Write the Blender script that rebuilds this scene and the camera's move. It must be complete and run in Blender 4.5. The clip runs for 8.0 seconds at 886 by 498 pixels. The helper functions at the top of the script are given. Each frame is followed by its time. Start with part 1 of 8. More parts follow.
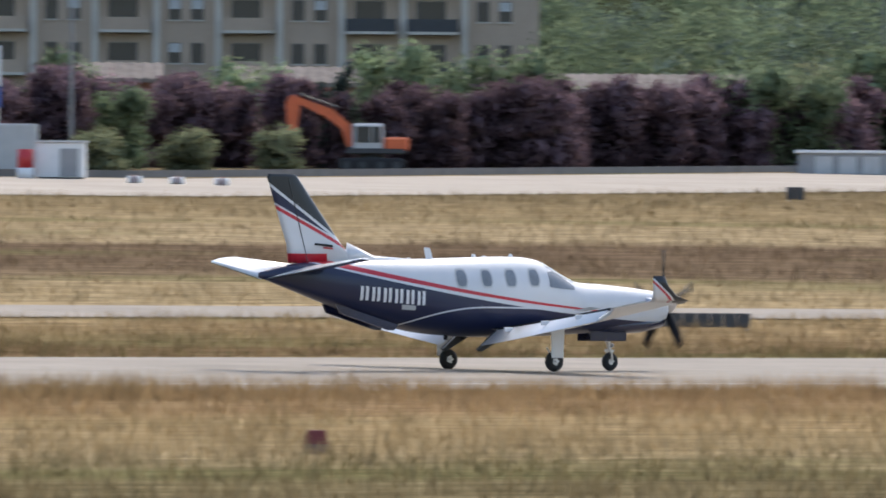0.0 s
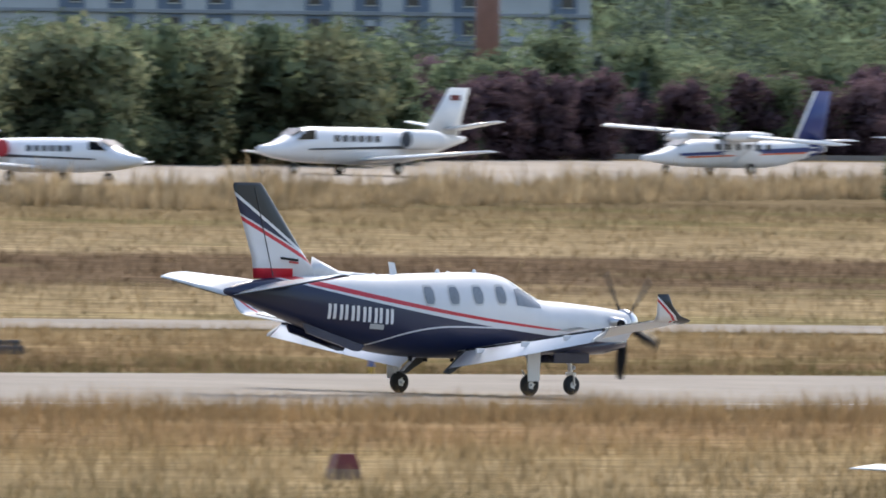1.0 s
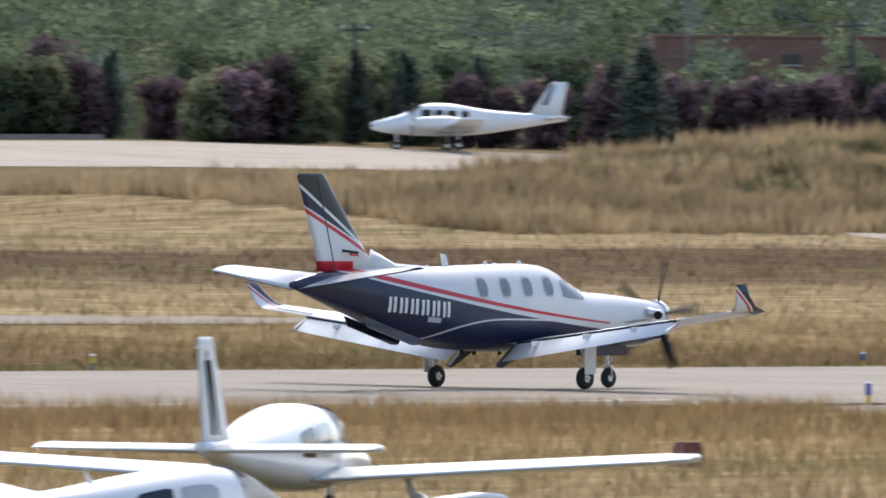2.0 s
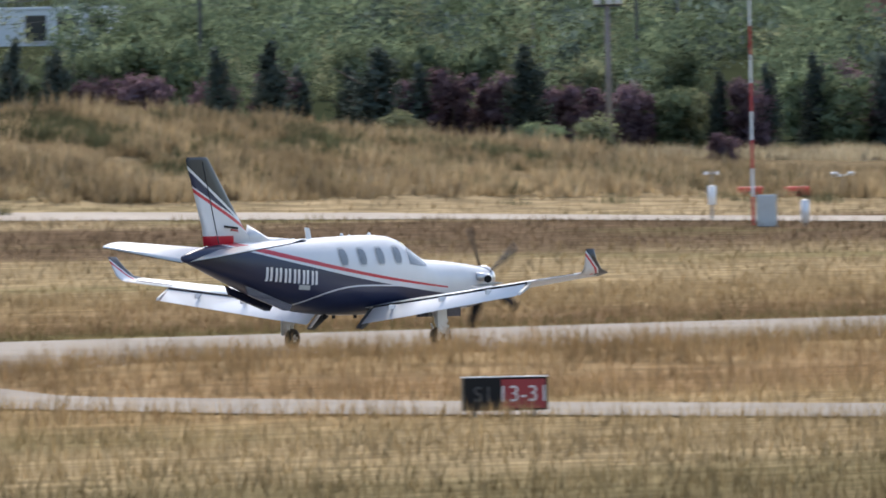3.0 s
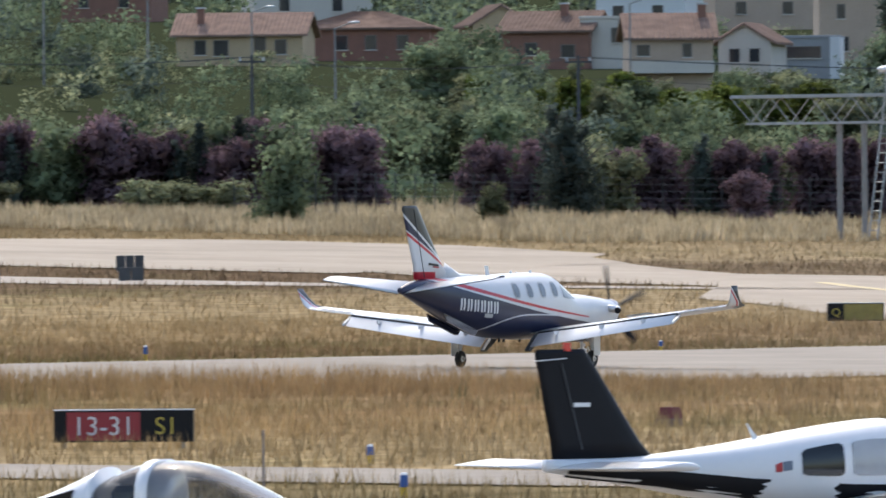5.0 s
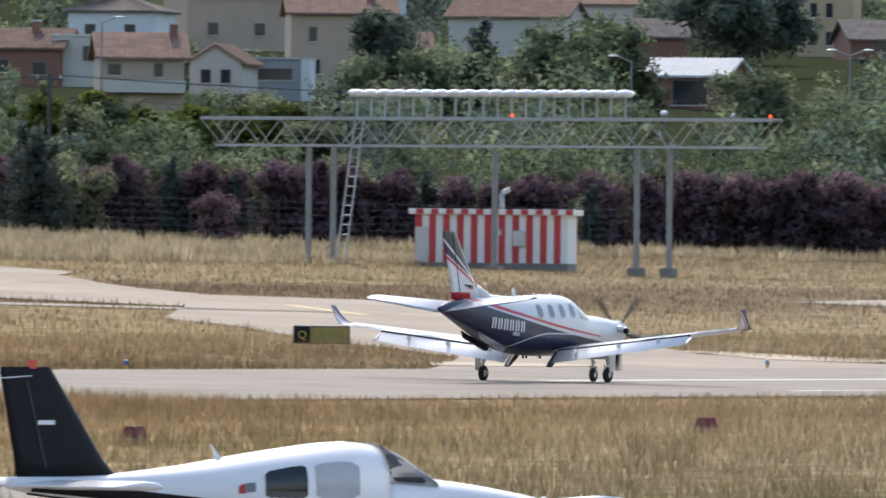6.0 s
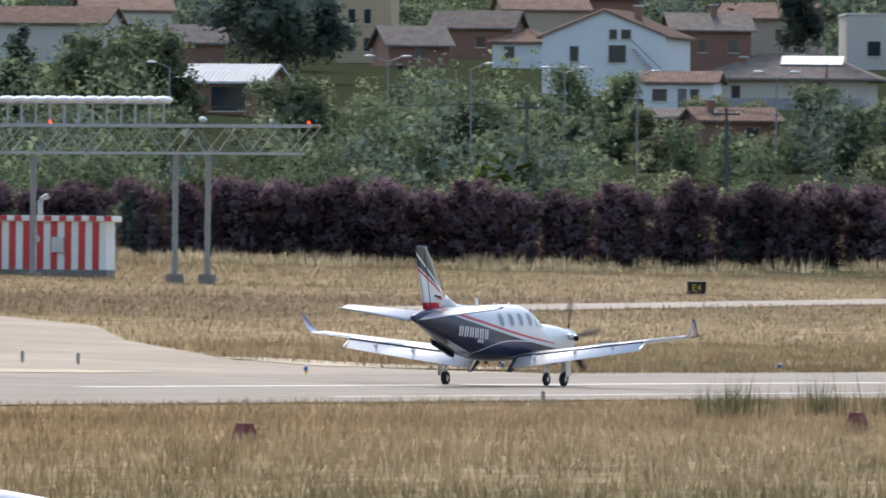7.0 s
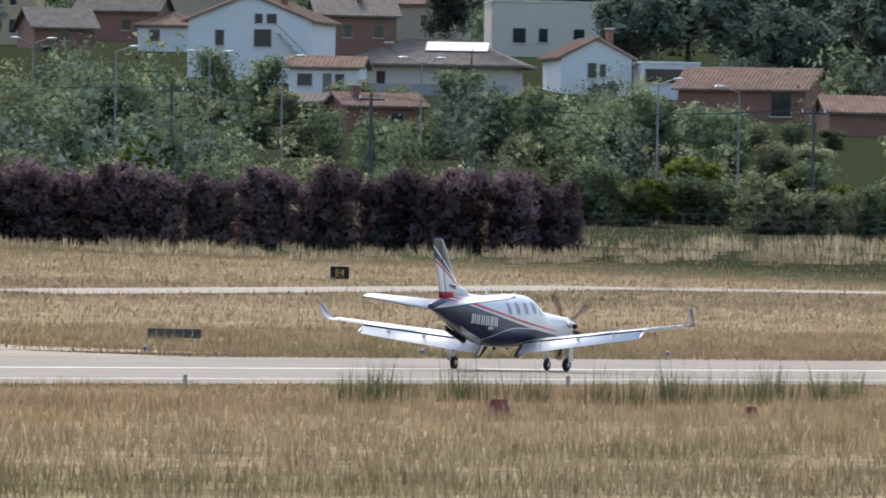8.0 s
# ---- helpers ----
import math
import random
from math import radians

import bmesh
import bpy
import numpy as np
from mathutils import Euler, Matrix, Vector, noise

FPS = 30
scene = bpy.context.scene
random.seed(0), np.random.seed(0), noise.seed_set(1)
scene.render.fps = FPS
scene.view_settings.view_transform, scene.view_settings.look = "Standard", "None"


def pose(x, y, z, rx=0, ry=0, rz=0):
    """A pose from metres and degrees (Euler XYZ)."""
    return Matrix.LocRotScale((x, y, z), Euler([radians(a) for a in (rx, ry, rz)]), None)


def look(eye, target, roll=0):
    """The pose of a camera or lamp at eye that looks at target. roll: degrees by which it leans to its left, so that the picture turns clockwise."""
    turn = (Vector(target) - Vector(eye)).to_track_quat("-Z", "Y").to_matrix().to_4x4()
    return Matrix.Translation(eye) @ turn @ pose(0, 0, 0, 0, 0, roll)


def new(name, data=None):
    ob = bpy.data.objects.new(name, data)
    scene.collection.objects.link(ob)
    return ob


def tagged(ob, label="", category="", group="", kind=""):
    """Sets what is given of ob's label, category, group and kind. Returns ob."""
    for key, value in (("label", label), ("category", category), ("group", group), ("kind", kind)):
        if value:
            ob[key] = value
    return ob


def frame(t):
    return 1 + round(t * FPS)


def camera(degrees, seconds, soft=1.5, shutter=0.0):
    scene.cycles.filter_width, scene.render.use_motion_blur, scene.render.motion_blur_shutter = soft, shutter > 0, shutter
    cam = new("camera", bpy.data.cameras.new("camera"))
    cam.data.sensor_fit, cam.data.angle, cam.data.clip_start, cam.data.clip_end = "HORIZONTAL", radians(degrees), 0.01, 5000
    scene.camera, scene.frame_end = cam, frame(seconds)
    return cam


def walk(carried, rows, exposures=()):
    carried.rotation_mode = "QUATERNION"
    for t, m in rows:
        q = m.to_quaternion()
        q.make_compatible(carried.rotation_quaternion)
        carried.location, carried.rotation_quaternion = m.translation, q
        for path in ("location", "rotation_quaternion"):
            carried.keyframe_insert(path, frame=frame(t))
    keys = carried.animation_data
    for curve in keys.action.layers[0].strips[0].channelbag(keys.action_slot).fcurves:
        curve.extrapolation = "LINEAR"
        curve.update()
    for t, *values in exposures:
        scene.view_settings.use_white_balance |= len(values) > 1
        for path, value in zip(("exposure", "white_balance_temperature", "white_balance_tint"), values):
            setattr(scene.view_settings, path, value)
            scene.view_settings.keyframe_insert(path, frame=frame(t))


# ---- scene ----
# ---------------- camera ----------------
EYE_Z = 2.671


def view(x, y, pan, tilt, roll):
    """Pan is the bearing from +y towards +x, all in degrees."""
    return pose(x, y, EYE_Z, 90 + tilt, 0, -pan) @ pose(0, 0, 0, 0, 0, roll)


cam = camera(4.261, 8.0, soft=1.7, shutter=0.15)
walk(cam, [(t, view(x, y, p, ti, r)) for t, x, y, p, ti, r in (
    (0.0, -40.28, -49.74, 34.8431, -0.0034, 0.439),
    (0.2, -38.39, -47.41, 36.1448, 0.0104, 0.355),
    (0.5, -32.41, -40.02, 37.9851, 0.0351, 0.579),
    (1.0, -20.14, -24.87, 41.1011, 0.0582, 0.694),
    (1.2, -15.36, -18.96, 42.2734, 0.0979, 0.512),
    (1.5, -8.81, -10.88, 44.06, 0.090, 0.40),
    (1.8, -3.46, -4.27, 45.95, 0.050, 0.25),
    (2.3, 0.00, 0.00, 49.0446, 0.0012, 0.083),
    (2.5, 0.00, 0.00, 50.2160, -0.0038, -0.426),
    (3.0, 0.00, 0.00, 52.7486, -0.1173, -1.071),
    (3.5, 0.00, 0.00, 54.5278, 0.1241, -1.055),
    (4.0, 0.00, 0.00, 56.1064, 0.1322, -0.660),
    (4.5, 0.00, 0.00, 57.6345, 0.0841, -0.816),
    (4.7, 0.00, 0.00, 58.0695, 0.0705, -0.816),
    (5.2, 0.00, 0.00, 59.3450, 0.100, -0.15),
    (5.8, 0.00, 0.00, 60.8628, 0.1630, 0.557),
    (6.0, 0.00, 0.00, 61.3728, 0.1804, 0.634),
    (6.2, 0.00, 0.00, 61.8453, 0.1779, 0.330),
    (6.5, 0.00, 0.00, 62.5344, 0.1999, 0.678),
    (7.0, 0.00, 0.00, 63.5927, 0.2326, 0.557),
    (7.5, 0.00, 0.00, 64.5445, 0.2147, 0.741),
    (8.0, 0.00, 0.00, 65.3090, 0.1813, 1.102),
)], exposures=((0.0, 0.0), (8.0, 0.0)))

# ---------------- sun and sky ----------------
SUN_BEARING, SUN_HEIGHT = 50.0, 50.0
world = bpy.data.worlds.new("sky")
scene.world = world
world.use_nodes = True
wt = world.node_tree
sky = wt.nodes.new("ShaderNodeTexSky")
sky.sky_type, sky.sun_disc = "NISHITA", False
sky.sun_elevation, sky.sun_rotation = radians(SUN_HEIGHT), radians(SUN_BEARING)
sky.dust_density, sky.air_density = 2.0, 1.0
wt.links.new(sky.outputs[0], wt.nodes["Background"].inputs[0])
wt.nodes["Background"].inputs[1].default_value = 0.30
sun = new("sun", bpy.data.lights.new("sun", "SUN"))
sun.data.energy, sun.data.angle, sun.data.color = 3.0, radians(0.53), (1.0, 0.93, 0.82)
_b, _e = radians(SUN_BEARING), radians(SUN_HEIGHT)
_d = Vector((math.sin(_b) * math.cos(_e), math.cos(_b) * math.cos(_e), math.sin(_e)))
sun.matrix_world = look(_d * 300, (0, 0, 0))

# ---------------- materials ----------------


def nodes_of(name):
    m = bpy.data.materials.new(name)
    m.use_nodes = True
    return m, m.node_tree.nodes, m.node_tree.links, m.node_tree.nodes["Principled BSDF"]


def surface(name, colour, rough=0.6, metal=0.0, vary=0.12, scale=3.0, bump=0.0, coat=0.0, spread=0.0, dirt=0.0, gloss=0.5):
    """A plain painted or mineral surface with mottling at two scales and an optional bump."""
    m, n, l, b = nodes_of(name)
    tc = n.new("ShaderNodeTexCoord")
    big, fine = n.new("ShaderNodeTexNoise"), n.new("ShaderNodeTexNoise")
    big.inputs["Scale"].default_value, fine.inputs["Scale"].default_value = scale, scale * 9
    big.inputs["Detail"].default_value, fine.inputs["Detail"].default_value = 3, 2
    for q in (big, fine):
        l.new(tc.outputs["Object"], q.inputs["Vector"])
    mix = n.new("ShaderNodeMath")
    mix.operation = "MULTIPLY_ADD"
    mix.inputs[1].default_value = 0.5
    l.new(fine.outputs["Fac"], mix.inputs[0])
    l.new(big.outputs["Fac"], mix.inputs[2])
    rng = n.new("ShaderNodeMapRange")
    rng.inputs["From Min"].default_value, rng.inputs["From Max"].default_value = 0.45, 1.05
    rng.inputs["To Min"].default_value, rng.inputs["To Max"].default_value = 1 - vary, 1 + vary
    l.new(mix.outputs[0], rng.inputs["Value"])
    hsv = n.new("ShaderNodeHueSaturation")
    hsv.inputs["Color"].default_value = (*colour, 1)
    val = rng.outputs[0]
    if spread:
        info = n.new("ShaderNodeObjectInfo")
        r2 = n.new("ShaderNodeMapRange")
        r2.inputs["To Min"].default_value, r2.inputs["To Max"].default_value = 1 - spread, 1 + spread
        l.new(info.outputs["Random"], r2.inputs["Value"])
        mul = n.new("ShaderNodeMath")
        mul.operation = "MULTIPLY"
        l.new(val, mul.inputs[0])
        l.new(r2.outputs[0], mul.inputs[1])
        val = mul.outputs[0]
    l.new(val, hsv.inputs["Value"])
    out = hsv.outputs["Color"]
    if dirt:
        d = n.new("ShaderNodeTexNoise")
        d.inputs["Scale"].default_value, d.inputs["Detail"].default_value = scale * 0.6, 5
        l.new(tc.outputs["Object"], d.inputs["Vector"])
        ramp = n.new("ShaderNodeMapRange")
        ramp.inputs["From Min"].default_value, ramp.inputs["From Max"].default_value = 0.52, 0.75
        ramp.inputs["To Max"].default_value = dirt
        l.new(d.outputs["Fac"], ramp.inputs["Value"])
        mx = n.new("ShaderNodeMixRGB")
        mx.inputs["Color2"].default_value = (0.11, 0.095, 0.075, 1)
        l.new(ramp.outputs[0], mx.inputs["Fac"])
        l.new(out, mx.inputs["Color1"])
        out = mx.outputs[0]
    l.new(out, b.inputs["Base Color"])
    b.inputs["Roughness"].default_value, b.inputs["Metallic"].default_value = rough, metal
    b.inputs["Coat Weight"].default_value = coat
    b.inputs["Specular IOR Level"].default_value = gloss
    b.inputs["Coat Roughness"].default_value = 0.08
    if bump:
        bn = n.new("ShaderNodeBump")
        bn.inputs["Strength"].default_value, bn.inputs["Distance"].default_value = bump, 0.02
        l.new(mix.outputs[0], bn.inputs["Height"])
        l.new(bn.outputs[0], b.inputs["Normal"])
    return m


def leaves(name, dark, light, rough=0.8, through_light=0.25):
    """Foliage: each leaf spray takes its own tone, each plant a slight shift."""
    m, n, l, b = nodes_of(name)
    geo, info = n.new("ShaderNodeNewGeometry"), n.new("ShaderNodeObjectInfo")
    mx = n.new("ShaderNodeMixRGB")
    mx.inputs["Color1"].default_value, mx.inputs["Color2"].default_value = (*dark, 1), (*light, 1)
    l.new(geo.outputs["Random Per Island"], mx.inputs["Fac"])
    hsv = n.new("ShaderNodeHueSaturation")
    r = n.new("ShaderNodeMapRange")
    r.inputs["To Min"].default_value, r.inputs["To Max"].default_value = 0.75, 1.25
    l.new(info.outputs["Random"], r.inputs["Value"])
    # light and dark sprays within each clump
    tc, spray = n.new("ShaderNodeTexCoord"), n.new("ShaderNodeTexNoise")
    spray.inputs["Scale"].default_value, spray.inputs["Detail"].default_value = 1.3, 5
    l.new(tc.outputs["Object"], spray.inputs["Vector"])
    sr = n.new("ShaderNodeMapRange")
    sr.inputs["From Min"].default_value, sr.inputs["From Max"].default_value = 0.3, 0.7
    sr.inputs["To Min"].default_value, sr.inputs["To Max"].default_value = 0.72, 1.25
    l.new(spray.outputs["Fac"], sr.inputs["Value"])
    wood = n.new("ShaderNodeTexNoise")
    wood.inputs["Scale"].default_value, wood.inputs["Detail"].default_value = 0.16, 1
    l.new(geo.outputs["Position"], wood.inputs["Vector"])
    wr = n.new("ShaderNodeMapRange")
    wr.inputs["From Min"].default_value, wr.inputs["From Max"].default_value = 0.3, 0.7
    wr.inputs["To Min"].default_value, wr.inputs["To Max"].default_value = 0.68, 1.4
    l.new(wood.outputs["Fac"], wr.inputs["Value"])
    both, tone = n.new("ShaderNodeMath"), n.new("ShaderNodeMath")
    both.operation = tone.operation = "MULTIPLY"
    l.new(r.outputs[0], both.inputs[0])
    l.new(wr.outputs[0], both.inputs[1])
    l.new(both.outputs[0], tone.inputs[0])
    l.new(sr.outputs[0], tone.inputs[1])
    l.new(tone.outputs[0], hsv.inputs["Value"])
    l.new(mx.outputs[0], hsv.inputs["Color"])
    l.new(hsv.outputs[0], b.inputs["Base Color"])
    b.inputs["Roughness"].default_value = rough
    b.inputs["Specular IOR Level"].default_value = 0.0
    tr = n.new("ShaderNodeBsdfTranslucent")
    l.new(hsv.outputs[0], tr.inputs["Color"])
    sh = n.new("ShaderNodeMixShader")
    sh.inputs["Fac"].default_value = through_light
    l.new(b.outputs[0], sh.inputs[1])
    l.new(tr.outputs[0], sh.inputs[2])
    l.new(sh.outputs[0], n["Material Output"].inputs["Surface"])
    return m


STRETCHES = ((70, (0.27, 0.21, 0.115)), (80, (0.235, 0.19, 0.10)), (88, (0.235, 0.195, 0.10)), (97, (0.42, 0.325, 0.18)), (110, (0.42, 0.32, 0.17)), (119, (0.44, 0.32, 0.165)), (127, (0.38, 0.255, 0.135)),
             (138, (0.42, 0.305, 0.16)), (172, (0.19, 0.165, 0.075)), (177, (0.27, 0.18, 0.10)), (190, (0.40, 0.295, 0.155)), (206, (0.42, 0.325, 0.18)), (224, (0.38, 0.295, 0.165)), (233, (0.20, 0.145, 0.09)),
             (257, (0.185, 0.132, 0.082)), (265, (0.44, 0.345, 0.20)), (300, (0.34, 0.26, 0.14)), (345, (0.24, 0.185, 0.105)))


def field(name, blades):
    """Dry summer grass: straw, rust and green in drifts; blades also let light through."""
    m, n, l, b = nodes_of(name)
    geo = n.new("ShaderNodeNewGeometry")
    mp = n.new("ShaderNodeMapping")
    mp.inputs["Scale"].default_value = (0.035, 0.11, 0.0)
    l.new(geo.outputs["Position"], mp.inputs["Vector"])
    n1, n2, n3 = (n.new("ShaderNodeTexNoise") for _ in range(3))
    n1.inputs["Scale"].default_value, n1.inputs["Detail"].default_value = 1.0, 4
    n2.inputs["Scale"].default_value, n2.inputs["Detail"].default_value = 0.55, 3
    n3.inputs["Scale"].default_value, n3.inputs["Detail"].default_value = 9.0, 3
    mp2 = n.new("ShaderNodeMapping")
    mp2.inputs["Location"].default_value = (31.0, 17.0, 0)
    mp2.inputs["Scale"].default_value = (0.05, 0.16, 0)
    l.new(geo.outputs["Position"], mp2.inputs["Vector"])
    l.new(mp.outputs[0], n1.inputs["Vector"])
    l.new(mp2.outputs[0], n2.inputs["Vector"])
    l.new(mp.outputs[0], n3.inputs["Vector"])
    ramp = n.new("ShaderNodeValToRGB")
    e = ramp.color_ramp.elements
    k = 1.2 if blades else 1.1
    stops = [(p, (0.68 * k * c[0], 0.66 * k * c[1], 0.67 * k * c[2]) + (1,)) for p, c in STRETCHES]
    e[0].position, e[0].color = (stops[0][0] - 60) / 300, stops[0][1]
    e[1].position, e[1].color = (stops[-1][0] - 60) / 300, stops[-1][1]
    for p, c in stops[1:-1]:
        q = e.new((p - 60) / 300)
        q.color = c
    sep = n.new("ShaderNodeSeparateXYZ")
    l.new(geo.outputs["Position"], sep.inputs[0])
    wob = n.new("ShaderNodeMath")
    wob.operation = "MULTIPLY_ADD"
    wob.inputs[1].default_value = 30.0
    l.new(n1.outputs["Fac"], wob.inputs[0])
    l.new(sep.outputs["Y"], wob.inputs[2])
    far = n.new("ShaderNodeMapRange")
    far.inputs["From Min"].default_value, far.inputs["From Max"].default_value = 60 + 15, 360 + 15
    l.new(wob.outputs[0], far.inputs["Value"])
    if blades:
        add = n.new("ShaderNodeMath")
        add.operation = "MULTIPLY_ADD"
        add.inputs[1].default_value = 0.05
        sub = n.new("ShaderNodeMath")
        sub.operation = "SUBTRACT"
        sub.inputs[1].default_value = 0.025
        l.new(geo.outputs["Random Per Island"], add.inputs[0])
        l.new(far.outputs[0], add.inputs[2])
        l.new(add.outputs[0], sub.inputs[0])
        l.new(sub.outputs[0], ramp.inputs["Fac"])
    else:
        l.new(far.outputs[0], ramp.inputs["Fac"])
    green = n.new("ShaderNodeMapRange")
    green.inputs["From Min"].default_value, green.inputs["From Max"].default_value = 0.56, 0.70
    green.inputs["To Max"].default_value = 0.62
    l.new(n2.outputs["Fac"], green.inputs["Value"])
    mx = n.new("ShaderNodeMixRGB")
    mx.inputs["Color2"].default_value = (0.15, 0.14, 0.06, 1)
    l.new(green.outputs[0], mx.inputs["Fac"])
    # paler, greyer straw farther along the field
    pale = n.new("ShaderNodeMapRange")
    pale.inputs["From Min"].default_value, pale.inputs["From Max"].default_value = 1.6, 2.1
    pale.inputs["To Max"].default_value = 0.62
    along = n.new("ShaderNodeMath")
    along.operation = "DIVIDE"
    l.new(sep.outputs["X"], along.inputs[0])
    l.new(sep.outputs["Y"], along.inputs[1])
    l.new(along.outputs[0], pale.inputs["Value"])
    straw = n.new("ShaderNodeMixRGB")
    straw.inputs["Color2"].default_value = (0.345, 0.275, 0.18, 1)
    l.new(pale.outputs[0], straw.inputs["Fac"])
    l.new(ramp.outputs[0], straw.inputs["Color1"])
    l.new(straw.outputs[0], mx.inputs["Color1"])
    fine = n.new("ShaderNodeHueSaturation")
    fr = n.new("ShaderNodeMapRange")
    fr.inputs["From Min"].default_value, fr.inputs["From Max"].default_value = 0.3, 0.7
    fr.inputs["To Min"].default_value, fr.inputs["To Max"].default_value = 0.58, 1.32
    l.new(n3.outputs["Fac"], fr.inputs["Value"])
    l.new(fr.outputs[0], fine.inputs["Value"])
    l.new(mx.outputs[0], fine.inputs["Color"])
    if not blades:
        # scrub and leaf litter on the wooded hillside
        d = n.new("ShaderNodeVectorMath")
        d.operation = "LENGTH"
        l.new(geo.outputs["Position"], d.inputs[0])
        hr = n.new("ShaderNodeMapRange")
        hr.inputs["From Min"].default_value, hr.inputs["From Max"].default_value = 690, 735
        l.new(d.outputs["Value"], hr.inputs["Value"])
        h2 = n.new("ShaderNodeMixRGB")
        h2.inputs["Color2"].default_value = (0.036, 0.042, 0.022, 1)
        l.new(hr.outputs[0], h2.inputs["Fac"])
        l.new(fine.outputs[0], h2.inputs["Color1"])
        l.new(h2.outputs[0], b.inputs["Base Color"])
    else:
        l.new(fine.outputs[0], b.inputs["Base Color"])
    b.inputs["Roughness"].default_value = 0.9
    b.inputs["Specular IOR Level"].default_value = 0.0
    if blades:
        tr = n.new("ShaderNodeBsdfTranslucent")
        l.new(fine.outputs[0], tr.inputs["Color"])
        sh = n.new("ShaderNodeMixShader")
        sh.inputs["Fac"].default_value = 0.4
        l.new(b.outputs[0], sh.inputs[1])
        l.new(tr.outputs[0], sh.inputs[2])
        l.new(sh.outputs[0], n["Material Output"].inputs["Surface"])
    return m


def glass(name, tint, rough=0.04):
    m, n, l, b = nodes_of(name)
    clear, shine, mix, rim = (n.new("ShaderNode" + k) for k in ("BsdfTransparent", "BsdfGlossy", "MixShader", "LayerWeight"))
    clear.inputs["Color"].default_value = (*tint, 1)
    shine.inputs["Roughness"].default_value = rough
    rim.inputs["Blend"].default_value = 0.35
    l.new(rim.outputs["Fresnel"], mix.inputs["Fac"])
    l.new(clear.outputs[0], mix.inputs[1])
    l.new(shine.outputs[0], mix.inputs[2])
    l.new(mix.outputs[0], n["Material Output"].inputs["Surface"])
    return m


def glow(name, colour, strength):
    m, n, l, b = nodes_of(name)
    b.inputs["Base Color"].default_value = (*colour, 1)
    b.inputs["Emission Color"].default_value = (*colour, 1)
    b.inputs["Emission Strength"].default_value = strength
    return m


M = {}
M["ground"] = field("dry_field", False)
M["grass"] = field("dry_grass", True)
M["asphalt"] = surface("worn_asphalt", (0.25, 0.213, 0.172), 0.9, vary=0.18, scale=0.25, bump=0.25, dirt=0.18, gloss=0.2)
M["concrete"] = surface("pale_concrete", (0.34, 0.29, 0.235), 0.9, vary=0.14, scale=0.2, bump=0.2, dirt=0.15, gloss=0.15)
M["pad"] = surface("stained_concrete", (0.325, 0.268, 0.205), 0.9, vary=0.2, scale=0.12, bump=0.2, dirt=0.3, gloss=0.15)
M["dirt"] = surface("bare_earth", (0.42, 0.34, 0.23), 0.9, vary=0.2, scale=0.3, bump=0.4)
M["line"] = surface("runway_paint", (0.56, 0.53, 0.48), 0.7, vary=0.25, scale=0.8, dirt=0.5)
M["line_yellow"] = surface("taxi_paint", (0.45, 0.34, 0.15), 0.7, vary=0.15, scale=1.5)
M["kerb"] = surface("kerb_concrete", (0.17, 0.16, 0.15), 0.85, vary=0.2, scale=1.2, bump=0.3)
M["white"] = surface("white_paint", (0.72, 0.72, 0.72), 0.28, vary=0.03, scale=1.5, coat=0.4)
M["white_dull"] = surface("chalked_white", (0.70, 0.70, 0.69), 0.5, vary=0.08, scale=1.5)
M["navy"] = surface("navy_paint", (0.010, 0.014, 0.042), 0.22, vary=0.1, scale=1.5, coat=0.6)
M["black"] = surface("black_paint", (0.008, 0.008, 0.010), 0.5, vary=0.15, scale=2.0, gloss=0.2)
M["red"] = surface("red_paint", (0.42, 0.025, 0.03), 0.4, vary=0.1, scale=2.0)
M["red_dull"] = surface("faded_red", (0.14, 0.024, 0.022), 0.65, vary=0.2, scale=5.0, dirt=0.2)
M["rubber"] = surface("tyre_rubber", (0.018, 0.018, 0.018), 0.8, vary=0.2, scale=8.0, bump=0.2)
M["steel"] = surface("bare_metal", (0.55, 0.55, 0.56), 0.3, 0.9, vary=0.1, scale=4.0)
M["galvanised"] = surface("galvanised_steel", (0.33, 0.34, 0.34), 0.5, 0.6, vary=0.15, scale=3.0)
M["grey_post"] = surface("grey_post_paint", (0.22, 0.215, 0.21), 0.6, vary=0.15, scale=2.0)
M["grey_dark"] = surface("dark_grey_plastic", (0.045, 0.047, 0.05), 0.6, vary=0.15, scale=3.0)
M["grey_light"] = surface("light_grey_sheet", (0.48, 0.48, 0.47), 0.55, vary=0.1, scale=2.0, dirt=0.15)
M["orange"] = surface("machine_orange", (0.62, 0.12, 0.035), 0.45, vary=0.12, scale=2.0, dirt=0.2)
M["blue"] = surface("marker_blue", (0.03, 0.09, 0.30), 0.5, vary=0.1, scale=4.0)
M["yellow"] = surface("marker_yellow", (0.62, 0.40, 0.04), 0.5, vary=0.1, scale=4.0)
M["beige_wall"] = surface("beige_render", (0.44, 0.335, 0.25), 0.9, vary=0.08, scale=0.4, dirt=0.1)
M["ochre_wall"] = surface("ochre_render", (0.46, 0.34, 0.205), 0.9, vary=0.08, scale=0.4, dirt=0.1)
M["white_wall"] = surface("white_render", (0.68, 0.68, 0.67), 0.9, vary=0.05, scale=0.4, dirt=0.08)
M["cream_wall"] = surface("cream_render", (0.55, 0.50, 0.43), 0.9, vary=0.06, scale=0.4, dirt=0.1)
M["brick_wall"] = surface("red_brickwork", (0.24, 0.12, 0.085), 0.9, vary=0.15, scale=0.8, dirt=0.1)
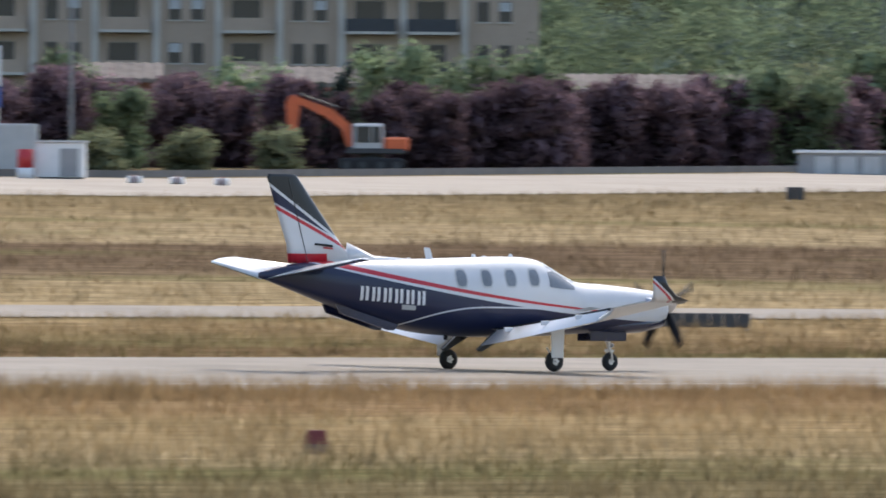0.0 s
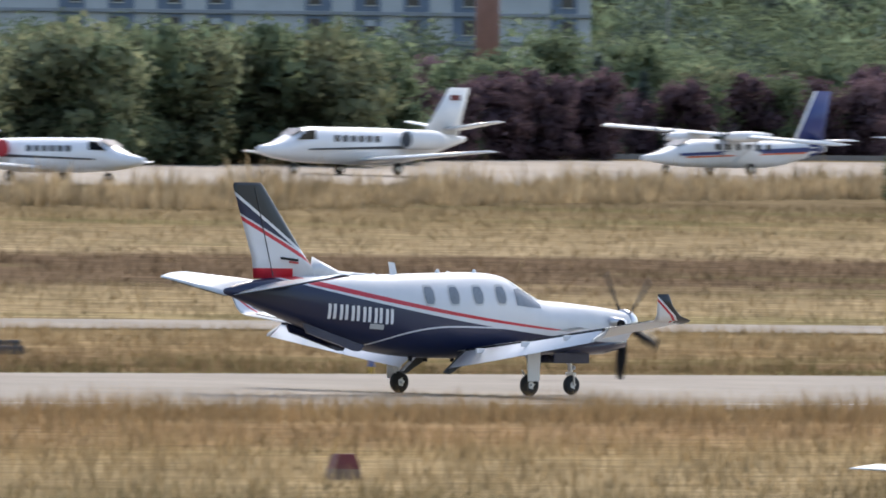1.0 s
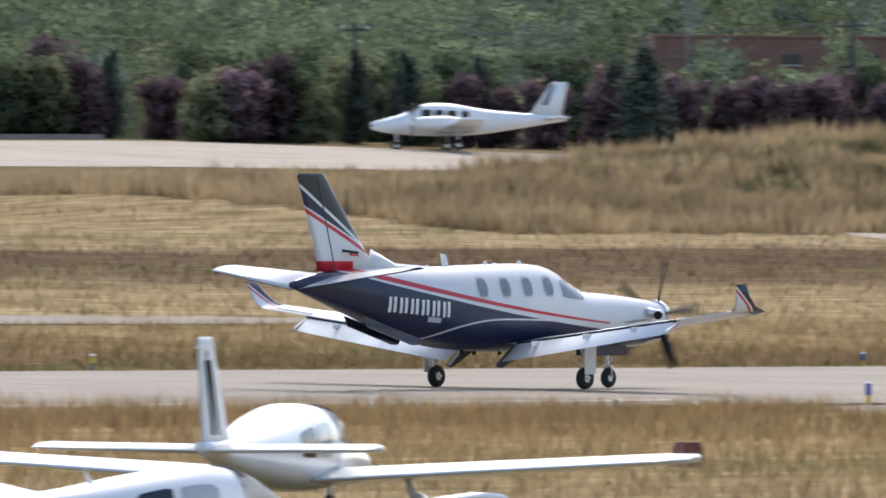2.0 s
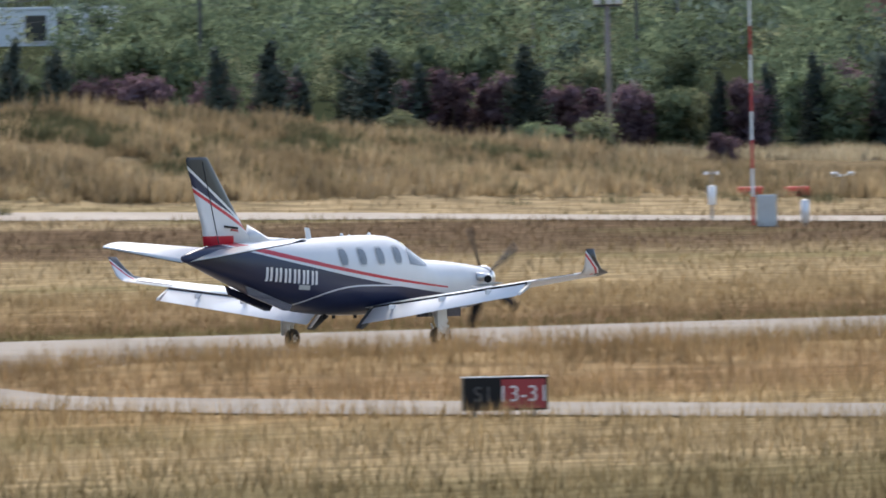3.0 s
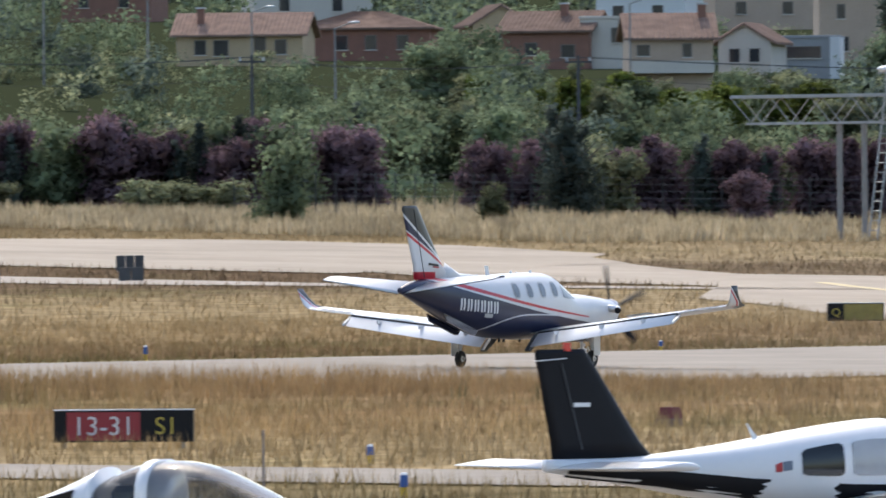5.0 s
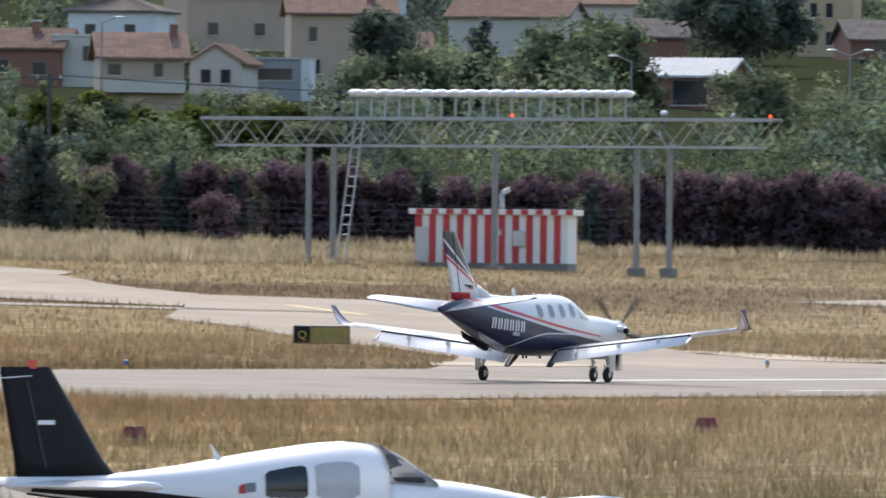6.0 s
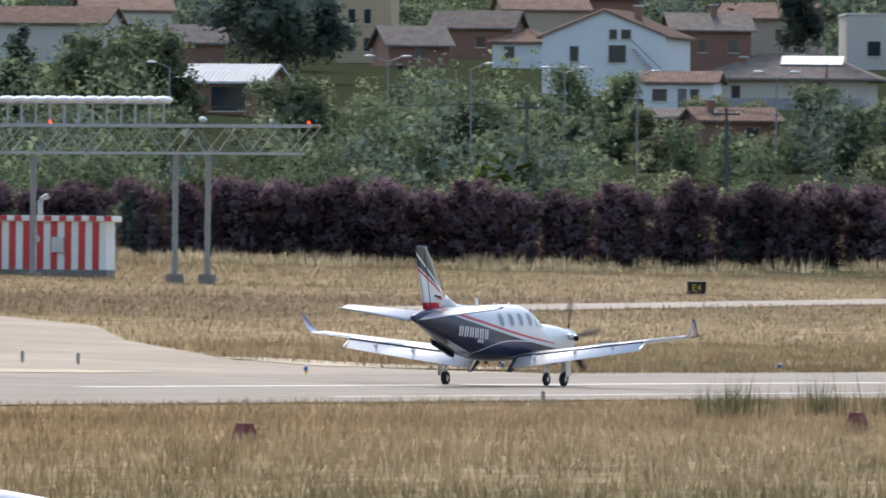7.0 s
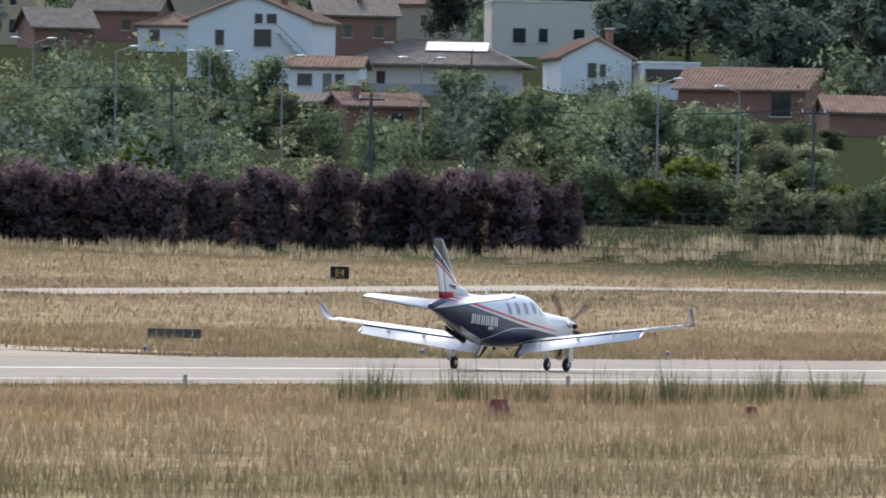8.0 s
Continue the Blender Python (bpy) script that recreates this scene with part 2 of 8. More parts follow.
M["grey_wall"] = surface("grey_render", (0.30, 0.30, 0.30), 0.9, vary=0.1, scale=0.4, dirt=0.15)
M["tile"] = surface("clay_tiles", (0.215, 0.145, 0.112), 0.95, vary=0.3, scale=1.2, spread=0.15, bump=0.4, gloss=0.08)
M["tile_grey"] = surface("weathered_tiles", (0.165, 0.142, 0.125), 0.95, vary=0.3, scale=1.2, spread=0.15, bump=0.4, gloss=0.08)
M["pane"] = surface("dark_window_glass", (0.025, 0.03, 0.036), 0.08, vary=0.2, scale=0.7)
M["shutter"] = surface("window_shutter", (0.17, 0.15, 0.13), 0.7, vary=0.15, scale=2.0)
M["bark"] = surface("tree_bark", (0.10, 0.08, 0.06), 0.9, vary=0.3, scale=4.0, bump=0.6)
M["wood_pole"] = surface("weathered_pole", (0.20, 0.17, 0.15), 0.85, vary=0.2, scale=3.0)
M["cockpit"] = surface("smoked_window", (0.012, 0.015, 0.018), 0.06, vary=0.1, scale=1.0)
M["clear"] = glass("canopy_glass", (0.62, 0.64, 0.66))
M["cabin_glass"] = surface("pale_cabin_window", (0.19, 0.205, 0.22), 0.1, vary=0.25, scale=3.0)
M["seat"] = surface("seat_fabric", (0.06, 0.06, 0.065), 0.85, vary=0.2, scale=4.0)
M["beacon"] = glow("lit_red_beacon", (1.0, 0.06, 0.02), 4.0)
M["beacon_off"] = surface("red_lens", (0.62, 0.05, 0.03), 0.25, vary=0.05, scale=3.0)
# Plum to pine: leaf colours lightened and cooled, distance haze put into them
M["plum"] = leaves("plum_foliage", (0.148, 0.098, 0.118), (0.196, 0.136, 0.152), through_light=0.45)
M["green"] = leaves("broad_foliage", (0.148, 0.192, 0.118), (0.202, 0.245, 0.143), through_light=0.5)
M["olive"] = leaves("pale_foliage", (0.185, 0.205, 0.125), (0.245, 0.258, 0.150), through_light=0.5)
M["cypress"] = leaves("cypress_foliage", (0.070, 0.092, 0.080), (0.105, 0.125, 0.105), through_light=0.4)
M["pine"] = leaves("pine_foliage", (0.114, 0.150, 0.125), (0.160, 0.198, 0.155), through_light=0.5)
M["lime"] = leaves("light_green_foliage", (0.09, 0.12, 0.025), (0.19, 0.22, 0.06), through_light=0.35)
M["reed"] = leaves("dry_reed", (0.42, 0.32, 0.185), (0.58, 0.45, 0.28), through_light=0.35)
M["reed_pale"] = leaves("pale_dry_grass", (0.30, 0.25, 0.165), (0.44, 0.37, 0.25), through_light=0.35)
M["scrub"] = leaves("dead_scrub", (0.16, 0.115, 0.07), (0.26, 0.19, 0.115), through_light=0.3)
M["weed"] = leaves("green_weed", (0.095, 0.105, 0.06), (0.16, 0.16, 0.09), through_light=0.3)
M["sign_face_red"] = surface("sign_red_face", (0.27, 0.018, 0.026), 0.45, vary=0.12, scale=3.0)
M["sign_text"] = surface("sign_white_letter", (0.62, 0.56, 0.55), 0.6, vary=0.15, scale=6.0)
M["sign_yellow"] = surface("sign_yellow_letter", (0.42, 0.32, 0.05), 0.6, vary=0.1, scale=6.0)

# ---------------- mesh helpers ----------------


def mesh_from(name, bm, material, smooth=False):
    me = bpy.data.meshes.new(name)
    bmesh.ops.recalc_face_normals(bm, faces=bm.faces)
    bm.to_mesh(me)
    bm.free()
    if smooth:
        me.shade_smooth()
    me.materials.append(material)
    return me


def part(name, bm, material, parent, label="", smooth=False, at=None):
    ob = new(name, mesh_from(name, bm, material, smooth))
    ob.parent = parent
    if at is not None:
        ob.matrix_basis = at
    if label:
        ob["label"] = label
    return ob


def root(name, m, label, category, group="", kind=""):
    ob = new(name)
    ob.empty_display_size = 0.2
    ob.matrix_basis = m
    return tagged(ob, label, category, group, kind)


def box(bm, x0, x1, y0, y1, z0, z1, bevel=0.0, m=None):
    r = bmesh.ops.create_cube(bm, size=1.0)
    vs = r["verts"]
    for v in vs:
        v.co = Vector(((x0 + x1) / 2 + v.co.x * (x1 - x0), (y0 + y1) / 2 + v.co.y * (y1 - y0), (z0 + z1) / 2 + v.co.z * (z1 - z0)))
    if bevel:
        es = list({e for v in vs for e in v.link_edges})
        r = bmesh.ops.bevel(bm, geom=es, offset=bevel, segments=1, affect="EDGES")
        vs = list({v for f in r["faces"] for v in f.verts} | {v for v in vs if v.is_valid})
    if m is not None:
        for v in vs:
            if v.is_valid:
                v.co = m @ v.co
    return bm


def tube(bm, a, b, ra, rb=None, seg=8):
    """A round bar from a to b."""
    a, b = Vector(a), Vector(b)
    rb = ra if rb is None else rb
    q = (b - a).to_track_quat("Z", "Y").to_matrix().to_4x4()
    bmesh.ops.create_cone(bm, cap_ends=True, segments=seg, radius1=ra, radius2=max(rb, 1e-4), depth=(b - a).length,
                          matrix=Matrix.Translation((a + b) / 2) @ q)
    return bm


def ball(bm, c, rx, ry, rz, u=12, v=8):
    bmesh.ops.create_uvsphere(bm, u_segments=u, v_segments=v, radius=1.0, matrix=Matrix.LocRotScale(c, None, (rx, ry, rz)))
    return bm


def skin(bm, rings, close_ends=True):
    """Joins rings of equal length into a closed skin."""
    vr = [[bm.verts.new(p) for p in r] for r in rings]
    k = len(vr[0])
    for a, b in zip(vr, vr[1:]):
        for i in range(k):
            bm.faces.new((a[i], a[(i + 1) % k], b[(i + 1) % k], b[i]))
    if close_ends:
        bm.faces.new(vr[0])
        bm.faces.new(vr[-1])
    return bm


def hull_loft(sections, k=24, power=2.3):
    """A body from (x, z_bottom, z_top, half_width): rounded sections along x."""
    rings = []
    for x, zb, zt, w in sections:
        zc, h = (zb + zt) / 2, (zt - zb) / 2
        ring = []
        for i in range(k):
            a = 2 * math.pi * i / k
            c, s = math.cos(a), math.sin(a)
            ring.append((x, math.copysign(abs(c) ** (2 / power), c) * w, zc + math.copysign(abs(s) ** (2 / power), s) * h))
        rings.append(ring)
    return skin(bmesh.new(), rings)


def smooth_sections(sec, n=3):
    """More sections between the given ones, on a smooth curve."""
    a = np.array(sec, float)
    out = []
    for i in range(len(a) - 1):
        p0, p1, p2, p3 = a[max(i - 1, 0)], a[i], a[i + 1], a[min(i + 2, len(a) - 1)]
        for j in range(n):
            u = j / n
            h = p2[0] - p1[0]
            d1 = (p2 - p0) / (p2[0] - p0[0]) * h
            d2 = (p3 - p1) / (p3[0] - p1[0]) * h
            out.append((2 * u**3 - 3 * u**2 + 1) * p1 + (u**3 - 2 * u**2 + u) * d1 + (-2 * u**3 + 3 * u**2) * p2 + (u**3 - u**2) * d2)
    out.append(a[-1])
    return [tuple(q) for q in out]


FOIL = ((0.0, 0.0), (0.03, 0.035), (0.12, 0.068), (0.3, 0.082), (0.6, 0.055), (0.85, 0.022), (1.0, 0.003),
        (0.85, -0.012), (0.6, -0.026), (0.3, -0.04), (0.12, -0.036), (0.03, -0.022))


def foil_loft(stations, upright=False, thick=1.0):
    """A wing from stations (x_leading, y, z, chord); upright: a fin, whose thickness lies along y."""
    rings = []
    for x, y, z, c in stations:
        ring = []
        for u, t in FOIL:
            t = t * c * thick
            if upright:
                t = (t if t > 0 else t * 1.8) * 0.8
                ring.append((x - u * c, y + t, z))
            else:
                ring.append((x - u * c, y, z + t))
        rings.append(ring)
    return skin(bmesh.new(), rings)


def prism(bm, outline, y0, y1):
    """A plate: an outline in x and z, from y0 to y1."""
    a = [bm.verts.new((x, y0, z)) for x, z in outline]
    b = [bm.verts.new((x, y1, z)) for x, z in outline]
    bm.faces.new(a)
    bm.faces.new(b)
    for i in range(len(a)):
        j = (i + 1) % len(a)
        bm.faces.new((a[i], a[j], b[j], b[i]))
    return bm


# ---------------- the lie of the land ----------------
LAND_Y = (-4000, -400, 0, 140, 157, 178, 271, 300, 360, 400, 440, 480, 4000)
LAND_Z = (-6, -3, -1.25, -0.14, 0, 0.25, 3.1, 4.0, 5.5, 6.4, 7.4, 9.2, 9.2)


def land(x, y):
    x, y = np.asarray(x, float), np.asarray(y, float)
    r = np.hypot(x, y)
    hill = np.interp(np.where(y > 0, r, 0), [0, 720, 1400, 2200, 4500], [0, 0, 24, 44, 110])
    bank = np.exp(-((y - 292) / 13.0) ** 2) * np.interp(x, [286, 300, 318, 338, 366, 408], [0, 0.28, 0.36, 1, 1, 0])
    ridge = np.exp(-((y - 136.5) / 3.2) ** 2) * np.clip((x - 158) / 12, 0, 1) * np.clip((236 - x) / 34, 0, 1)
    return np.interp(y, LAND_Y, LAND_Z) + hill + 3.2 * bank + 0.42 * ridge


def z_at(x, y):
    return float(land(x, y))


def on_land(x, y, rz=0, dz=0.0):
    return pose(x, y, z_at(x, y) + dz, 0, 0, rz)


def facing(x, y):
    """The turn about z that sets local +y away from the spot where the film is taken, +x to its right."""
    return -math.degrees(math.atan2(x, y))
# ---------------- ground, runway, taxiways ----------------


def sheet(name, xs, ys, material, label, category):
    gx, gy = np.meshgrid(xs, ys)
    co = np.stack([gx, gy, land(gx, gy)], -1).reshape(-1, 3)
    nx, ny = len(xs), len(ys)
    i = (np.arange(ny - 1)[:, None] * nx + np.arange(nx - 1)).reshape(-1, 1)
    quads = np.hstack([i, i + 1, i + nx + 1, i + nx])
    me = bpy.data.meshes.new(name)
    me.from_pydata(co.tolist(), [], quads.tolist())
    me.shade_smooth()
    me.materials.append(material)
    return tagged(new(name, me), label, category, kind="structure")


sheet("ground", np.unique(np.concatenate([np.linspace(-4500, -200, 12), np.arange(-160, 1240, 10), np.linspace(1300, 4500, 16)])),
      np.unique(np.concatenate([np.linspace(-4000, 0, 14), np.arange(20, 130, 10), np.arange(130, 520, 3), [140, 157, 178, 271], np.arange(520, 1500, 25), np.linspace(1500, 4500, 14)])),
      M["ground"], "dry sloping airfield ground with straw-coloured grass", "ground")


def slab(name, outline, material, label, category, lift=0.035, steps=15):
    """A paved sheet that follows the land."""
    bm = bmesh.new()
    bm.faces.new([bm.verts.new((x, y, 0)) for x, y in outline])
    xs, ys = [p[0] for p in outline], [p[1] for p in outline]
    cuts = [((0, q, 0), (0, 1, 0)) for q in np.arange(math.floor(min(ys)), max(ys), 6)] + [((0, q, 0), (0, 1, 0)) for q in LAND_Y]
    cuts += [((q, 0, 0), (1, 0, 0)) for q in np.arange(math.floor(min(xs)), max(xs), steps)]
    for co, no in cuts:
        bmesh.ops.bisect_plane(bm, geom=bm.verts[:] + bm.edges[:] + bm.faces[:], plane_co=co, plane_no=no)
    for v in bm.verts:
        v.co.z = z_at(v.co.x, v.co.y) + lift
    for f in bm.faces:
        if f.normal.z < 0:
            f.normal_flip()
    me = bpy.data.meshes.new(name)
    bm.to_mesh(me)
    bm.free()
    me.materials.append(material)
    return tagged(new(name, me), label, category, kind="structure")


PAVED = []


def pave(name, outline, *rest, **more):
    PAVED.append(np.array(outline, float))
    return slab(name, outline, *rest, **more)


def inside(poly, x, y):
    hit = np.zeros(x.shape, bool)
    for (x0, y0), (x1, y1) in zip(poly, np.roll(poly, -1, 0)):
        if y0 != y1:
            hit ^= ((y0 > y) != (y1 > y)) & (x < (x1 - x0) * (y - y0) / (y1 - y0) + x0)
    return hit


def paved(x, y):
    hit = np.zeros(x.shape, bool)
    for p in PAVED:
        hit |= inside(p, x, y)
    return hit


pave("road_runway", [(-250, 141), (900, 141), (900, 171), (-250, 171)], M["asphalt"], "sun-bleached grey asphalt runway", "runway", steps=60)
pave("road_taxiway_south", [(146.5, 40), (156, 40), (157.5, 118), (160, 129), (166.5, 141.2), (162, 141.2), (153.5, 129), (149.5, 118)], M["asphalt"], "narrow grey asphalt taxiway joining the runway", "taxiway", lift=0.03)
pave("road_taxiway_north", [(-150, 196), (100, 197.5), (176, 199.5), (215, 199), (222, 201), (205, 204.5), (100, 206.5), (-150, 205)], M["asphalt"], "narrow asphalt taxiway beyond the runway", "taxiway")
pave("pavement_near_apron", [(30, -80), (300, -80), (300, 62), (160, 72), (147, 74), (60, 74)], M["asphalt"], "grey asphalt parking apron", "apron", steps=30)
pave("road_perimeter", [(316, 271), (345, 262), (364, 241.5), (366, 238), (400, 219), (398, 224), (381, 235), (375, 250), (349, 268), (318, 275)], M["concrete"], "pale perimeter track across the grass", "track")
pave("road_far_track", [(470.7, 234.6), (580.8, 256.2), (700.8, 260.9), (700.8, 264.9), (580.8, 261.2), (470.7, 239.6)], M["concrete"], "pale perimeter track across the grass", "track")
pave("pavement_pad", [(394, 270), (400, 276), (421, 282), (450, 302), (463, 301), (473, 297.5), (474, 286), (462, 271), (452, 266), (440, 257), (400, 247), (397, 259)], M["pad"],
     "pale weathered concrete holding pad", "pad", lift=0.045)
pave("pavement_link", [(395.7, 238.8), (418, 262), (442.8, 259.6), (430.8, 249.7), (422.7, 241.7), (427.7, 236.7), (404.7, 215.8), (380.6, 201.8), (356.6, 184.9), (352.5, 171.0), (312.5, 171.0), (334.6, 182.0), (341.6, 188.0), (352.6, 197.9), (365.6, 207.9), (372.7, 214.9), (396.7, 227.8)],
     M["pad"], "pale concrete taxiway link to the runway", "taxiway")
pave("pavement_apron", [(-120, 318), (206, 320), (270, 352), (324, 380), (380, 408), (440, 424), (520, 420), (540, 440), (490, 476), (400, 455), (330, 420), (229, 356), (100, 350), (-120, 348)],
     M["concrete"], "pale concrete aircraft parking apron", "apron")
for yl, w, xa, xb in ((158.2, 0.45, 296, 900), (146.3, 0.28, 288, 900), (146.3, 0.28, -250, 165)):
    slab("line_marking", [(xa, yl - w), (xb, yl - w), (xb, yl + w), (xa, yl + w)], M["line"], "worn white painted runway line", "line", lift=0.042, steps=60)
slab("line_yellow_guide", [(394.7, 219.0), (402.7, 225.8), (408.7, 230.4), (409.3, 230.0), (403.3, 225.3), (395.3, 218.6)], M["line_yellow"], "faded yellow taxi guide line", "line", lift=0.05, steps=8)
slab("dirt_patch", [(320, 175), (327, 179), (331, 177.5), (331, 174), (324, 173)], M["dirt"], "bare sandy earth beside the link", "earth", lift=0.05)
slab("dirt_patch", [(359, 187), (362, 186.5), (360, 181), (368, 175.5), (358, 175.5), (353, 180)], M["dirt"], "bare sandy earth beside the link", "earth", lift=0.055)

# low dark kerb along the far side of the apron
bm = bmesh.new()
pts = [(-120, 351), (100, 353), (229, 359), (330, 423), (400, 458), (488, 478)]
for (x0, y0), (x1, y1) in zip(pts, pts[1:]):
    n = max(2, int(math.hypot(x1 - x0, y1 - y0) / 8))
    ring = []
    for i in range(n + 1):
        x, y = x0 + (x1 - x0) * i / n, y0 + (y1 - y0) * i / n
        z = z_at(x, y)
        ring.append([(x, y, z - 0.1), (x, y, z + 0.3), (x, y + 0.3, z + 0.3), (x, y + 0.3, z - 0.1)])
    skin(bm, ring)
tagged(new("kerb", mesh_from("kerb", bm, M["kerb"])), "low dark concrete kerb along the apron", "kerb", kind="structure")
# ---------------- the taxiing turboprop ----------------
class Ink:
    """Arithmetic on shader values."""

    def __init__(self, name, rough=0.35, coat=0.12):
        self.m, self.n, self.l, self.b = nodes_of(name)
        tc = self.n.new("ShaderNodeTexCoord")
        s = self.n.new("ShaderNodeSeparateXYZ")
        self.l.new(tc.outputs["Object"], s.inputs[0])
        self.x, self.y, self.z = s.outputs
        self.b.inputs["Roughness"].default_value = rough
        self.b.inputs["Coat Weight"].default_value, self.b.inputs["Coat Roughness"].default_value = coat, 0.06
        nz = self.n.new("ShaderNodeTexNoise")
        nz.inputs["Scale"].default_value, nz.inputs["Detail"].default_value = 2.5, 4
        self.l.new(tc.outputs["Object"], nz.inputs["Vector"])
        self.noise = nz.outputs["Fac"]
        self.col = None

    def op(self, kind, a, b=0.0, c=0.0):
        q = self.n.new("ShaderNodeMath")
        q.operation = kind
        for i, v in enumerate((a, b, c)):
            if isinstance(v, (int, float)):
                q.inputs[i].default_value = v
            else:
                self.l.new(v, q.inputs[i])
        return q.outputs[0]

    def add(self, a, b): return self.op("ADD", a, b)
    def sub(self, a, b): return self.op("SUBTRACT", a, b)
    def mul(self, a, b): return self.op("MULTIPLY", a, b)
    def less(self, a, b): return self.op("LESS_THAN", a, b)
    def both(self, a, b): return self.op("MULTIPLY", a, b)

    def poly(self, *k):
        r = float(k[-1])
        for c in reversed(k[:-1]):
            r = self.op("MULTIPLY_ADD", r, self.x, float(c)) if not isinstance(r, float) else self.op("MULTIPLY_ADD", self.x, r, float(c))
        return r

    def base(self, c):
        q = self.n.new("ShaderNodeRGB")
        q.outputs[0].default_value = (*c, 1)
        self.col = q.outputs[0]

    def paint(self, mask, c):
        q = self.n.new("ShaderNodeMixRGB")
        self.l.new(mask, q.inputs["Fac"])
        self.l.new(self.col, q.inputs["Color1"])
        q.inputs["Color2"].default_value = (*c, 1)
        self.col = q.outputs[0]

    def done(self):
        h = self.n.new("ShaderNodeHueSaturation")
        v = self.op("MULTIPLY_ADD", self.noise, 0.16, 0.92)
        self.l.new(v, h.inputs["Value"])
        self.l.new(self.col, h.inputs["Color"])
        self.l.new(h.outputs[0], self.b.inputs["Base Color"])
        return self.m


# Fuselage and fin white greyed: shade on the upright sides put into the colour
WHITE, NAVY, RED, COAL = (0.62, 0.62, 0.62), (0.008, 0.013, 0.046), (0.50, 0.02, 0.035), (0.010, 0.012, 0.015)


def livery():
    k = Ink("fuselage_livery")
    k.base(WHITE)
    top = k.poly(1.545, -0.128, 0.0103)
    k.paint(k.less(k.z, k.sub(top, 0.155)), NAVY)
    thick = k.poly(0.062, -0.012)
    red = k.both(k.less(k.z, top), k.less(k.sub(top, thick), k.z))
    k.paint(k.both(red, k.less(k.x, 2.35)), RED)
    aft = k.less(k.x, -0.8)
    d = k.add(k.x, 0.8)
    d2 = k.mul(d, d)
    bend = k.add(k.mul(aft, 0.0775), 0.0125)
    curve = k.sub(1.36, k.mul(d2, bend))
    band = k.less(k.op("ABSOLUTE", k.sub(k.z, curve)), 0.016)
    k.paint(k.both(k.both(band, k.less(k.x, 2.3)), k.less(-2.9, k.x)), (0.62, 0.62, 0.64))
    return k.done()


def fin_livery():
    k = Ink("fin_livery")
    k.base(WHITE)
    u1 = k.op("MULTIPLY_ADD", k.x, 0.667, k.z)
    u2 = k.op("MULTIPLY_ADD", k.x, 0.48, k.z)
    k.paint(k.less(0.74, u2), NAVY)
    k.paint(k.both(k.less(0.62, u2), k.less(u2, 0.70)), RED)
    k.paint(k.less(-0.10, u1), WHITE)
    k.paint(k.less(-0.03, u1), COAL)
    k.paint(k.both(k.less(k.z, 2.48), k.both(k.less(2.28, k.z), k.less(k.x, -4.55))), RED)
    return k.done()


def winglet_livery():
    k = Ink("winglet_livery")
    k.base((0.66, 0.66, 0.67))
    u = k.op("MULTIPLY_ADD", k.x, 0.7, k.z)
    k.paint(k.both(k.less(1.48, u), k.less(u, 1.53)), RED)
    k.paint(k.less(1.57, u), COAL)
    return k.done()


def wheel(parent, name, m, r, w, label):
    """A tyre with a bright rim, its axle along local y."""
    hub = new(name)
    hub.parent, hub.matrix_basis = parent, m
    bm = bmesh.new()
    rings = []
    for i in range(20):
        a = 2 * math.pi * i / 20
        ring = []
        for j in range(10):
            b = 2 * math.pi * j / 10
            q = r - w * 0.55 + math.cos(b) * w * 0.55
            ring.append((math.cos(a) * q, math.sin(b) * w * 0.5, math.sin(a) * q))
        rings.append(ring)
    skin(bm, rings + rings[:1], False)
    bmesh.ops.remove_doubles(bm, verts=bm.verts, dist=1e-5)
    part("tyre", bm, M["rubber"], hub, label, True)
    bm = bmesh.new()
    tube(bm, (0, -w * 0.35, 0), (0, w * 0.35, 0), r * 0.58, seg=16)
    for i in range(5):
        a = 2 * math.pi * i / 5
        tube(bm, (math.cos(a) * r * 0.38, -w * 0.42, math.sin(a) * r * 0.38), (math.cos(a) * r * 0.38, w * 0.42, math.sin(a) * r * 0.38), r * 0.1, seg=6)
    part("rim", bm, M["steel"], hub)
    return hub


def rounded(bm, cx, cz, w, h, y0, y1, k=20, power=3.2, lean=0.0):
    """A window-shaped plate with round corners, in the x-z plane."""
    out = []
    for i in range(k):
        a = 2 * math.pi * i / k
        c, s = math.cos(a), math.sin(a)
        z = math.copysign(abs(s) ** (2 / power), s) * h / 2
        out.append((cx + math.copysign(abs(c) ** (2 / power), c) * w / 2 + lean * z, cz + z))
    return prism(bm, out, y0, y1)


BODY = ((-6.24, 1.97, 2.07, 0.04), (-5.6, 1.76, 2.24, 0.17), (-4.5, 1.40, 2.33, 0.36), (-3.3, 1.04, 2.36, 0.54), (-2.3, 0.82, 2.38, 0.64),
        (-1.0, 0.73, 2.42, 0.67), (0.3, 0.73, 2.44, 0.67), (0.85, 0.74, 2.37, 0.66), (1.35, 0.76, 2.12, 0.63), (1.85, 0.79, 1.92, 0.58),
        (2.6, 0.83, 1.86, 0.50), (3.4, 0.88, 1.79, 0.43), (4.0, 0.96, 1.72, 0.36), (4.22, 1.08, 1.68, 0.31))


def body_width(x, z):
    """Half width of the fuselage at x and z."""
    a = np.array(smooth_sections(BODY, 4))
    zb, zt, w = (np.interp(x, a[:, 0], a[:, i]) for i in (1, 2, 3))
    v = min(abs((z - (zb + zt) / 2) / ((zt - zb) / 2)), 0.999)
    return w * (1 - v ** 2.3) ** (1 / 2.3)


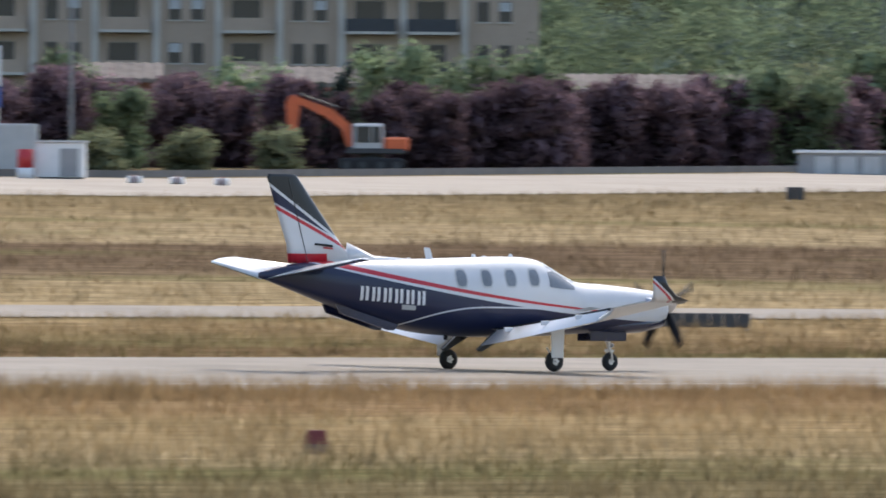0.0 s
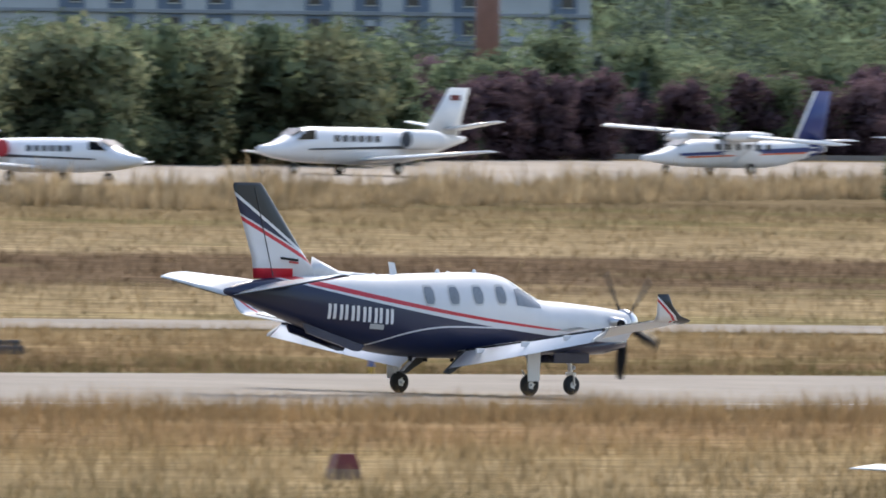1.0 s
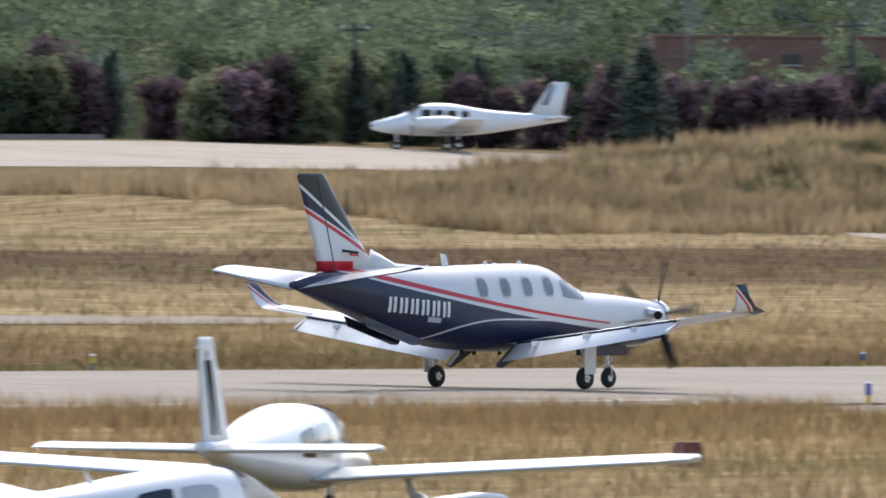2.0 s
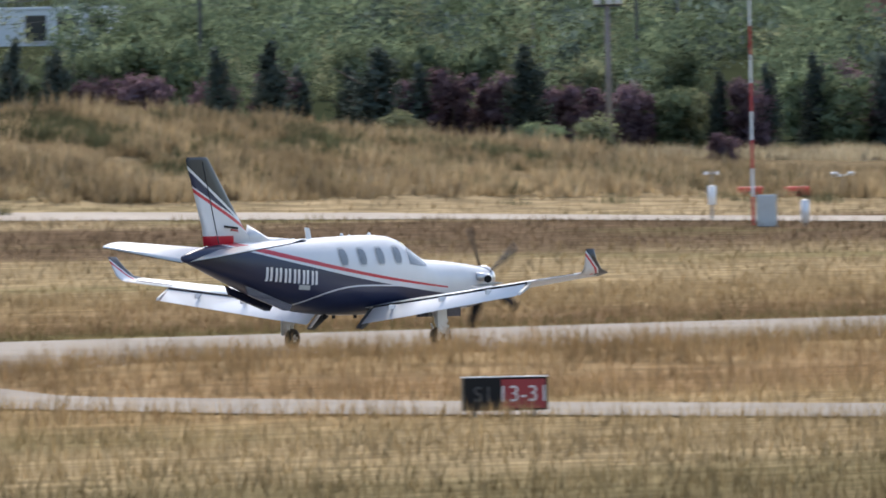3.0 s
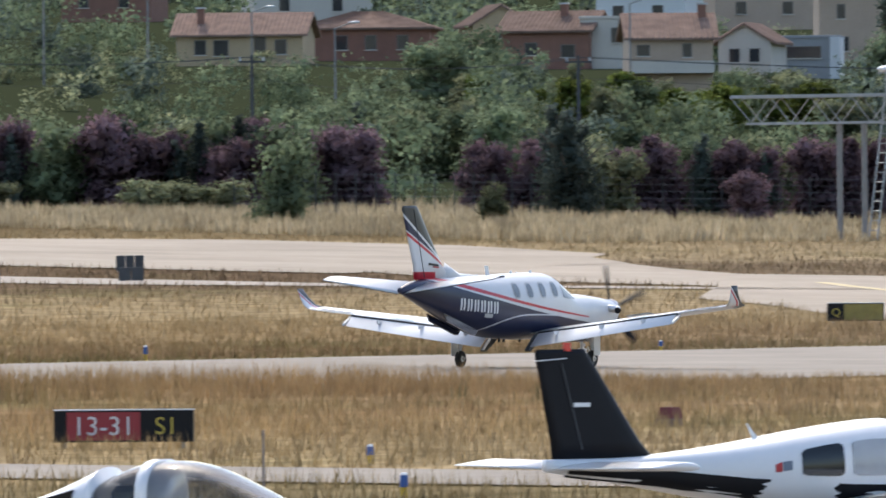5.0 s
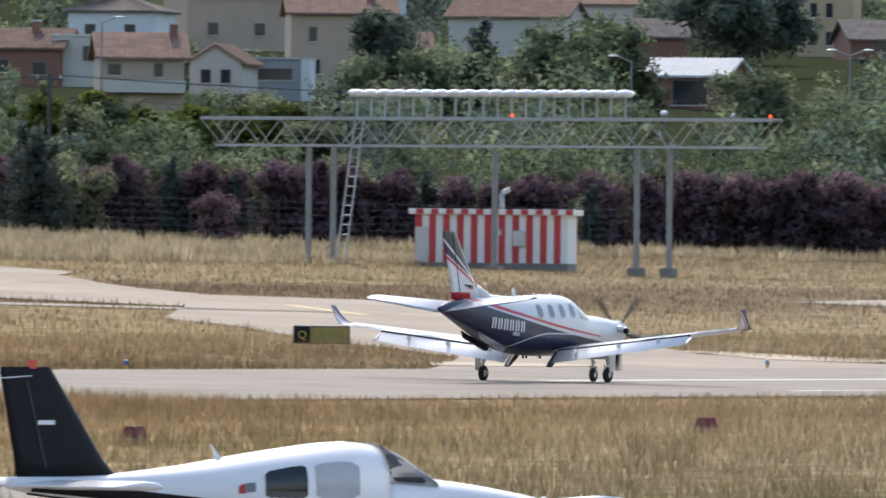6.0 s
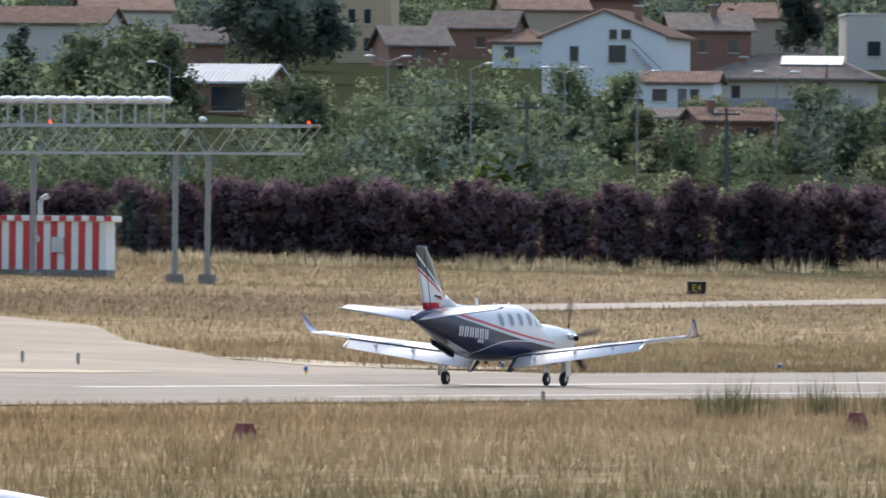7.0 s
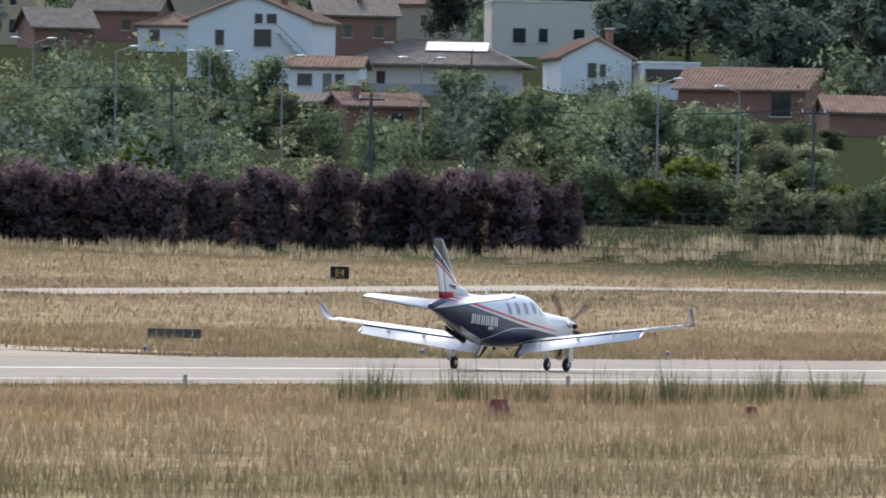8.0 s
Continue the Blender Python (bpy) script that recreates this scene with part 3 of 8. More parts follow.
def skin_plate(parent, name, mat, outline, side, proud=0.006, label=""):
    """A thin plate on the fuselage side that follows its curve: columns of (x, z_low, z_high)."""
    bm = bmesh.new()
    rows = 6
    grid = []
    for x, z0, z1 in outline:
        grid.append([bm.verts.new((x, side * (body_width(x, z0 + (z1 - z0) * j / rows) + proud), z0 + (z1 - z0) * j / rows)) for j in range(rows + 1)])
    for a, b in zip(grid, grid[1:]):
        for j in range(rows):
            bm.faces.new((a[j], a[j + 1], b[j + 1], b[j]))
    return part(name, bm, mat, parent, label, True)


def window_columns(cx, cz, w, h):
    out = []
    for i in range(9):
        u = -1 + 2 * i / 8
        hh = h / 2 * (1 - abs(u) ** 4) ** 0.25 if abs(u) < 1 else h * 0.2
        out.append((cx + u * w / 2, cz - hh, cz + hh))
    return out


def wing_rear(y):
    """Trailing edge of the wing at the span station y: x, z."""
    return float(np.interp(y, [0.45, 2.0, 6.1], [-0.55, -0.54, -0.62])), float(np.interp(y, [0.45, 2.0, 6.1], [0.88, 1.05, 1.52]))


def turboprop():
    p = root("airplane", pose(0, 0, 0), "white and navy single-engine turboprop with red stripes rolling on the runway", "airplane")
    part("fuselage", hull_loft(smooth_sections(BODY, 4), 32), livery(), p, "white roof, red stripe and navy belly", True)
    fin = foil_loft([(-3.75, 0, 2.28, 1.75), (-4.15, 0, 2.68, 1.40), (-5.28, 0, 4.10, 0.78), (-5.36, 0, 4.16, 0.66)], True, 0.75)
    part("fin", fin, fin_livery(), p, "white fin with charcoal leading edge and red band", True)
    bm = bmesh.new()
    bm = skin(bm, [[(-2.4, 0.05, 2.36), (-2.4, -0.05, 2.36), (-2.4, 0, 2.385)], [(-3.3, 0.08, 2.34), (-3.3, -0.08, 2.34), (-3.3, 0, 2.44)], [(-4.0, 0.09, 2.32), (-4.0, -0.09, 2.32), (-4.0, 0, 2.72)]])
    part("dorsal_fillet", bm, M["white"], p, "", True)
    bm = prism(bmesh.new(), [(-5.46, 2.32), (-5.445, 2.32), (-5.935, 4.05), (-5.95, 4.05)], -0.045, 0.045)
    bmesh.ops.translate(bm, verts=bm.verts, vec=(0.42, 0, 0))
    part("rudder_gap", bm, M["grey_dark"], p)
    for s in (1, -1):
        bm = foil_loft([(-4.72, s * 0.10, 2.16, 1.42), (-5.10, s * 2.46, 2.37, 0.71), (-5.25, s * 2.54, 2.38, 0.52)], thick=0.7)
        for v in bm.verts:
            # set nose-up, with the elevator let down
            le = -4.72 - 0.16 * (abs(v.co.y) - 0.1)
            v.co.z += (v.co.x - le) * 0.09 + min(0.0, v.co.x - le + 0.45) * 0.10
        # a navy copy dropped 16 mm makes the tailplane dark from below
        under = bm.copy()
        for v in under.verts:
            v.co.z -= 0.016
        tp = part("tailplane", bm, M["white"], p, "", True)
        part("underside", under, M["navy"], tp, "dark navy layer set just below", True)
        part("wing", foil_loft([(1.2, s * 0.45, 0.88, 1.75), (0.98, s * 2.0, 1.05, 1.52), (0.30, s * 6.1, 1.52, 0.92)]), M["white"], p, "", True)
        # flap hung from the rear of the wing and turned down 36 degrees
        ca, sa = math.cos(radians(36)), math.sin(radians(36))
        rings = []
        for y, c in ((0.74, 0.58), (2.0, 0.54), (4.85, 0.42)):
            xe, ze = wing_rear(y)
            rings.append([(xe - 0.02 - (u * ca - t * sa) * c, s * y, ze - 0.035 - (u * sa + t * -ca) * c) for u, t in ((0.0, 0.0), (0.04, 0.07), (0.16, 0.10), (0.5, 0.065), (1.0, 0.005), (1.0, -0.005), (0.5, -0.03), (0.1, -0.05))])
        part("flap", skin(bmesh.new(), rings), M["white"], p, "lowered white flap", True)
        rings = []
        for y in (0.72, 2.0, 4.87):
            xe, ze = wing_rear(y)
            rings.append([(xe + 0.012, s * y, ze + 0.012), (xe - 0.03, s * y, ze + 0.006), (xe - 0.05, s * y, ze - 0.045), (xe + 0.012, s * y, ze - 0.05)])
        part("flap_gap", skin(bmesh.new(), rings), M["black"], p, "dark slot before the flap")
        bm = prism(bmesh.new(), [(-0.38, 0.90), (-0.60, 0.84), (-1.06, 0.46), (-0.98, 0.42), (-0.45, 0.70)], s * 0.60, s * 0.73)
        part("wing_root_fairing", bm, M["grey_dark"], p, "dark fairing at the wing root")
        xe, ze = wing_rear(4.92)
        part("flap_end", prism(bmesh.new(), [(xe + 0.05, ze - 0.02), (xe - 0.33, ze - 0.22), (xe - 0.36, ze - 0.28), (xe - 0.05, ze - 0.14)], s * 4.88, s * 4.95), M["grey_light"], p)
        for y in (1.35, 2.7, 3.95):
            z = 0.88 + (y - 0.45) * 0.113
            part("flap_fairing", box(bmesh.new(), -0.85, -0.35, s * y - 0.02, s * y + 0.02, z - 0.14, z - 0.04, 0.01), M["white_dull"], p)
        xe, ze = wing_rear(5.4)
        part("aileron_gap", skin(bmesh.new(), [[(x + 0.24, s * y, z + 0.045), (x + 0.22, s * y, z + 0.043), (x + 0.22, s * y, z + 0.02), (x + 0.24, s * y, z + 0.02)] for y, (x, z) in ((4.95, wing_rear(4.95)), (5.95, wing_rear(5.95)))]), M["grey_dark"], p)
        xe, ze = wing_rear(3.5)
        part("spoiler", skin(bmesh.new(), [[(x + 0.46, s * y, z + 0.10), (x + 0.44, s * y, z + 0.10), (x + 0.16, s * y, z + 0.13), (x + 0.18, s * y, z + 0.13)] for y, (x, z) in ((3.2, wing_rear(3.2)), (3.9, wing_rear(3.9)))]), M["grey_light"], p, "small raised grey spoiler")
        wl = skin(bmesh.new(), [[(0.47 - c * u, s * (6.05 + dy + 0.6 * t * c), z + 0.9 * t * c) for u, t in FOIL] for c, dy, z in ((0.98, 0.0, 1.51),)] +
                  [[(x - c * u, s * (y + 0.8 * t * c), z) for u, t in FOIL] for x, y, z, c in ((0.44, 6.25, 1.55, 0.98), (0.05, 6.36, 1.65, 0.62), (-0.20, 6.43, 1.84, 0.42), (-0.38, 6.50, 2.07, 0.29))])
        part("winglet", wl, winglet_livery(), p, "grey winglet with red and black tip", True)
        bm = prism(bmesh.new(), [(-4.45, 1.42), (-2.85, 0.98), (-2.95, 0.86), (-3.1, 0.86), (-4.35, 1.22)], s * 0.26 - 0.02, s * 0.26 + 0.02)
        part("ventral_strake", bm, M["navy"], p)
        # cabin windows, cockpit glazing, lettering bars
        for cx, cz in ((-1.45, 1.98), (-0.80, 1.98), (-0.17, 1.99), (0.44, 2.0)):
            w = skin_plate(p, "window", M["grey_light"], window_columns(cx, cz, 0.31, 0.42), s, 0.004)
            skin_plate(w, "pane", M["cabin_glass"], window_columns(cx, cz, 0.24, 0.34), s, 0.010)
        skin_plate(p, "cockpit_window", M["cabin_glass"], [(0.84, 1.80, 2.12), (1.0, 1.78, 2.14), (1.2, 1.76, 2.06), (1.4, 1.75, 1.95), (1.58, 1.74, 1.82)], s, 0.008, "dark side cockpit window")
        for i, (x, wd) in enumerate(((-3.94, 0.19), (-3.67, 0.19), (-3.40, 0.19), (-3.13, 0.19), (-2.86, 0.19), (-2.59, 0.19))):
            skin_plate(p, "letter_bar", M["white"], [(x, 1.50 - 0.02 * i, 1.80 - 0.02 * i), (x + 0.07, 1.50 - 0.02 * i, 1.80 - 0.02 * i)], s, 0.006)
            skin_plate(p, "letter_bar", M["white"], [(x + 0.12, 1.50 - 0.02 * i, 1.80 - 0.02 * i), (x + 0.19, 1.50 - 0.02 * i, 1.80 - 0.02 * i)], s, 0.006)
        skin_plate(p, "step_plate", M["grey_light"], [(-2.95, 1.31, 1.41), (-2.62, 1.29, 1.39)], s, 0.012)
        bm = prism(bmesh.new(), [(-4.86, 2.66), (-4.42, 2.62), (-4.42, 2.665), (-4.86, 2.705)], s * 0.06, s * 0.088)
        part("name_bar", bm, M["black"], p)
        bm = prism(bmesh.new(), [(-4.64, 2.59), (-4.42, 2.57), (-4.42, 2.605), (-4.64, 2.625)], s * 0.06, s * 0.092)
        part("name_bar", bm, M["red"], p)
        bm = bmesh.new()
        tube(bm, (3.55, s * 0.38, 1.50), (3.78, s * 0.52, 1.46), 0.09, 0.10, 12)
        tube(bm, (3.78, s * 0.52, 1.46), (3.68, s * 0.60, 1.44), 0.10, 0.09, 12)
        ex = part("exhaust_stub", bm, M["steel"], p, "metal exhaust pipe", True)
        # the dark inside of the pipe is drawn as a black disc
        part("exhaust_mouth", tube(bmesh.new(), (3.69, s * 0.595, 1.44), (3.655, s * 0.62, 1.436), 0.086, 0.084, 12), M["black"], ex, "dark opening of the pipe")
        # main gear
        bm = bmesh.new()
        tube(bm, (0.05, s * 1.90, 1.02), (0.02, s * 1.97, 0.52), 0.05, seg=10)
        tube(bm, (0.02, s * 1.97, 0.55), (0.02, s * 1.97, 0.24), 0.032, seg=10)
        tube(bm, (0.02, s * 1.84, 0.23), (0.02, s * 2.08, 0.23), 0.03)
        tube(bm, (-0.16, s * 1.95, 0.52), (0.0, s * 1.97, 0.26), 0.02, seg=6)
        tube(bm, (0.2, s * 1.6, 0.98), (0.03, s * 1.95, 0.60), 0.025, seg=6)
        part("main_gear_leg", bm, M["white_dull"], p)
        bm = box(bmesh.new(), -0.19, 0.17, s * 2.13 - 0.012, s * 2.13 + 0.012, 0.30, 1.02, 0.008)
        for v in bm.verts:
            v.co.x *= 1.0 if v.co.z > 0.6 else 0.85
        part("gear_door", bm, M["white"], p)
        wheel(p, "main_wheel", pose(0.02, s * 1.97, 0.225), 0.225, 0.17, "black tyre")
    # windscreen
    bm = bmesh.new()
    a = np.array(smooth_sections(BODY, 4))
    grid = []
    for i in range(7):
        x = 0.88 + 0.78 * i / 6
        zt, w = np.interp(x, a[:, 0], a[:, 2]), np.interp(x, a[:, 0], a[:, 3])
        zb = np.interp(x, a[:, 0], a[:, 1])
        row = []
        for j in range(9):
            ang = radians(55 + 70 * j / 8)
            c, q = math.cos(ang), math.sin(ang)
            row.append(bm.verts.new((x, math.copysign(abs(c) ** (2 / 2.3), c) * (w + 0.008), (zb + zt) / 2 + abs(q) ** (2 / 2.3) * ((zt - zb) / 2 + 0.008))))
        grid.append(row)
    for r0, r1 in zip(grid, grid[1:]):
        for j in range(8):
            bm.faces.new((r0[j], r0[j + 1], r1[j + 1], r1[j]))
    part("windscreen", bm, M["cockpit"], p, "dark curved windscreen", True)
    # roof aerials
    bm = prism(bmesh.new(), [(-1.95, 2.38), (-1.78, 2.38), (-1.86, 2.62), (-2.0, 2.63), (-2.0, 2.60)], -0.012, 0.012)
    part("aerial", bm, M["white"], p)
    for x, h in ((-0.72, 0.07), (0.25, 0.08), (-0.45, 0.03), (-2.4, 0.04)):
        part("aerial", ball(bmesh.new(), (x, 0, 2.43 if x > -2 else 2.37), 0.06, 0.03, h, 10, 6), M["white_dull"], p, "", True)
    for x, y in ((-0.3, 0.0), (-0.9, 0.12), (-1.5, -0.1)):
        part("belly_aerial", box(bmesh.new(), x - 0.05, x + 0.05, y - 0.01, y + 0.01, 0.66, 0.80, 0.005), M["black"], p)
    # chin intake and cowl underside
    part("chin_cowl", hull_loft([(2.3, 0.80, 1.1, 0.30), (2.9, 0.78, 1.15, 0.36), (3.6, 0.82, 1.2, 0.36), (4.15, 0.93, 1.2, 0.26), (4.2, 0.96, 1.16, 0.2)], 20), M["navy"], p, "dark lower cowling with chin intake", True)
    # nose gear
    bm = bmesh.new()
    tube(bm, (2.80, 0, 0.95), (2.87, 0, 0.42), 0.045, seg=10)
    tube(bm, (2.87, -0.09, 0.42), (2.89, -0.09, 0.20), 0.02, seg=8)
    tube(bm, (2.87, 0.09, 0.42), (2.89, 0.09, 0.20), 0.02, seg=8)
    box(bm, 2.82, 2.92, -0.11, 0.11, 0.40, 0.46, 0.01)
    tube(bm, (2.6, 0, 0.85), (2.85, 0, 0.55), 0.02, seg=6)
    ball(bm, (2.93, 0, 0.55), 0.05, 0.06, 0.05, 8, 6)
    part("nose_gear_leg", bm, M["steel"], p)
    for s in (1, -1):
        part("nose_gear_door", box(bmesh.new(), 2.2, 3.15, s * 0.24 - 0.01, s * 0.24 + 0.01, 0.64, 0.86, 0.006), M["navy"], p)
    wheel(p, "nose_wheel", pose(2.89, 0, 0.2), 0.2, 0.15, "black tyre")
    # propeller
    prop = new("propeller")
    prop.parent, prop.matrix_basis = p, pose(4.30, 0, 1.46)
    rings = [[(x, math.cos(2 * math.pi * i / 20) * r, math.sin(2 * math.pi * i / 20) * r) for i in range(20)] for x, r in ((-0.08, 0.27), (0.0, 0.275), (0.10, 0.25), (0.20, 0.19), (0.28, 0.11), (0.33, 0.03))]
    part("spinner", skin(bmesh.new(), rings), M["steel"], prop, "polished spinner", True)
    for i in range(5):
        rows = []
        for r, c, tw in ((0.22, 0.10, 60), (0.45, 0.18, 48), (0.75, 0.21, 36), (1.0, 0.18, 28), (1.15, 0.10, 24)):
            ca, sa = math.cos(radians(tw)), math.sin(radians(tw))
            rows.append([(sa * u * c + ca * t * 0.02, ca * u * c - sa * t * 0.02, r) for u, t in ((-0.5, 0), (-0.2, 1), (0.2, 1), (0.5, 0), (0.2, -1), (-0.2, -1))])
        bm = skin(bmesh.new(), rows)
        bmesh.ops.rotate(bm, verts=bm.verts, cent=(0, 0, 0), matrix=Matrix.Rotation(2 * math.pi * i / 5, 3, "X"))
        part("propeller_blade", bm, M["black"], prop, "", True)
    return p, prop


plane, propeller = turboprop()
# ---------------- buildings behind the airfield ----------------


def polar(bearing, r):
    b = radians(bearing)
    return r * math.sin(b), r * math.cos(b)


HOUSE_SPOTS = []


def window(parent, x, z, w, h, y=0.0, shutter=False):
    """A window on the front: surround, recessed pane, sill."""
    bm = bmesh.new()
    t = 0.07
    box(bm, x - w / 2 - t, x - w / 2, y - 0.05, y + 0.12, z - t, z + h + t)
    box(bm, x + w / 2, x + w / 2 + t, y - 0.05, y + 0.12, z - t, z + h + t)
    box(bm, x - w / 2, x + w / 2, y - 0.05, y + 0.12, z + h, z + h + t)
    fr = part("window", bm, M["shutter"], parent)
    part("pane", box(bmesh.new(), x - w / 2, x + w / 2, y - 0.03, y + 0.02, z, z + h * (0.55 if shutter else 1.0)), M["pane"], fr)
    if shutter:
        part("roller_shutter", box(bmesh.new(), x - w / 2, x + w / 2, y - 0.045, y + 0.02, z + h * 0.55, z + h), M["grey_light"], fr)
    part("sill", box(bmesh.new(), x - w / 2 - 0.12, x + w / 2 + 0.12, y - 0.16, y + 0.05, z - 0.1, z), M["cream_wall"], fr)
    return fr


def tiled_slope(parent, corners, material, n):
    """A pitched roof plane with raised rows of tiles running down the slope."""
    bm = bmesh.new()
    a, b, c, d = (Vector(q) for q in corners)      # eave left, eave right, ridge right, ridge left
    nrm = (b - a).cross(d - a).normalized()
    if nrm.z < 0:
        nrm = -nrm
    lo, hi = [], []
    for i in range(2 * n + 1):
        u, up = i / (2 * n), nrm * (0.09 if i % 2 else 0.0)
        lo.append(a.lerp(b, u) + up)
        hi.append(d.lerp(c, u) + up)
    down = Vector((0, 0, 0.2))
    skin(bm, [[p, q, q - down, p - down] for p, q in zip(lo, hi)])
    return part("roof", bm, material, parent)


def house(bearing, r, w, depth, wall_h, rise, wall, roof, label, wins=(), style="gable", turn=0.0, sink=0.4, chimney=None, eave=0.5, door=None):
    x, y = polar(bearing, r)
    HOUSE_SPOTS.append((x, y, w))
    h = root("house", on_land(x, y, facing(x, y) + turn, -sink), label, "house", "houses on the hillside")
    z = wall_h + sink
    bm = bmesh.new()
    if style == "front_gable":
        prism(bm, [(-w / 2, 0), (w / 2, 0), (w / 2, z), (0, z + rise), (-w / 2, z)], 0, depth)
    elif style == "shed":
        prism(bm, [(-w / 2, 0), (w / 2, 0), (w / 2, z), (-w / 2, z + rise)], 0, depth)
    else:
        box(bm, -w / 2, w / 2, 0, depth, 0, z)
        if style == "gable":
            for sx in (-1, 1):
                a = [bm.verts.new((sx * (w / 2 - 0.01), q, zz)) for q, zz in ((0, z), (depth, z), (depth / 2, z + rise))]
                b = [bm.verts.new((sx * (w / 2 - 0.25), q, zz)) for q, zz in ((0, z), (depth, z), (depth / 2, z + rise))]
                skin(bm, [[v.co.copy() for v in a], [v.co.copy() for v in b]])
                for v in a + b:
                    bm.verts.remove(v)
    part("wall", bm, M[wall], h)
    e, n = eave, max(6, int(w / 0.34))
    k = rise / (depth / 2)
    if style == "gable":
        tiled_slope(h, [(-w / 2 - e, -e, z - e * k), (w / 2 + e, -e, z - e * k), (w / 2 + e, depth / 2, z + rise + 0.06), (-w / 2 - e, depth / 2, z + rise + 0.06)], M[roof], n)
        tiled_slope(h, [(w / 2 + e, depth + e, z - e * k), (-w / 2 - e, depth + e, z - e * k), (-w / 2 - e, depth / 2, z + rise + 0.06), (w / 2 + e, depth / 2, z + rise + 0.06)], M[roof], n)
    elif style == "front_gable":
        k = rise / (w / 2)
        nn = max(6, int(depth / 0.34))
        tiled_slope(h, [(-w / 2 - e, depth + 0.2, z - e * k), (-w / 2 - e, -0.3, z - e * k), (0, -0.3, z + rise + 0.08), (0, depth + 0.2, z + rise + 0.08)], M[roof], nn)
        tiled_slope(h, [(w / 2 + e, -0.3, z - e * k), (w / 2 + e, depth + 0.2, z - e * k), (0, depth + 0.2, z + rise + 0.08), (0, -0.3, z + rise + 0.08)], M[roof], nn)
    elif style == "hip":
        q = min(w, depth) / 2
        tiled_slope(h, [(-w / 2 - e, -e, z), (w / 2 + e, -e, z), (w / 2 - q, depth / 2, z + rise), (-w / 2 + q, depth / 2, z + rise)], M[roof], n)
        tiled_slope(h, [(w / 2 + e, depth + e, z), (-w / 2 - e, depth + e, z), (-w / 2 + q, depth / 2, z + rise), (w / 2 - q, depth / 2, z + rise)], M[roof], n)
        tiled_slope(h, [(-w / 2 - e, depth + e, z), (-w / 2 - e, -e, z), (-w / 2 + q - 0.01, depth / 2, z + rise), (-w / 2 + q, depth / 2 + 0.01, z + rise)], M[roof], n // 2)
        tiled_slope(h, [(w / 2 + e, -e, z), (w / 2 + e, depth + e, z), (w / 2 - q, depth / 2 + 0.01, z + rise), (w / 2 - q + 0.01, depth / 2, z + rise)], M[roof], n // 2)
    elif style == "shed":
        tiled_slope(h, [(w / 2 + e, -e, z - 0.05), (w / 2 + e, depth + e, z - 0.05), (-w / 2 - e, depth + e, z + rise + 0.1), (-w / 2 - e, -e, z + rise + 0.1)], M[roof], max(5, int(depth / 0.34)))
    else:
        part("parapet", box(bmesh.new(), -w / 2 - 0.1, w / 2 + 0.1, -0.1, depth + 0.1, z, z + 0.25, 0.03), M[wall], h)
    for wx, wz, ww, wh, *sh in wins:
        window(h, wx, wz + sink, ww, wh, 0.0, bool(sh))
    if door:
        part("door", box(bmesh.new(), door[0] - door[1] / 2, door[0] + door[1] / 2, -0.05, 0.05, sink, sink + door[2]), M["shutter"], h)
    if chimney:
        bm = box(bmesh.new(), chimney[0] - 0.3, chimney[0] + 0.3, chimney[1] - 0.3, chimney[1] + 0.3, z, z + rise + chimney[2])
        c = part("chimney", bm, M["brick_wall"], h)
        part("chimney_cap", box(bmesh.new(), chimney[0] - 0.4, chimney[0] + 0.4, chimney[1] - 0.4, chimney[1] + 0.4, z + rise + chimney[2], z + rise + chimney[2] + 0.15), M["grey_light"], c)
    return h


# group seen last: white houses and the hip-roofed bungalow
h = house(64.36, 1071, 11.5, 9, 5.6, 2.2, "white_wall", "tile", "tall white rendered house with a clay-tiled gable roof", [(-2.8, 3.2, 0.7, 1.3), (1.2, 3.1, 1.5, 1.5), (0.8, 5.2, 0.6, 0.8), (2.0, 5.2, 0.8, 0.8)], "front_gable", -14, chimney=(2.4, 3, 0.4))
for i in range(11):
    part("stair_tread", box(bmesh.new(), 2.6 + i * 0.26, 2.9 + i * 0.26, -1.0, -0.05, 4.6 - i * 0.26, 4.68 - i * 0.26), M["grey_light"], h)
part("stair_rail", tube(bmesh.new(), (2.6, -1.0, 5.6), (5.5, -1.0, 2.9), 0.04), M["grey_post"], h)
house(64.72, 1046, 6.2, 5, 2.7, 0.8, "white_wall", "tile", "low white annexe with a brown tiled roof", [(-1.7, 0.9, 1.2, 1.0), (1.4, 1.0, 0.7, 0.9)], "gable", -8, door=(0.3, 0.8, 2.0))
h = house(65.24, 1064, 14.5, 9, 2.7, 2.3, "cream_wall", "tile_grey", "cream bungalow with a wide hipped tile roof", [(-4.6, 0.9, 0.7, 1.1), (3.0, 0.6, 0.9, 1.7)], "hip", -6, eave=1.2, chimney=(-4.2, 2.5, -0.4))
part("solar_panel", prism(bmesh.new(), [(-0.8, 0.0), (4.8, 0.0), (4.8, 0.08), (-0.8, 0.08)], 0.0, 1.9), M["grey_light"], h, "pale solar panels", at=pose(0, 1.6, 4.35, 25, 0, 0))
part("terrace_wall", box(bmesh.new(), -6.5, 7.0, -2.6, -2.4, 0, 1.3), M["grey_wall"], h)
part("flagpole", tube(bmesh.new(), (3.7, -1.0, 0.4), (3.7, -1.0, 4.6), 0.04), M["grey_post"], h)
part("flag", prism(bmesh.new(), [(3.5, 3.1), (3.74, 3.1), (3.74, 4.4), (3.66, 4.4)], -1.02, -0.98), M["red_dull"], h)
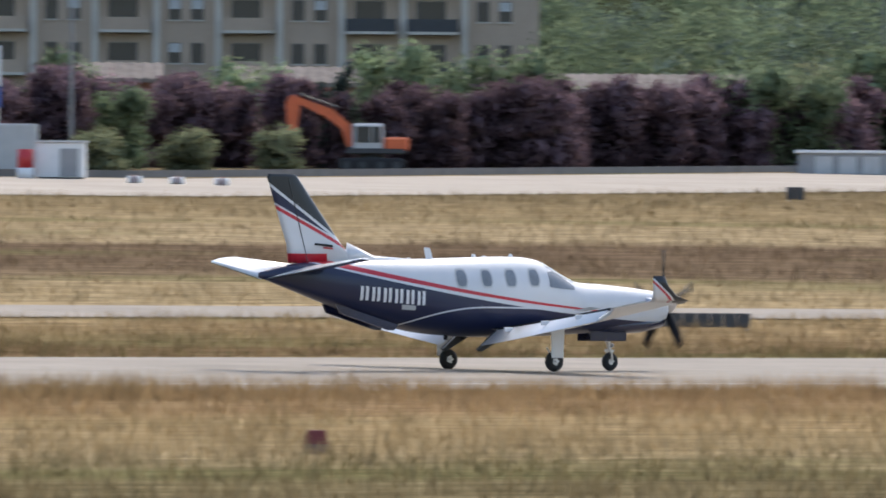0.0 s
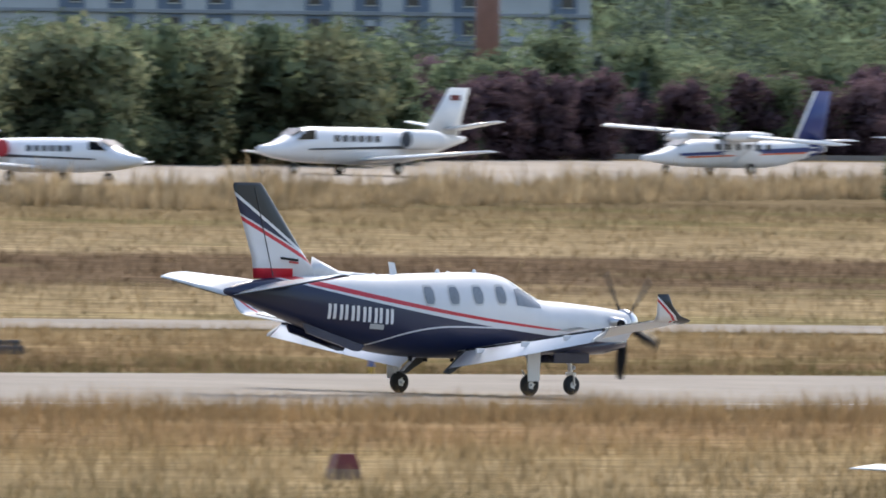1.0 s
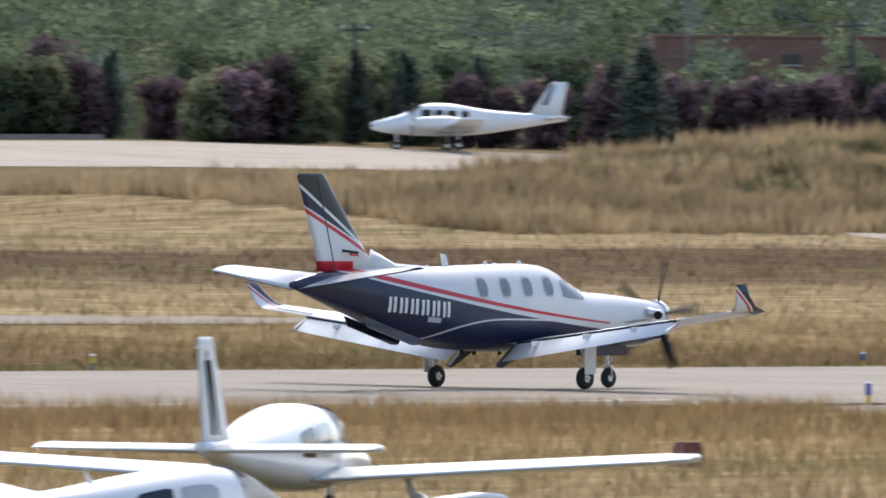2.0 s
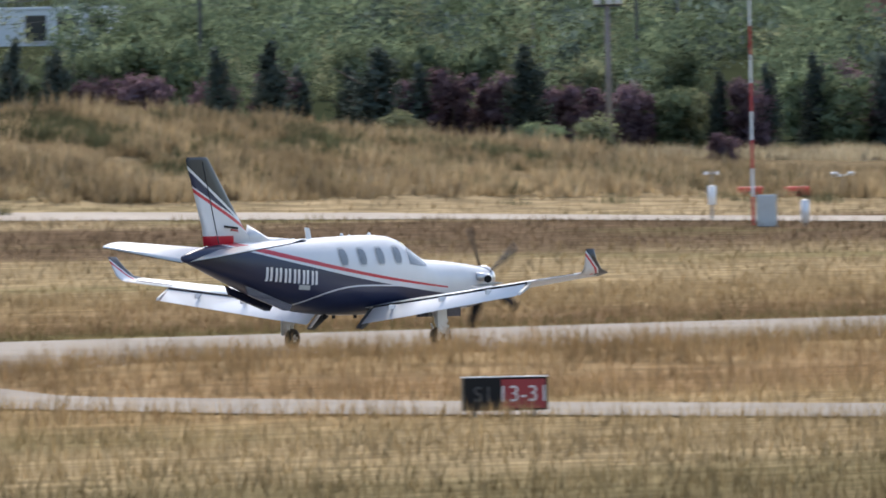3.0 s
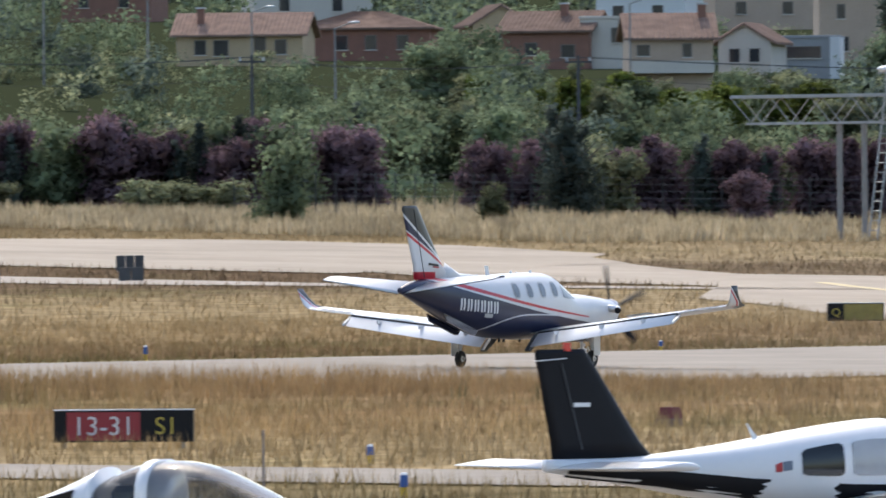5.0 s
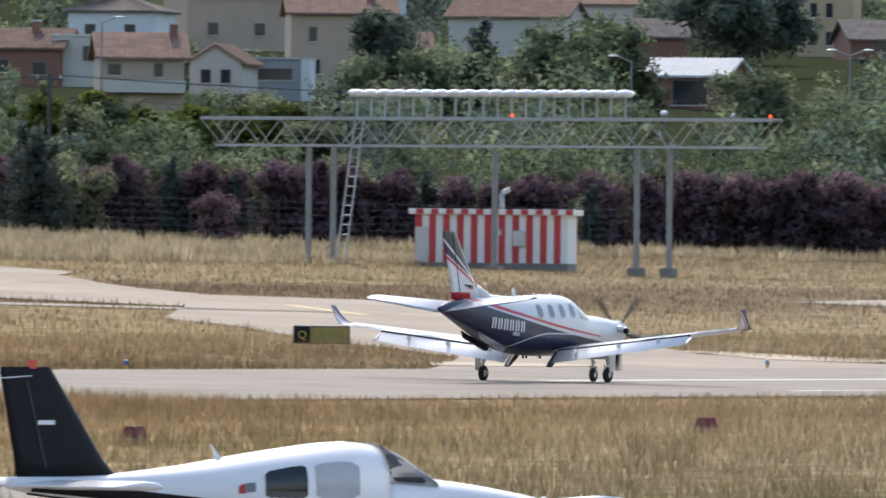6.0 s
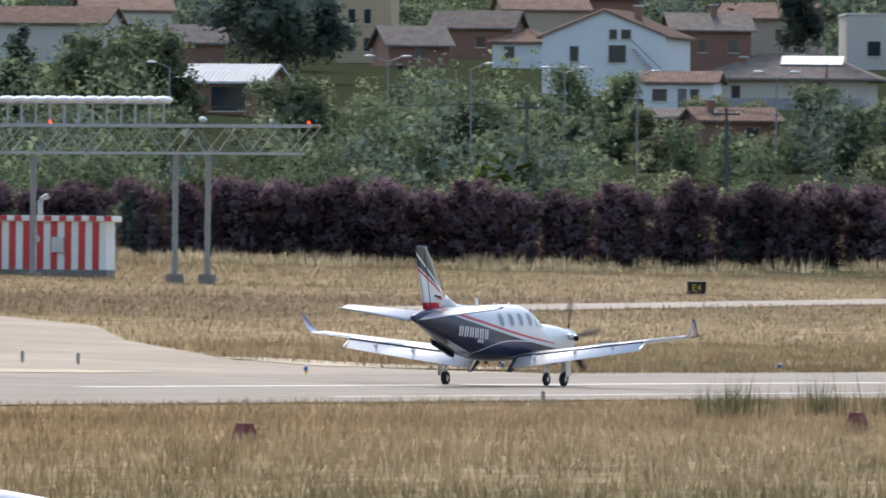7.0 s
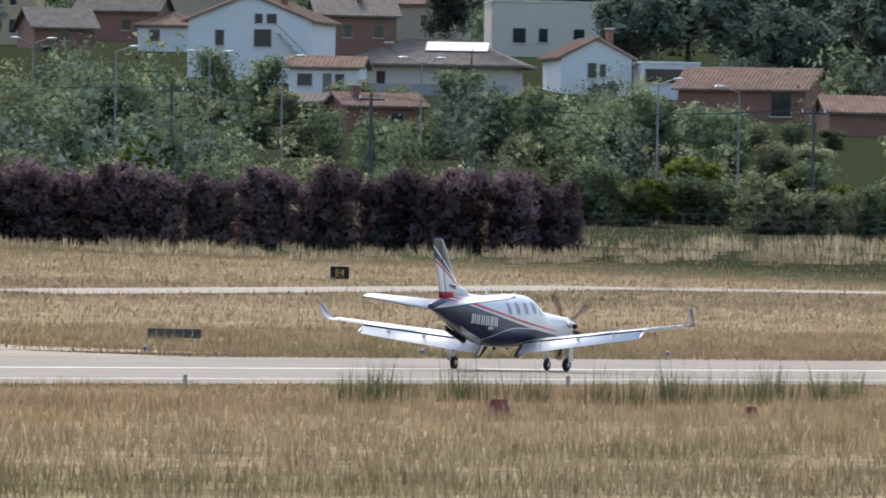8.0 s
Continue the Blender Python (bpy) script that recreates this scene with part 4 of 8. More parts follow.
h = house(66.03, 1086, 6.6, 8, 3.6, 1.6, "white_wall", "tile", "white house with a tiled gable roof and chimney", [(-0.4, 1.6, 0.7, 1.3), (0.6, 1.7, 0.45, 1.1)], "front_gable", 12, chimney=(1.6, 2.0, 0.9))
house(66.39, 1084, 5.2, 6, 3.2, 0.2, "white_wall", "tile_grey", "flat-roofed white side building with a dark loggia", [(-0.2, 1.5, 4.2, 1.2)], "flat", 8)
house(66.73, 1034, 11.5, 8, 2.8, 1.7, "brick_wall", "tile", "brown brick house with a long clay-tiled roof", [(3.6, 0.3, 1.8, 2.2)], "gable", -16)
house(67.38, 1000, 8, 6, 2.2, 1.2, "brick_wall", "tile", "small brick shed with a tiled roof", [], "gable", 10)
house(65.80, 1190, 11.5, 8, 5.4, 0.3, "cream_wall", "tile_grey", "cream flat-roofed block of flats", [(-3.0, 1.4, 1.2, 1.4), (-0.6, 1.5, 0.8, 1.3), (3, 1.5, 1.0, 1.3)], "flat", 6)
house(64.88, 1150, 7.5, 8, 4.5, 1.5, "brick_wall", "tile_grey", "red brick house with grey roof tiles", [(-1.0, 2.2, 0.7, 1.2), (2.0, 2.2, 0.9, 1.2)], "gable", 8, chimney=(0.5, 3, 0.8))
house(63.20, 1204, 5.6, 8, 6.6, 0.25, "ochre_wall", "tile_grey", "narrow ochre-yellow apartment house", [(-1.2, 1.2, 0.6, 1.3), (0.4, 1.2, 0.6, 1.3), (-1.2, 4.0, 0.6, 1.4), (0.4, 4.0, 0.6, 1.4)], "flat", -6)
house(63.47, 1180, 6.2, 7, 2.4, 1.7, "brick_wall", "tile_grey", "low brick house with a weathered roof", [(0, 0.9, 0.9, 1.1)], "gable", 14)
house(63.96, 1180, 5.8, 7, 2.6, 1.4, "white_wall", "tile", "small white house with a pale tiled roof", [(-1.2, 1.0, 0.9, 1.1)], "hip", -10)
house(63.72, 1240, 8.5, 7, 3.4, 1.6, "brick_wall", "tile_grey", "terrace house with a weathered tile roof", [(1.0, 1.2, 0.9, 1.1)], "gable", -12)
house(64.72, 968, 5.0, 6, 2.0, 0.7, "brick_wall", "tile_grey", "low workshop with a weathered tile roof", [(-1.0, 0.6, 1.0, 0.9)], "gable", -10)
house(65.02, 962, 6.5, 6, 2.2, 0.9, "brick_wall", "tile", "low brick workshop with a clay-tiled roof", [(1.0, 0.6, 1.0, 0.9)], "gable", 16, chimney=(-2.0, 2, 0.6))
# group behind the antenna
# the barn roof is pale because sun glint is put into its colour
house(62.52, 990, 7.2, 7, 2.9, 1.3, "brick_wall", "grey_light", "dark brick barn, grey roof paled for sun glint", [(0.6, 0.3, 3.0, 2.0)], "gable", -18)
house(62.42, 1100, 4.4, 5, 3.6, 1.4, "brick_wall", "tile_grey", "small house with a skylight in its grey roof", [], "gable", 12)
house(61.15, 1002, 5.4, 6, 3.6, 1.3, "brick_wall", "tile", "brick house with a clay-tiled roof", [(-0.5, 1.6, 0.8, 1.0)], "gable", 6)
house(60.88, 1030, 9.0, 8, 6.2, 1.3, "beige_wall", "tile", "large beige house with a low tiled roof", [(-2.6, 3.6, 0.6, 1.2), (-2.4, 0.8, 0.8, 1.2), (1.6, 3.8, 0.8, 1.2)], "gable", 4, chimney=(2.6, 3, 0.6))
h = house(60.54, 966, 6.2, 6, 3.2, 0.2, "grey_wall", "tile_grey", "modern grey flat-roofed house with ribbon window", [(0.0, 1.6, 3.2, 0.9)], "flat", -4)
part("white_frame", box(bmesh.new(), 2.4, 3.2, -0.4, 5, 0.3, 3.7), M["white_wall"], h)
h = house(59.92, 918, 6.4, 7, 5.0, 1.7, "beige_wall", "tile", "beige two-storey house with a clay roof", [(-2.2, 3.4, 0.9, 0.8), (-2.2, 0.7, 1.1, 1.1), (1.2, 3.3, 0.6, 1.0)], "gable", 5, chimney=(2.6, 3, 0.7))
part("balcony_wall", box(bmesh.new(), -3.2, 3.2, -1.3, -1.15, 2.6, 3.4), M["cream_wall"], h)
part("balcony_floor", box(bmesh.new(), -3.2, 3.2, -1.3, 0.0, 2.45, 2.6), M["cream_wall"], h)
house(60.27, 930, 4.2, 6, 4.4, 1.2, "cream_wall", "tile", "cream side wing with a tiled roof", [(-0.8, 2.6, 0.7, 1.0), (0.8, 2.6, 0.7, 1.0)], "front_gable", -12)
house(59.31, 1000, 7.5, 8, 3.4, 1.5, "brick_wall", "tile", "dark brick house with an ochre gable", [(-1.2, 1.2, 1.0, 1.0), (2.0, 1.0, 1.1, 1.0)], "gable", -14, chimney=(1.0, 3, 0.6))
house(59.10, 1040, 5.0, 7, 3.4, 1.5, "ochre_wall", "tile", "ochre house front with a tiled gable", [(0, 2.0, 0.9, 1.1)], "front_gable", 10)
house(59.65, 1000, 6.0, 7, 4.2, 0.3, "cream_wall", "tile_grey", "cream house with a pale flat roof", [(0.4, 2.2, 1.4, 1.2)], "flat", -8)
house(57.84, 1026, 11.0, 8, 2.9, 1.7, "ochre_wall", "tile", "ochre house under a pink clay-tiled roof", [(-1.6, 0.9, 1.2, 1.3), (-3.4, 1.0, 0.9, 1.2), (1.8, 0.8, 0.9, 1.6), (3.6, 1.0, 0.9, 1.2)], "gable", -8, chimney=(-3.6, 2, 0.4))
house(58.44, 1046, 11.6, 9, 2.9, 1.5, "brick_wall", "tile", "brown brick house with a wide clay-tiled hip roof", [(-2.0, 1.0, 1.0, 1.2), (0.6, 1.0, 0.9, 1.2), (3.4, 1.0, 0.9, 1.2)], "hip", -5)
house(55.25, 1010, 13.5, 9, 2.4, 1.2, "brick_wall", "tile", "long reddish brick building among the trees", [(-3.0, 1.2, 1.2, 1.0), (2.6, 1.2, 1.2, 1.0)], "gable", 8, chimney=(2.2, 3, 1.0))
house(54.95, 1045, 5.0, 6, 5.0, 0.3, "white_wall", "tile_grey", "white flat-roofed house among the trees", [(0, 2.8, 1.6, 0.8)], "flat", 0)
house(48.90, 905, 21, 10, 3.4, 0.6, "brick_wall", "tile_grey", "long low brown hall behind the trees", [(-7, 1.4, 1.4, 0.8), (0, 1.4, 1.4, 0.8), (6, 1.4, 1.4, 0.8)], "flat", 4)
house(50.87, 960, 11, 8, 2.9, 0.3, "white_wall", "tile_grey", "white workshop with grey gates", [(-1.0, 0.4, 1.6, 2.0), (1.6, 0.4, 1.6, 2.0), (4.0, 0.4, 1.4, 2.0)], "flat", -4)
for i, (b, r, w) in enumerate(((61.67, 1180, 12), (62.88, 1290, 10), (60.38, 1200, 11), (59.77, 1180, 9), (62.07, 1230, 9), (64.27, 1300, 12), (65.12, 1280, 10), (60.92, 1290, 12), (58.2, 1250, 13), (57.2, 1290, 10), (64.08, 1270, 9))):
    house(b, r, w, 8, 4.2 + (i % 3) * 0.8, 1.5, ("cream_wall", "brick_wall", "beige_wall", "white_wall")[i % 4], ("tile", "tile_grey")[i % 2], "distant house with a tiled roof on the hillside",
          [(-w * 0.25, 1.6, 1.0, 1.2), (w * 0.2, 1.6, 1.0, 1.2)], ("gable", "hip")[i % 2], (-14, 9, 18)[i % 3])


def flats_beige():
    x, y = 435.3, 654.9
    HOUSE_SPOTS.append((x, y, 40))
    h = root("apartment_building", on_land(x, y, -34.0, -1), "beige apartment building with balconies and dark windows", "apartment building")
    part("wall", box(bmesh.new(), -22, 19, 0, 14, 0, 24), M["beige_wall"], h)
    part("roof", box(bmesh.new(), -22.3, 19.3, -0.3, 14.3, 24, 24.5), M["grey_wall"], h)
    for i in range(9):
        X = -20 + i * 4.4
        part("pier", box(bmesh.new(), X - 1.75, X - 1.25, -0.45, 0.02, 0, 24), M["cream_wall"], h)
    for f in range(7):
        z = 1.4 + f * 3.1
        for i in range(9):
            X = -20 + i * 4.4
            if i in (0, 2, 4, 6, 7):
                part("balcony_floor", box(bmesh.new(), X - 1.2, X + 2.4, -1.3, 0, z - 0.25, z - 0.05), M["cream_wall"], h)
                part("balcony_rail", box(bmesh.new(), X - 1.2, X + 2.4, -1.3, -1.2, z - 0.05, z + 0.85), M["grey_dark"] if i > 5 else M["beige_wall"], h)
                window(h, X + 0.5, z + 0.1, 2.0, 2.0)
            else:
                window(h, X - 0.2, z + 0.7, 0.8, 1.4, 0, i == 3)
                window(h, X + 1.4, z + 0.7, 0.8, 1.4, 0, f % 2 == 0)
    return h


def flats_white():
    x, y = 640.0, 778.0
    HOUSE_SPOTS.append((x, y, 88))
    h = root("apartment_building", on_land(x, y, -39.3, -1.5), "long white apartment block with grey-blue recessed bays", "apartment building")
    part("wall", box(bmesh.new(), -43, 43, 0, 12, 0, 14), M["pale_panel"], h)
    for f in range(5):
        part("floor_band", box(bmesh.new(), -43.1, 43.1, -0.35, 0.02, 1.2 + f * 2.5, 1.5 + f * 2.5), M["grey_wall"], h)
        for i in range(20):
            X = -41 + i * 4.3
            if i % 5 == 3:
                continue
            part("bay", box(bmesh.new(), X - 1.15, X + 1.15, -0.06, 0.02, 1.55 + f * 2.5, 3.65 + f * 2.5), M["grey_blue"], h)
            window(h, X + (0.3 if i % 2 else -0.3), 2.1 + f * 2.5, 0.9, 1.2, -0.06, i % 3 == 0)
    part("roof", box(bmesh.new(), -43.3, 43.3, -0.3, 12.3, 14, 14.4), M["grey_wall"], h)
    return h


M["pale_panel"] = surface("pale_facade_panel", (0.50, 0.49, 0.47), 0.85, vary=0.08, scale=0.5, dirt=0.15)
M["grey_blue"] = surface("grey_blue_panel", (0.16, 0.19, 0.24), 0.7, vary=0.1, scale=1.0)
flats_beige()
flats_white()
# long low roofs between hedge and flats
for x, y, w in ((269.2, 423.2, 5), (276.9, 418.0, 5.5), (290.6, 408.4, 9.5)):
    h = root("shed", on_land(x, y, facing(x + 40, y + 50), -0.3), "long low shed with a corrugated clay roof", "shed")
    part("wall", box(bmesh.new(), -w / 2, w / 2, 0, 7, 0, 3.9), M["brick_wall"], h)
    tiled_slope(h, [(-w / 2 - 0.4, -0.5, 3.9), (w / 2 + 0.4, -0.5, 3.9), (w / 2 + 0.4, 3.5, 4.7), (-w / 2 - 0.4, 3.5, 4.7)], M["tile_grey"], int(w * 2))
# round brick stack
x, y = 481.5, 546.1
h = root("chimney_stack", on_land(x, y), "tall reddish brick column above the trees", "chimney")
part("shaft", tube(bmesh.new(), (0, 0, 0), (0, 0, 16), 0.85, 0.7, 16), M["brick_wall"], h, "", True)
part("rim", tube(bmesh.new(), (0, 0, 16), (0, 0, 16.4), 0.85, 0.85, 16), M["brick_wall"], h)

# ---------------- street lamps, poles and wires ----------------


def street_lamp(bearing, r, h, double=False, turn=0.0):
    x, y = polar(bearing, r)
    o = root("street_lamp", on_land(x, y, facing(x, y) + turn), "slender grey street lamp with a pale head", "street lamp", "street lamps")
    part("pole", tube(bmesh.new(), (0, 0, -0.2), (0, 0, h), 0.09, 0.06, 8), M["grey_post"], o)
    for s in ((1, -1) if double else (1,)):
        part("arm", tube(bmesh.new(), (0, 0, h - 0.05), (s * 1.1, 0, h + 0.35), 0.04, 0.04, 6), M["grey_post"], o)
        part("lamp_head", ball(bmesh.new(), (s * 1.35, 0, h + 0.38), 0.42, 0.16, 0.09, 10, 6), M["white"], o, "pale lamp head", True)
    return o


for q in ((64.17, 860, 8.2, True), (65.19, 850, 8.6, True), (64.52, 880, 7.6), (63.32, 870, 8.4, True), (63.72, 880, 7.8), (66.33, 800, 9.2), (66.72, 810, 8.6, False, 180), (62.27, 880, 7.2, False, 180),
          (59.72, 900, 8.0), (58.3, 820, 8.4), (57.9, 860, 8.0), (57.4, 900, 9.5, True), (56.9, 950, 10, True), (56.4, 830, 7.6), (55.7, 900, 9), (55.1, 860, 8.4), (54.2, 880, 11, True), (53.9, 940, 9), (53.2, 900, 9.0),
          (50.6, 900, 10.5), (49.6, 880, 10, True), (48.4, 860, 9.5, False, 180), (44.3, 800, 10.5, True), (43.7, 820, 10.5), (42.3, 780, 12.0, True), (38.9, 860, 13, True), (36.8, 850, 13)):
    street_lamp(*q)


def globe_lamp(bearing, r, h):
    x, y = polar(bearing, r)
    o = root("globe_lamp", on_land(x, y), "short path lamp with a white globe", "lamp", "globe lamps")
    part("pole", tube(bmesh.new(), (0, 0, -0.2), (0, 0, h), 0.06, 0.06, 8), M["grey_post"], o)
    part("globe", ball(bmesh.new(), (0, 0, h + 0.15), 0.3, 0.3, 0.26), M["white"], o, "white globe", True)


globe_lamp(62.43, 900, 2.6)
globe_lamp(62.77, 900, 2.6)


def flood_pole(x, y, h, label):
    o = root("floodlight_pole", on_land(x, y, facing(x, y)), label, "light pole", "floodlight poles")
    part("pole", tube(bmesh.new(), (0, 0, -0.2), (0, 0, h), 0.2, 0.14, 10), M["wood_pole"], o, "", True)
    part("crossbar", box(bmesh.new(), -0.75, 0.75, -0.06, 0.06, h - 0.05, h + 0.08), M["grey_dark"], o)
    for s in (-0.55, 0.1, 0.6):
        part("floodlight", box(bmesh.new(), s - 0.2, s + 0.2, -0.25, 0.12, h + 0.08, h + 0.36, 0.04), M["grey_light"], o, "pale floodlight")
    return o


x, y = polar(53.56, 640)
flood_pole(x, y, 8.3, "weathered pole carrying floodlights beside the field")
flood_pole(599.4, 412.4, 10.0, "tall weathered pole carrying floodlights")


def utility_pole(bearing, r, h):
    x, y = polar(bearing, r)
    o = root("utility_pole", on_land(x, y, facing(x, y)), "dark steel utility pole with insulators", "utility pole", "utility poles")
    part("pole", tube(bmesh.new(), (0, 0, -0.2), (0, 0, h), 0.14, 0.1, 8), M["grey_dark"], o)
    part("cross_arm", box(bmesh.new(), -0.9, 0.9, -0.05, 0.05, h - 0.5, h - 0.38), M["grey_dark"], o)
    for s in (-0.75, 0.0, 0.75):
        part("insulator", tube(bmesh.new(), (s, 0, h - 0.38), (s, 0, h - 0.12), 0.06, 0.05, 8), M["white_dull"], o)
    return Vector((x, y, z_at(x, y) + h - 0.12))


tops = [utility_pole(b, r, h) for b, r, h in ((46.8, 720, 7.4), (49.2, 745, 7.4), (51.6, 780, 7.6), (53.7, 770, 8.4), (55.6, 770, 8.2), (57.9, 770, 8.0), (59.47, 785, 7.8), (63.99, 800, 7.8), (64.95, 800, 7.8), (67.08, 790, 8.4), (68.67, 790, 8.4))]
for i, (a, b) in enumerate(zip(tops, tops[1:])):
    for dz, dy in ((0.0, -0.7), (0.0, 0.0), (0.0, 0.7), (-1.4, 0.0)):
        rings = []
        for k in range(9):
            u = k / 8
            q = a.lerp(b, u) + Vector((0, dy, dz - 1.6 * (1 - (2 * u - 1) ** 2) * 0.5))
            rings.append([q + Vector(v) for v in ((0, 0.012, 0), (0, 0, 0.012), (0, -0.012, 0), (0, 0, -0.012))])
        bm = skin(bmesh.new(), rings)
        tagged(new("power_line", mesh_from("power_line", bm, M["grey_dark"])), "thin dark overhead wire sagging between poles", "wire", "overhead wires")
# ---------------- airfield equipment ----------------
M["sign_yellow_face"] = surface("sign_yellow_face", (0.26, 0.20, 0.05), 0.6, vary=0.2, scale=4.0, dirt=0.3)
M["red_orange"] = surface("barrier_red", (0.60, 0.07, 0.045), 0.55, vary=0.12, scale=3.0)


def boundary_marker(x, y, s=1.0):
    o = root("boundary_marker", on_land(x, y, RNGP.uniform(0, 90), -0.07), "faded red cone-shaped boundary marker in the grass", "marker", "boundary markers")
    o.scale = (s, s, s)
    def frustum(r0, r1, z0, z1):
        return skin(bmesh.new(), [[(c * r, q * r, z) for c, q in ((1, 1), (-1, 1), (-1, -1), (1, -1))] for r, z in ((r0, z0), (r1, z1))])
    part("base", frustum(0.24, 0.185, -0.05, 0.22), M["brown_base"], o, "dirty pale base")
    part("top", frustum(0.185, 0.13, 0.22, 0.43), M["red_dull"], o, "faded red top")


RNGP = random.Random(5)
M["brown_base"] = surface("dirty_base", (0.17, 0.11, 0.085), 0.8, vary=0.2, scale=5.0, dirt=0.3)
for q in ((61.3, 99.5), (89.6, 103.0), (125.8, 111.3), (192.5, 111.6), (219.8, 113.7), (256.5, 116.4), (253.2, 114.8, 0.8), (263.9, 113.1, 0.8)):
    boundary_marker(*q)


def edge_light(x, y, h, cap, tint):
    o = root("edge_light", on_land(x, y), "short %s edge marker post by the pavement" % tint, "edge light", "edge lights")
    part("post", tube(bmesh.new(), (0, 0, -0.05), (0, 0, h * 0.45), 0.05, 0.05, 8), M["yellow"] if cap == "blue" else M["grey_post"], o)
    part("lens", tube(bmesh.new(), (0, 0, h * 0.45), (0, 0, h * 0.92), 0.06, 0.055, 10), M[cap], o, "%s lens" % tint)
    part("cap", ball(bmesh.new(), (0, 0, h * 0.92), 0.055, 0.055, 0.04, 8, 6), M["grey_dark"] if cap == "grey_post" else M["white_dull"], o)


for x, y, h, c, tint in ((163.4, 140.3, 0.46, "blue", "blue and yellow"), (180.3, 140.2, 0.3, "white_dull", "white"), (168.1, 138.8, 0.3, "grey_post", "dull grey"), (152.4, 136.6, 0.3, "grey_post", "dull grey"),
                         (250.1, 171.8, 0.36, "blue", "blue and yellow"), (268.4, 171.8, 0.42, "blue", "blue and yellow"), (161.1, 98.9, 0.3, "blue", "blue and yellow"), (141.3, 86.2, 0.36, "blue", "blue and yellow"),
                         (146.6, 97.8, 0.3, "blue", "blue and yellow"), (295.5, 171.6, 0.3, "blue", "blue and yellow"), (357.0, 175.0, 0.3, "blue", "blue and yellow"), (374.5, 172.9, 0.3, "blue", "blue and yellow"), (395.5, 172.8, 0.3, "blue", "blue and yellow"),
                         (310.4, 138.7, 0.34, "grey_post", "dull grey"), (285.4, 138.7, 0.34, "grey_post", "dull grey"), (200, 172, 0.32, "blue", "blue and yellow"), (150, 172.5, 0.34, "blue", "blue and yellow"), (132, 172.5, 0.34, "blue", "blue and yellow"),
                         (176, 172.5, 0.34, "yellow", "yellow"), (335.5, 171.4, 0.3, "blue", "blue and yellow"), (338.1, 183.0, 0.4, "grey_post", "dull grey"), (339.1, 181.5, 0.4, "grey_post", "dull grey")):
    edge_light(x, y, h, c, tint)


def lettering(parent, text, size, x, z, y, material, name="lettering"):
    cu = bpy.data.curves.new(name, "FONT")
    cu.body, cu.size, cu.align_x, cu.align_y, cu.extrude = text, size, "CENTER", "CENTER", 0.004
    tmp = bpy.data.objects.new(name, cu)
    me = bpy.data.meshes.new_from_object(tmp)
    bpy.data.objects.remove(tmp)
    me.materials.append(material)
    o = new(name, me)
    o.parent, o.matrix_basis = parent, pose(x, y, z, 90, 0, 0)
    return o


def runway_sign(x, y, turn, panels, h, label, foot=0.1):
    """Panels: (width, material, text, text size, text material); the front faces local -y."""
    o = root("runway_sign", on_land(x, y, facing(x, y) + turn), label, "sign")
    w = sum(p[0] for p in panels)
    part("case", box(bmesh.new(), -w / 2 - 0.03, w / 2 + 0.03, 0.0, 0.22, foot, foot + h, 0.012), M["black"], o, "black sign case")
    part("top_strip", box(bmesh.new(), -w / 2 - 0.035, w / 2 + 0.035, -0.01, 0.23, foot + h, foot + h + 0.02), M["white_dull"], o)
    at = -w / 2
    for pw, mat, text, size, tm in panels:
        f = part("panel", box(bmesh.new(), at + 0.012, at + pw - 0.012, -0.012, 0.002, foot + 0.03, foot + h - 0.03), M[mat], o)
        if text:
            lettering(f, text, size, at + pw / 2, foot + h * 0.48, -0.016, M[tm])
        at += pw
    for s in (-w / 2 + 0.15, w / 2 - 0.15):
        part("leg", tube(bmesh.new(), (s, 0.1, -0.05), (s, 0.1, foot), 0.03), M["galvanised"], o)
    return o


runway_sign(149.1, 112.2, 10, [(0.56, "black", "S1", 0.34, "grey_dark"), (0.72, "sign_face_red", "13-31", 0.36, "sign_text")], 0.52, "black and red runway holding sign in tall grass")
runway_sign(170.2, 109.4, -6, [(0.18, "black", "", 0, ""), (1.28, "sign_face_red", "13-31", 0.46, "sign_text"), (0.86, "black", "S1", 0.42, "sign_yellow")], 0.54, "black and red runway holding sign lettered in white and yellow")
runway_sign(341.5, 190.9, 6, [(0.5, "black", "Q", 0.36, "sign_yellow"), (1.3, "sign_yellow_face", "", 0, "")], 0.58, "black and yellow taxiway direction sign in the grass")
runway_sign(559.7, 263.2, 0, [(0.92, "black", "E4", 0.5, "sign_yellow")], 0.66, "small black location sign lettered in yellow")


def sign_back(x, y, w, h, label, turn=0):
    """The dark ribbed back of a low sign."""
    o = root("sign_back", on_land(x, y, facing(x, y) + turn), label, "sign", "low dark sign boards")
    n = max(2, int(w / 0.32))
    for i in range(n):
        a = -w / 2 + w * i / n
        part("segment", box(bmesh.new(), a + 0.01, a + w / n - 0.01, 0, 0.2, 0.06, 0.06 + h, 0.015), M["grey_dark"], o)
    for s in (-w / 2 + 0.1, w / 2 - 0.1):
        part("leg", box(bmesh.new(), s - 0.03, s + 0.03, 0.06, 0.12, -0.05, 0.08), M["galvanised"], o)
    return o


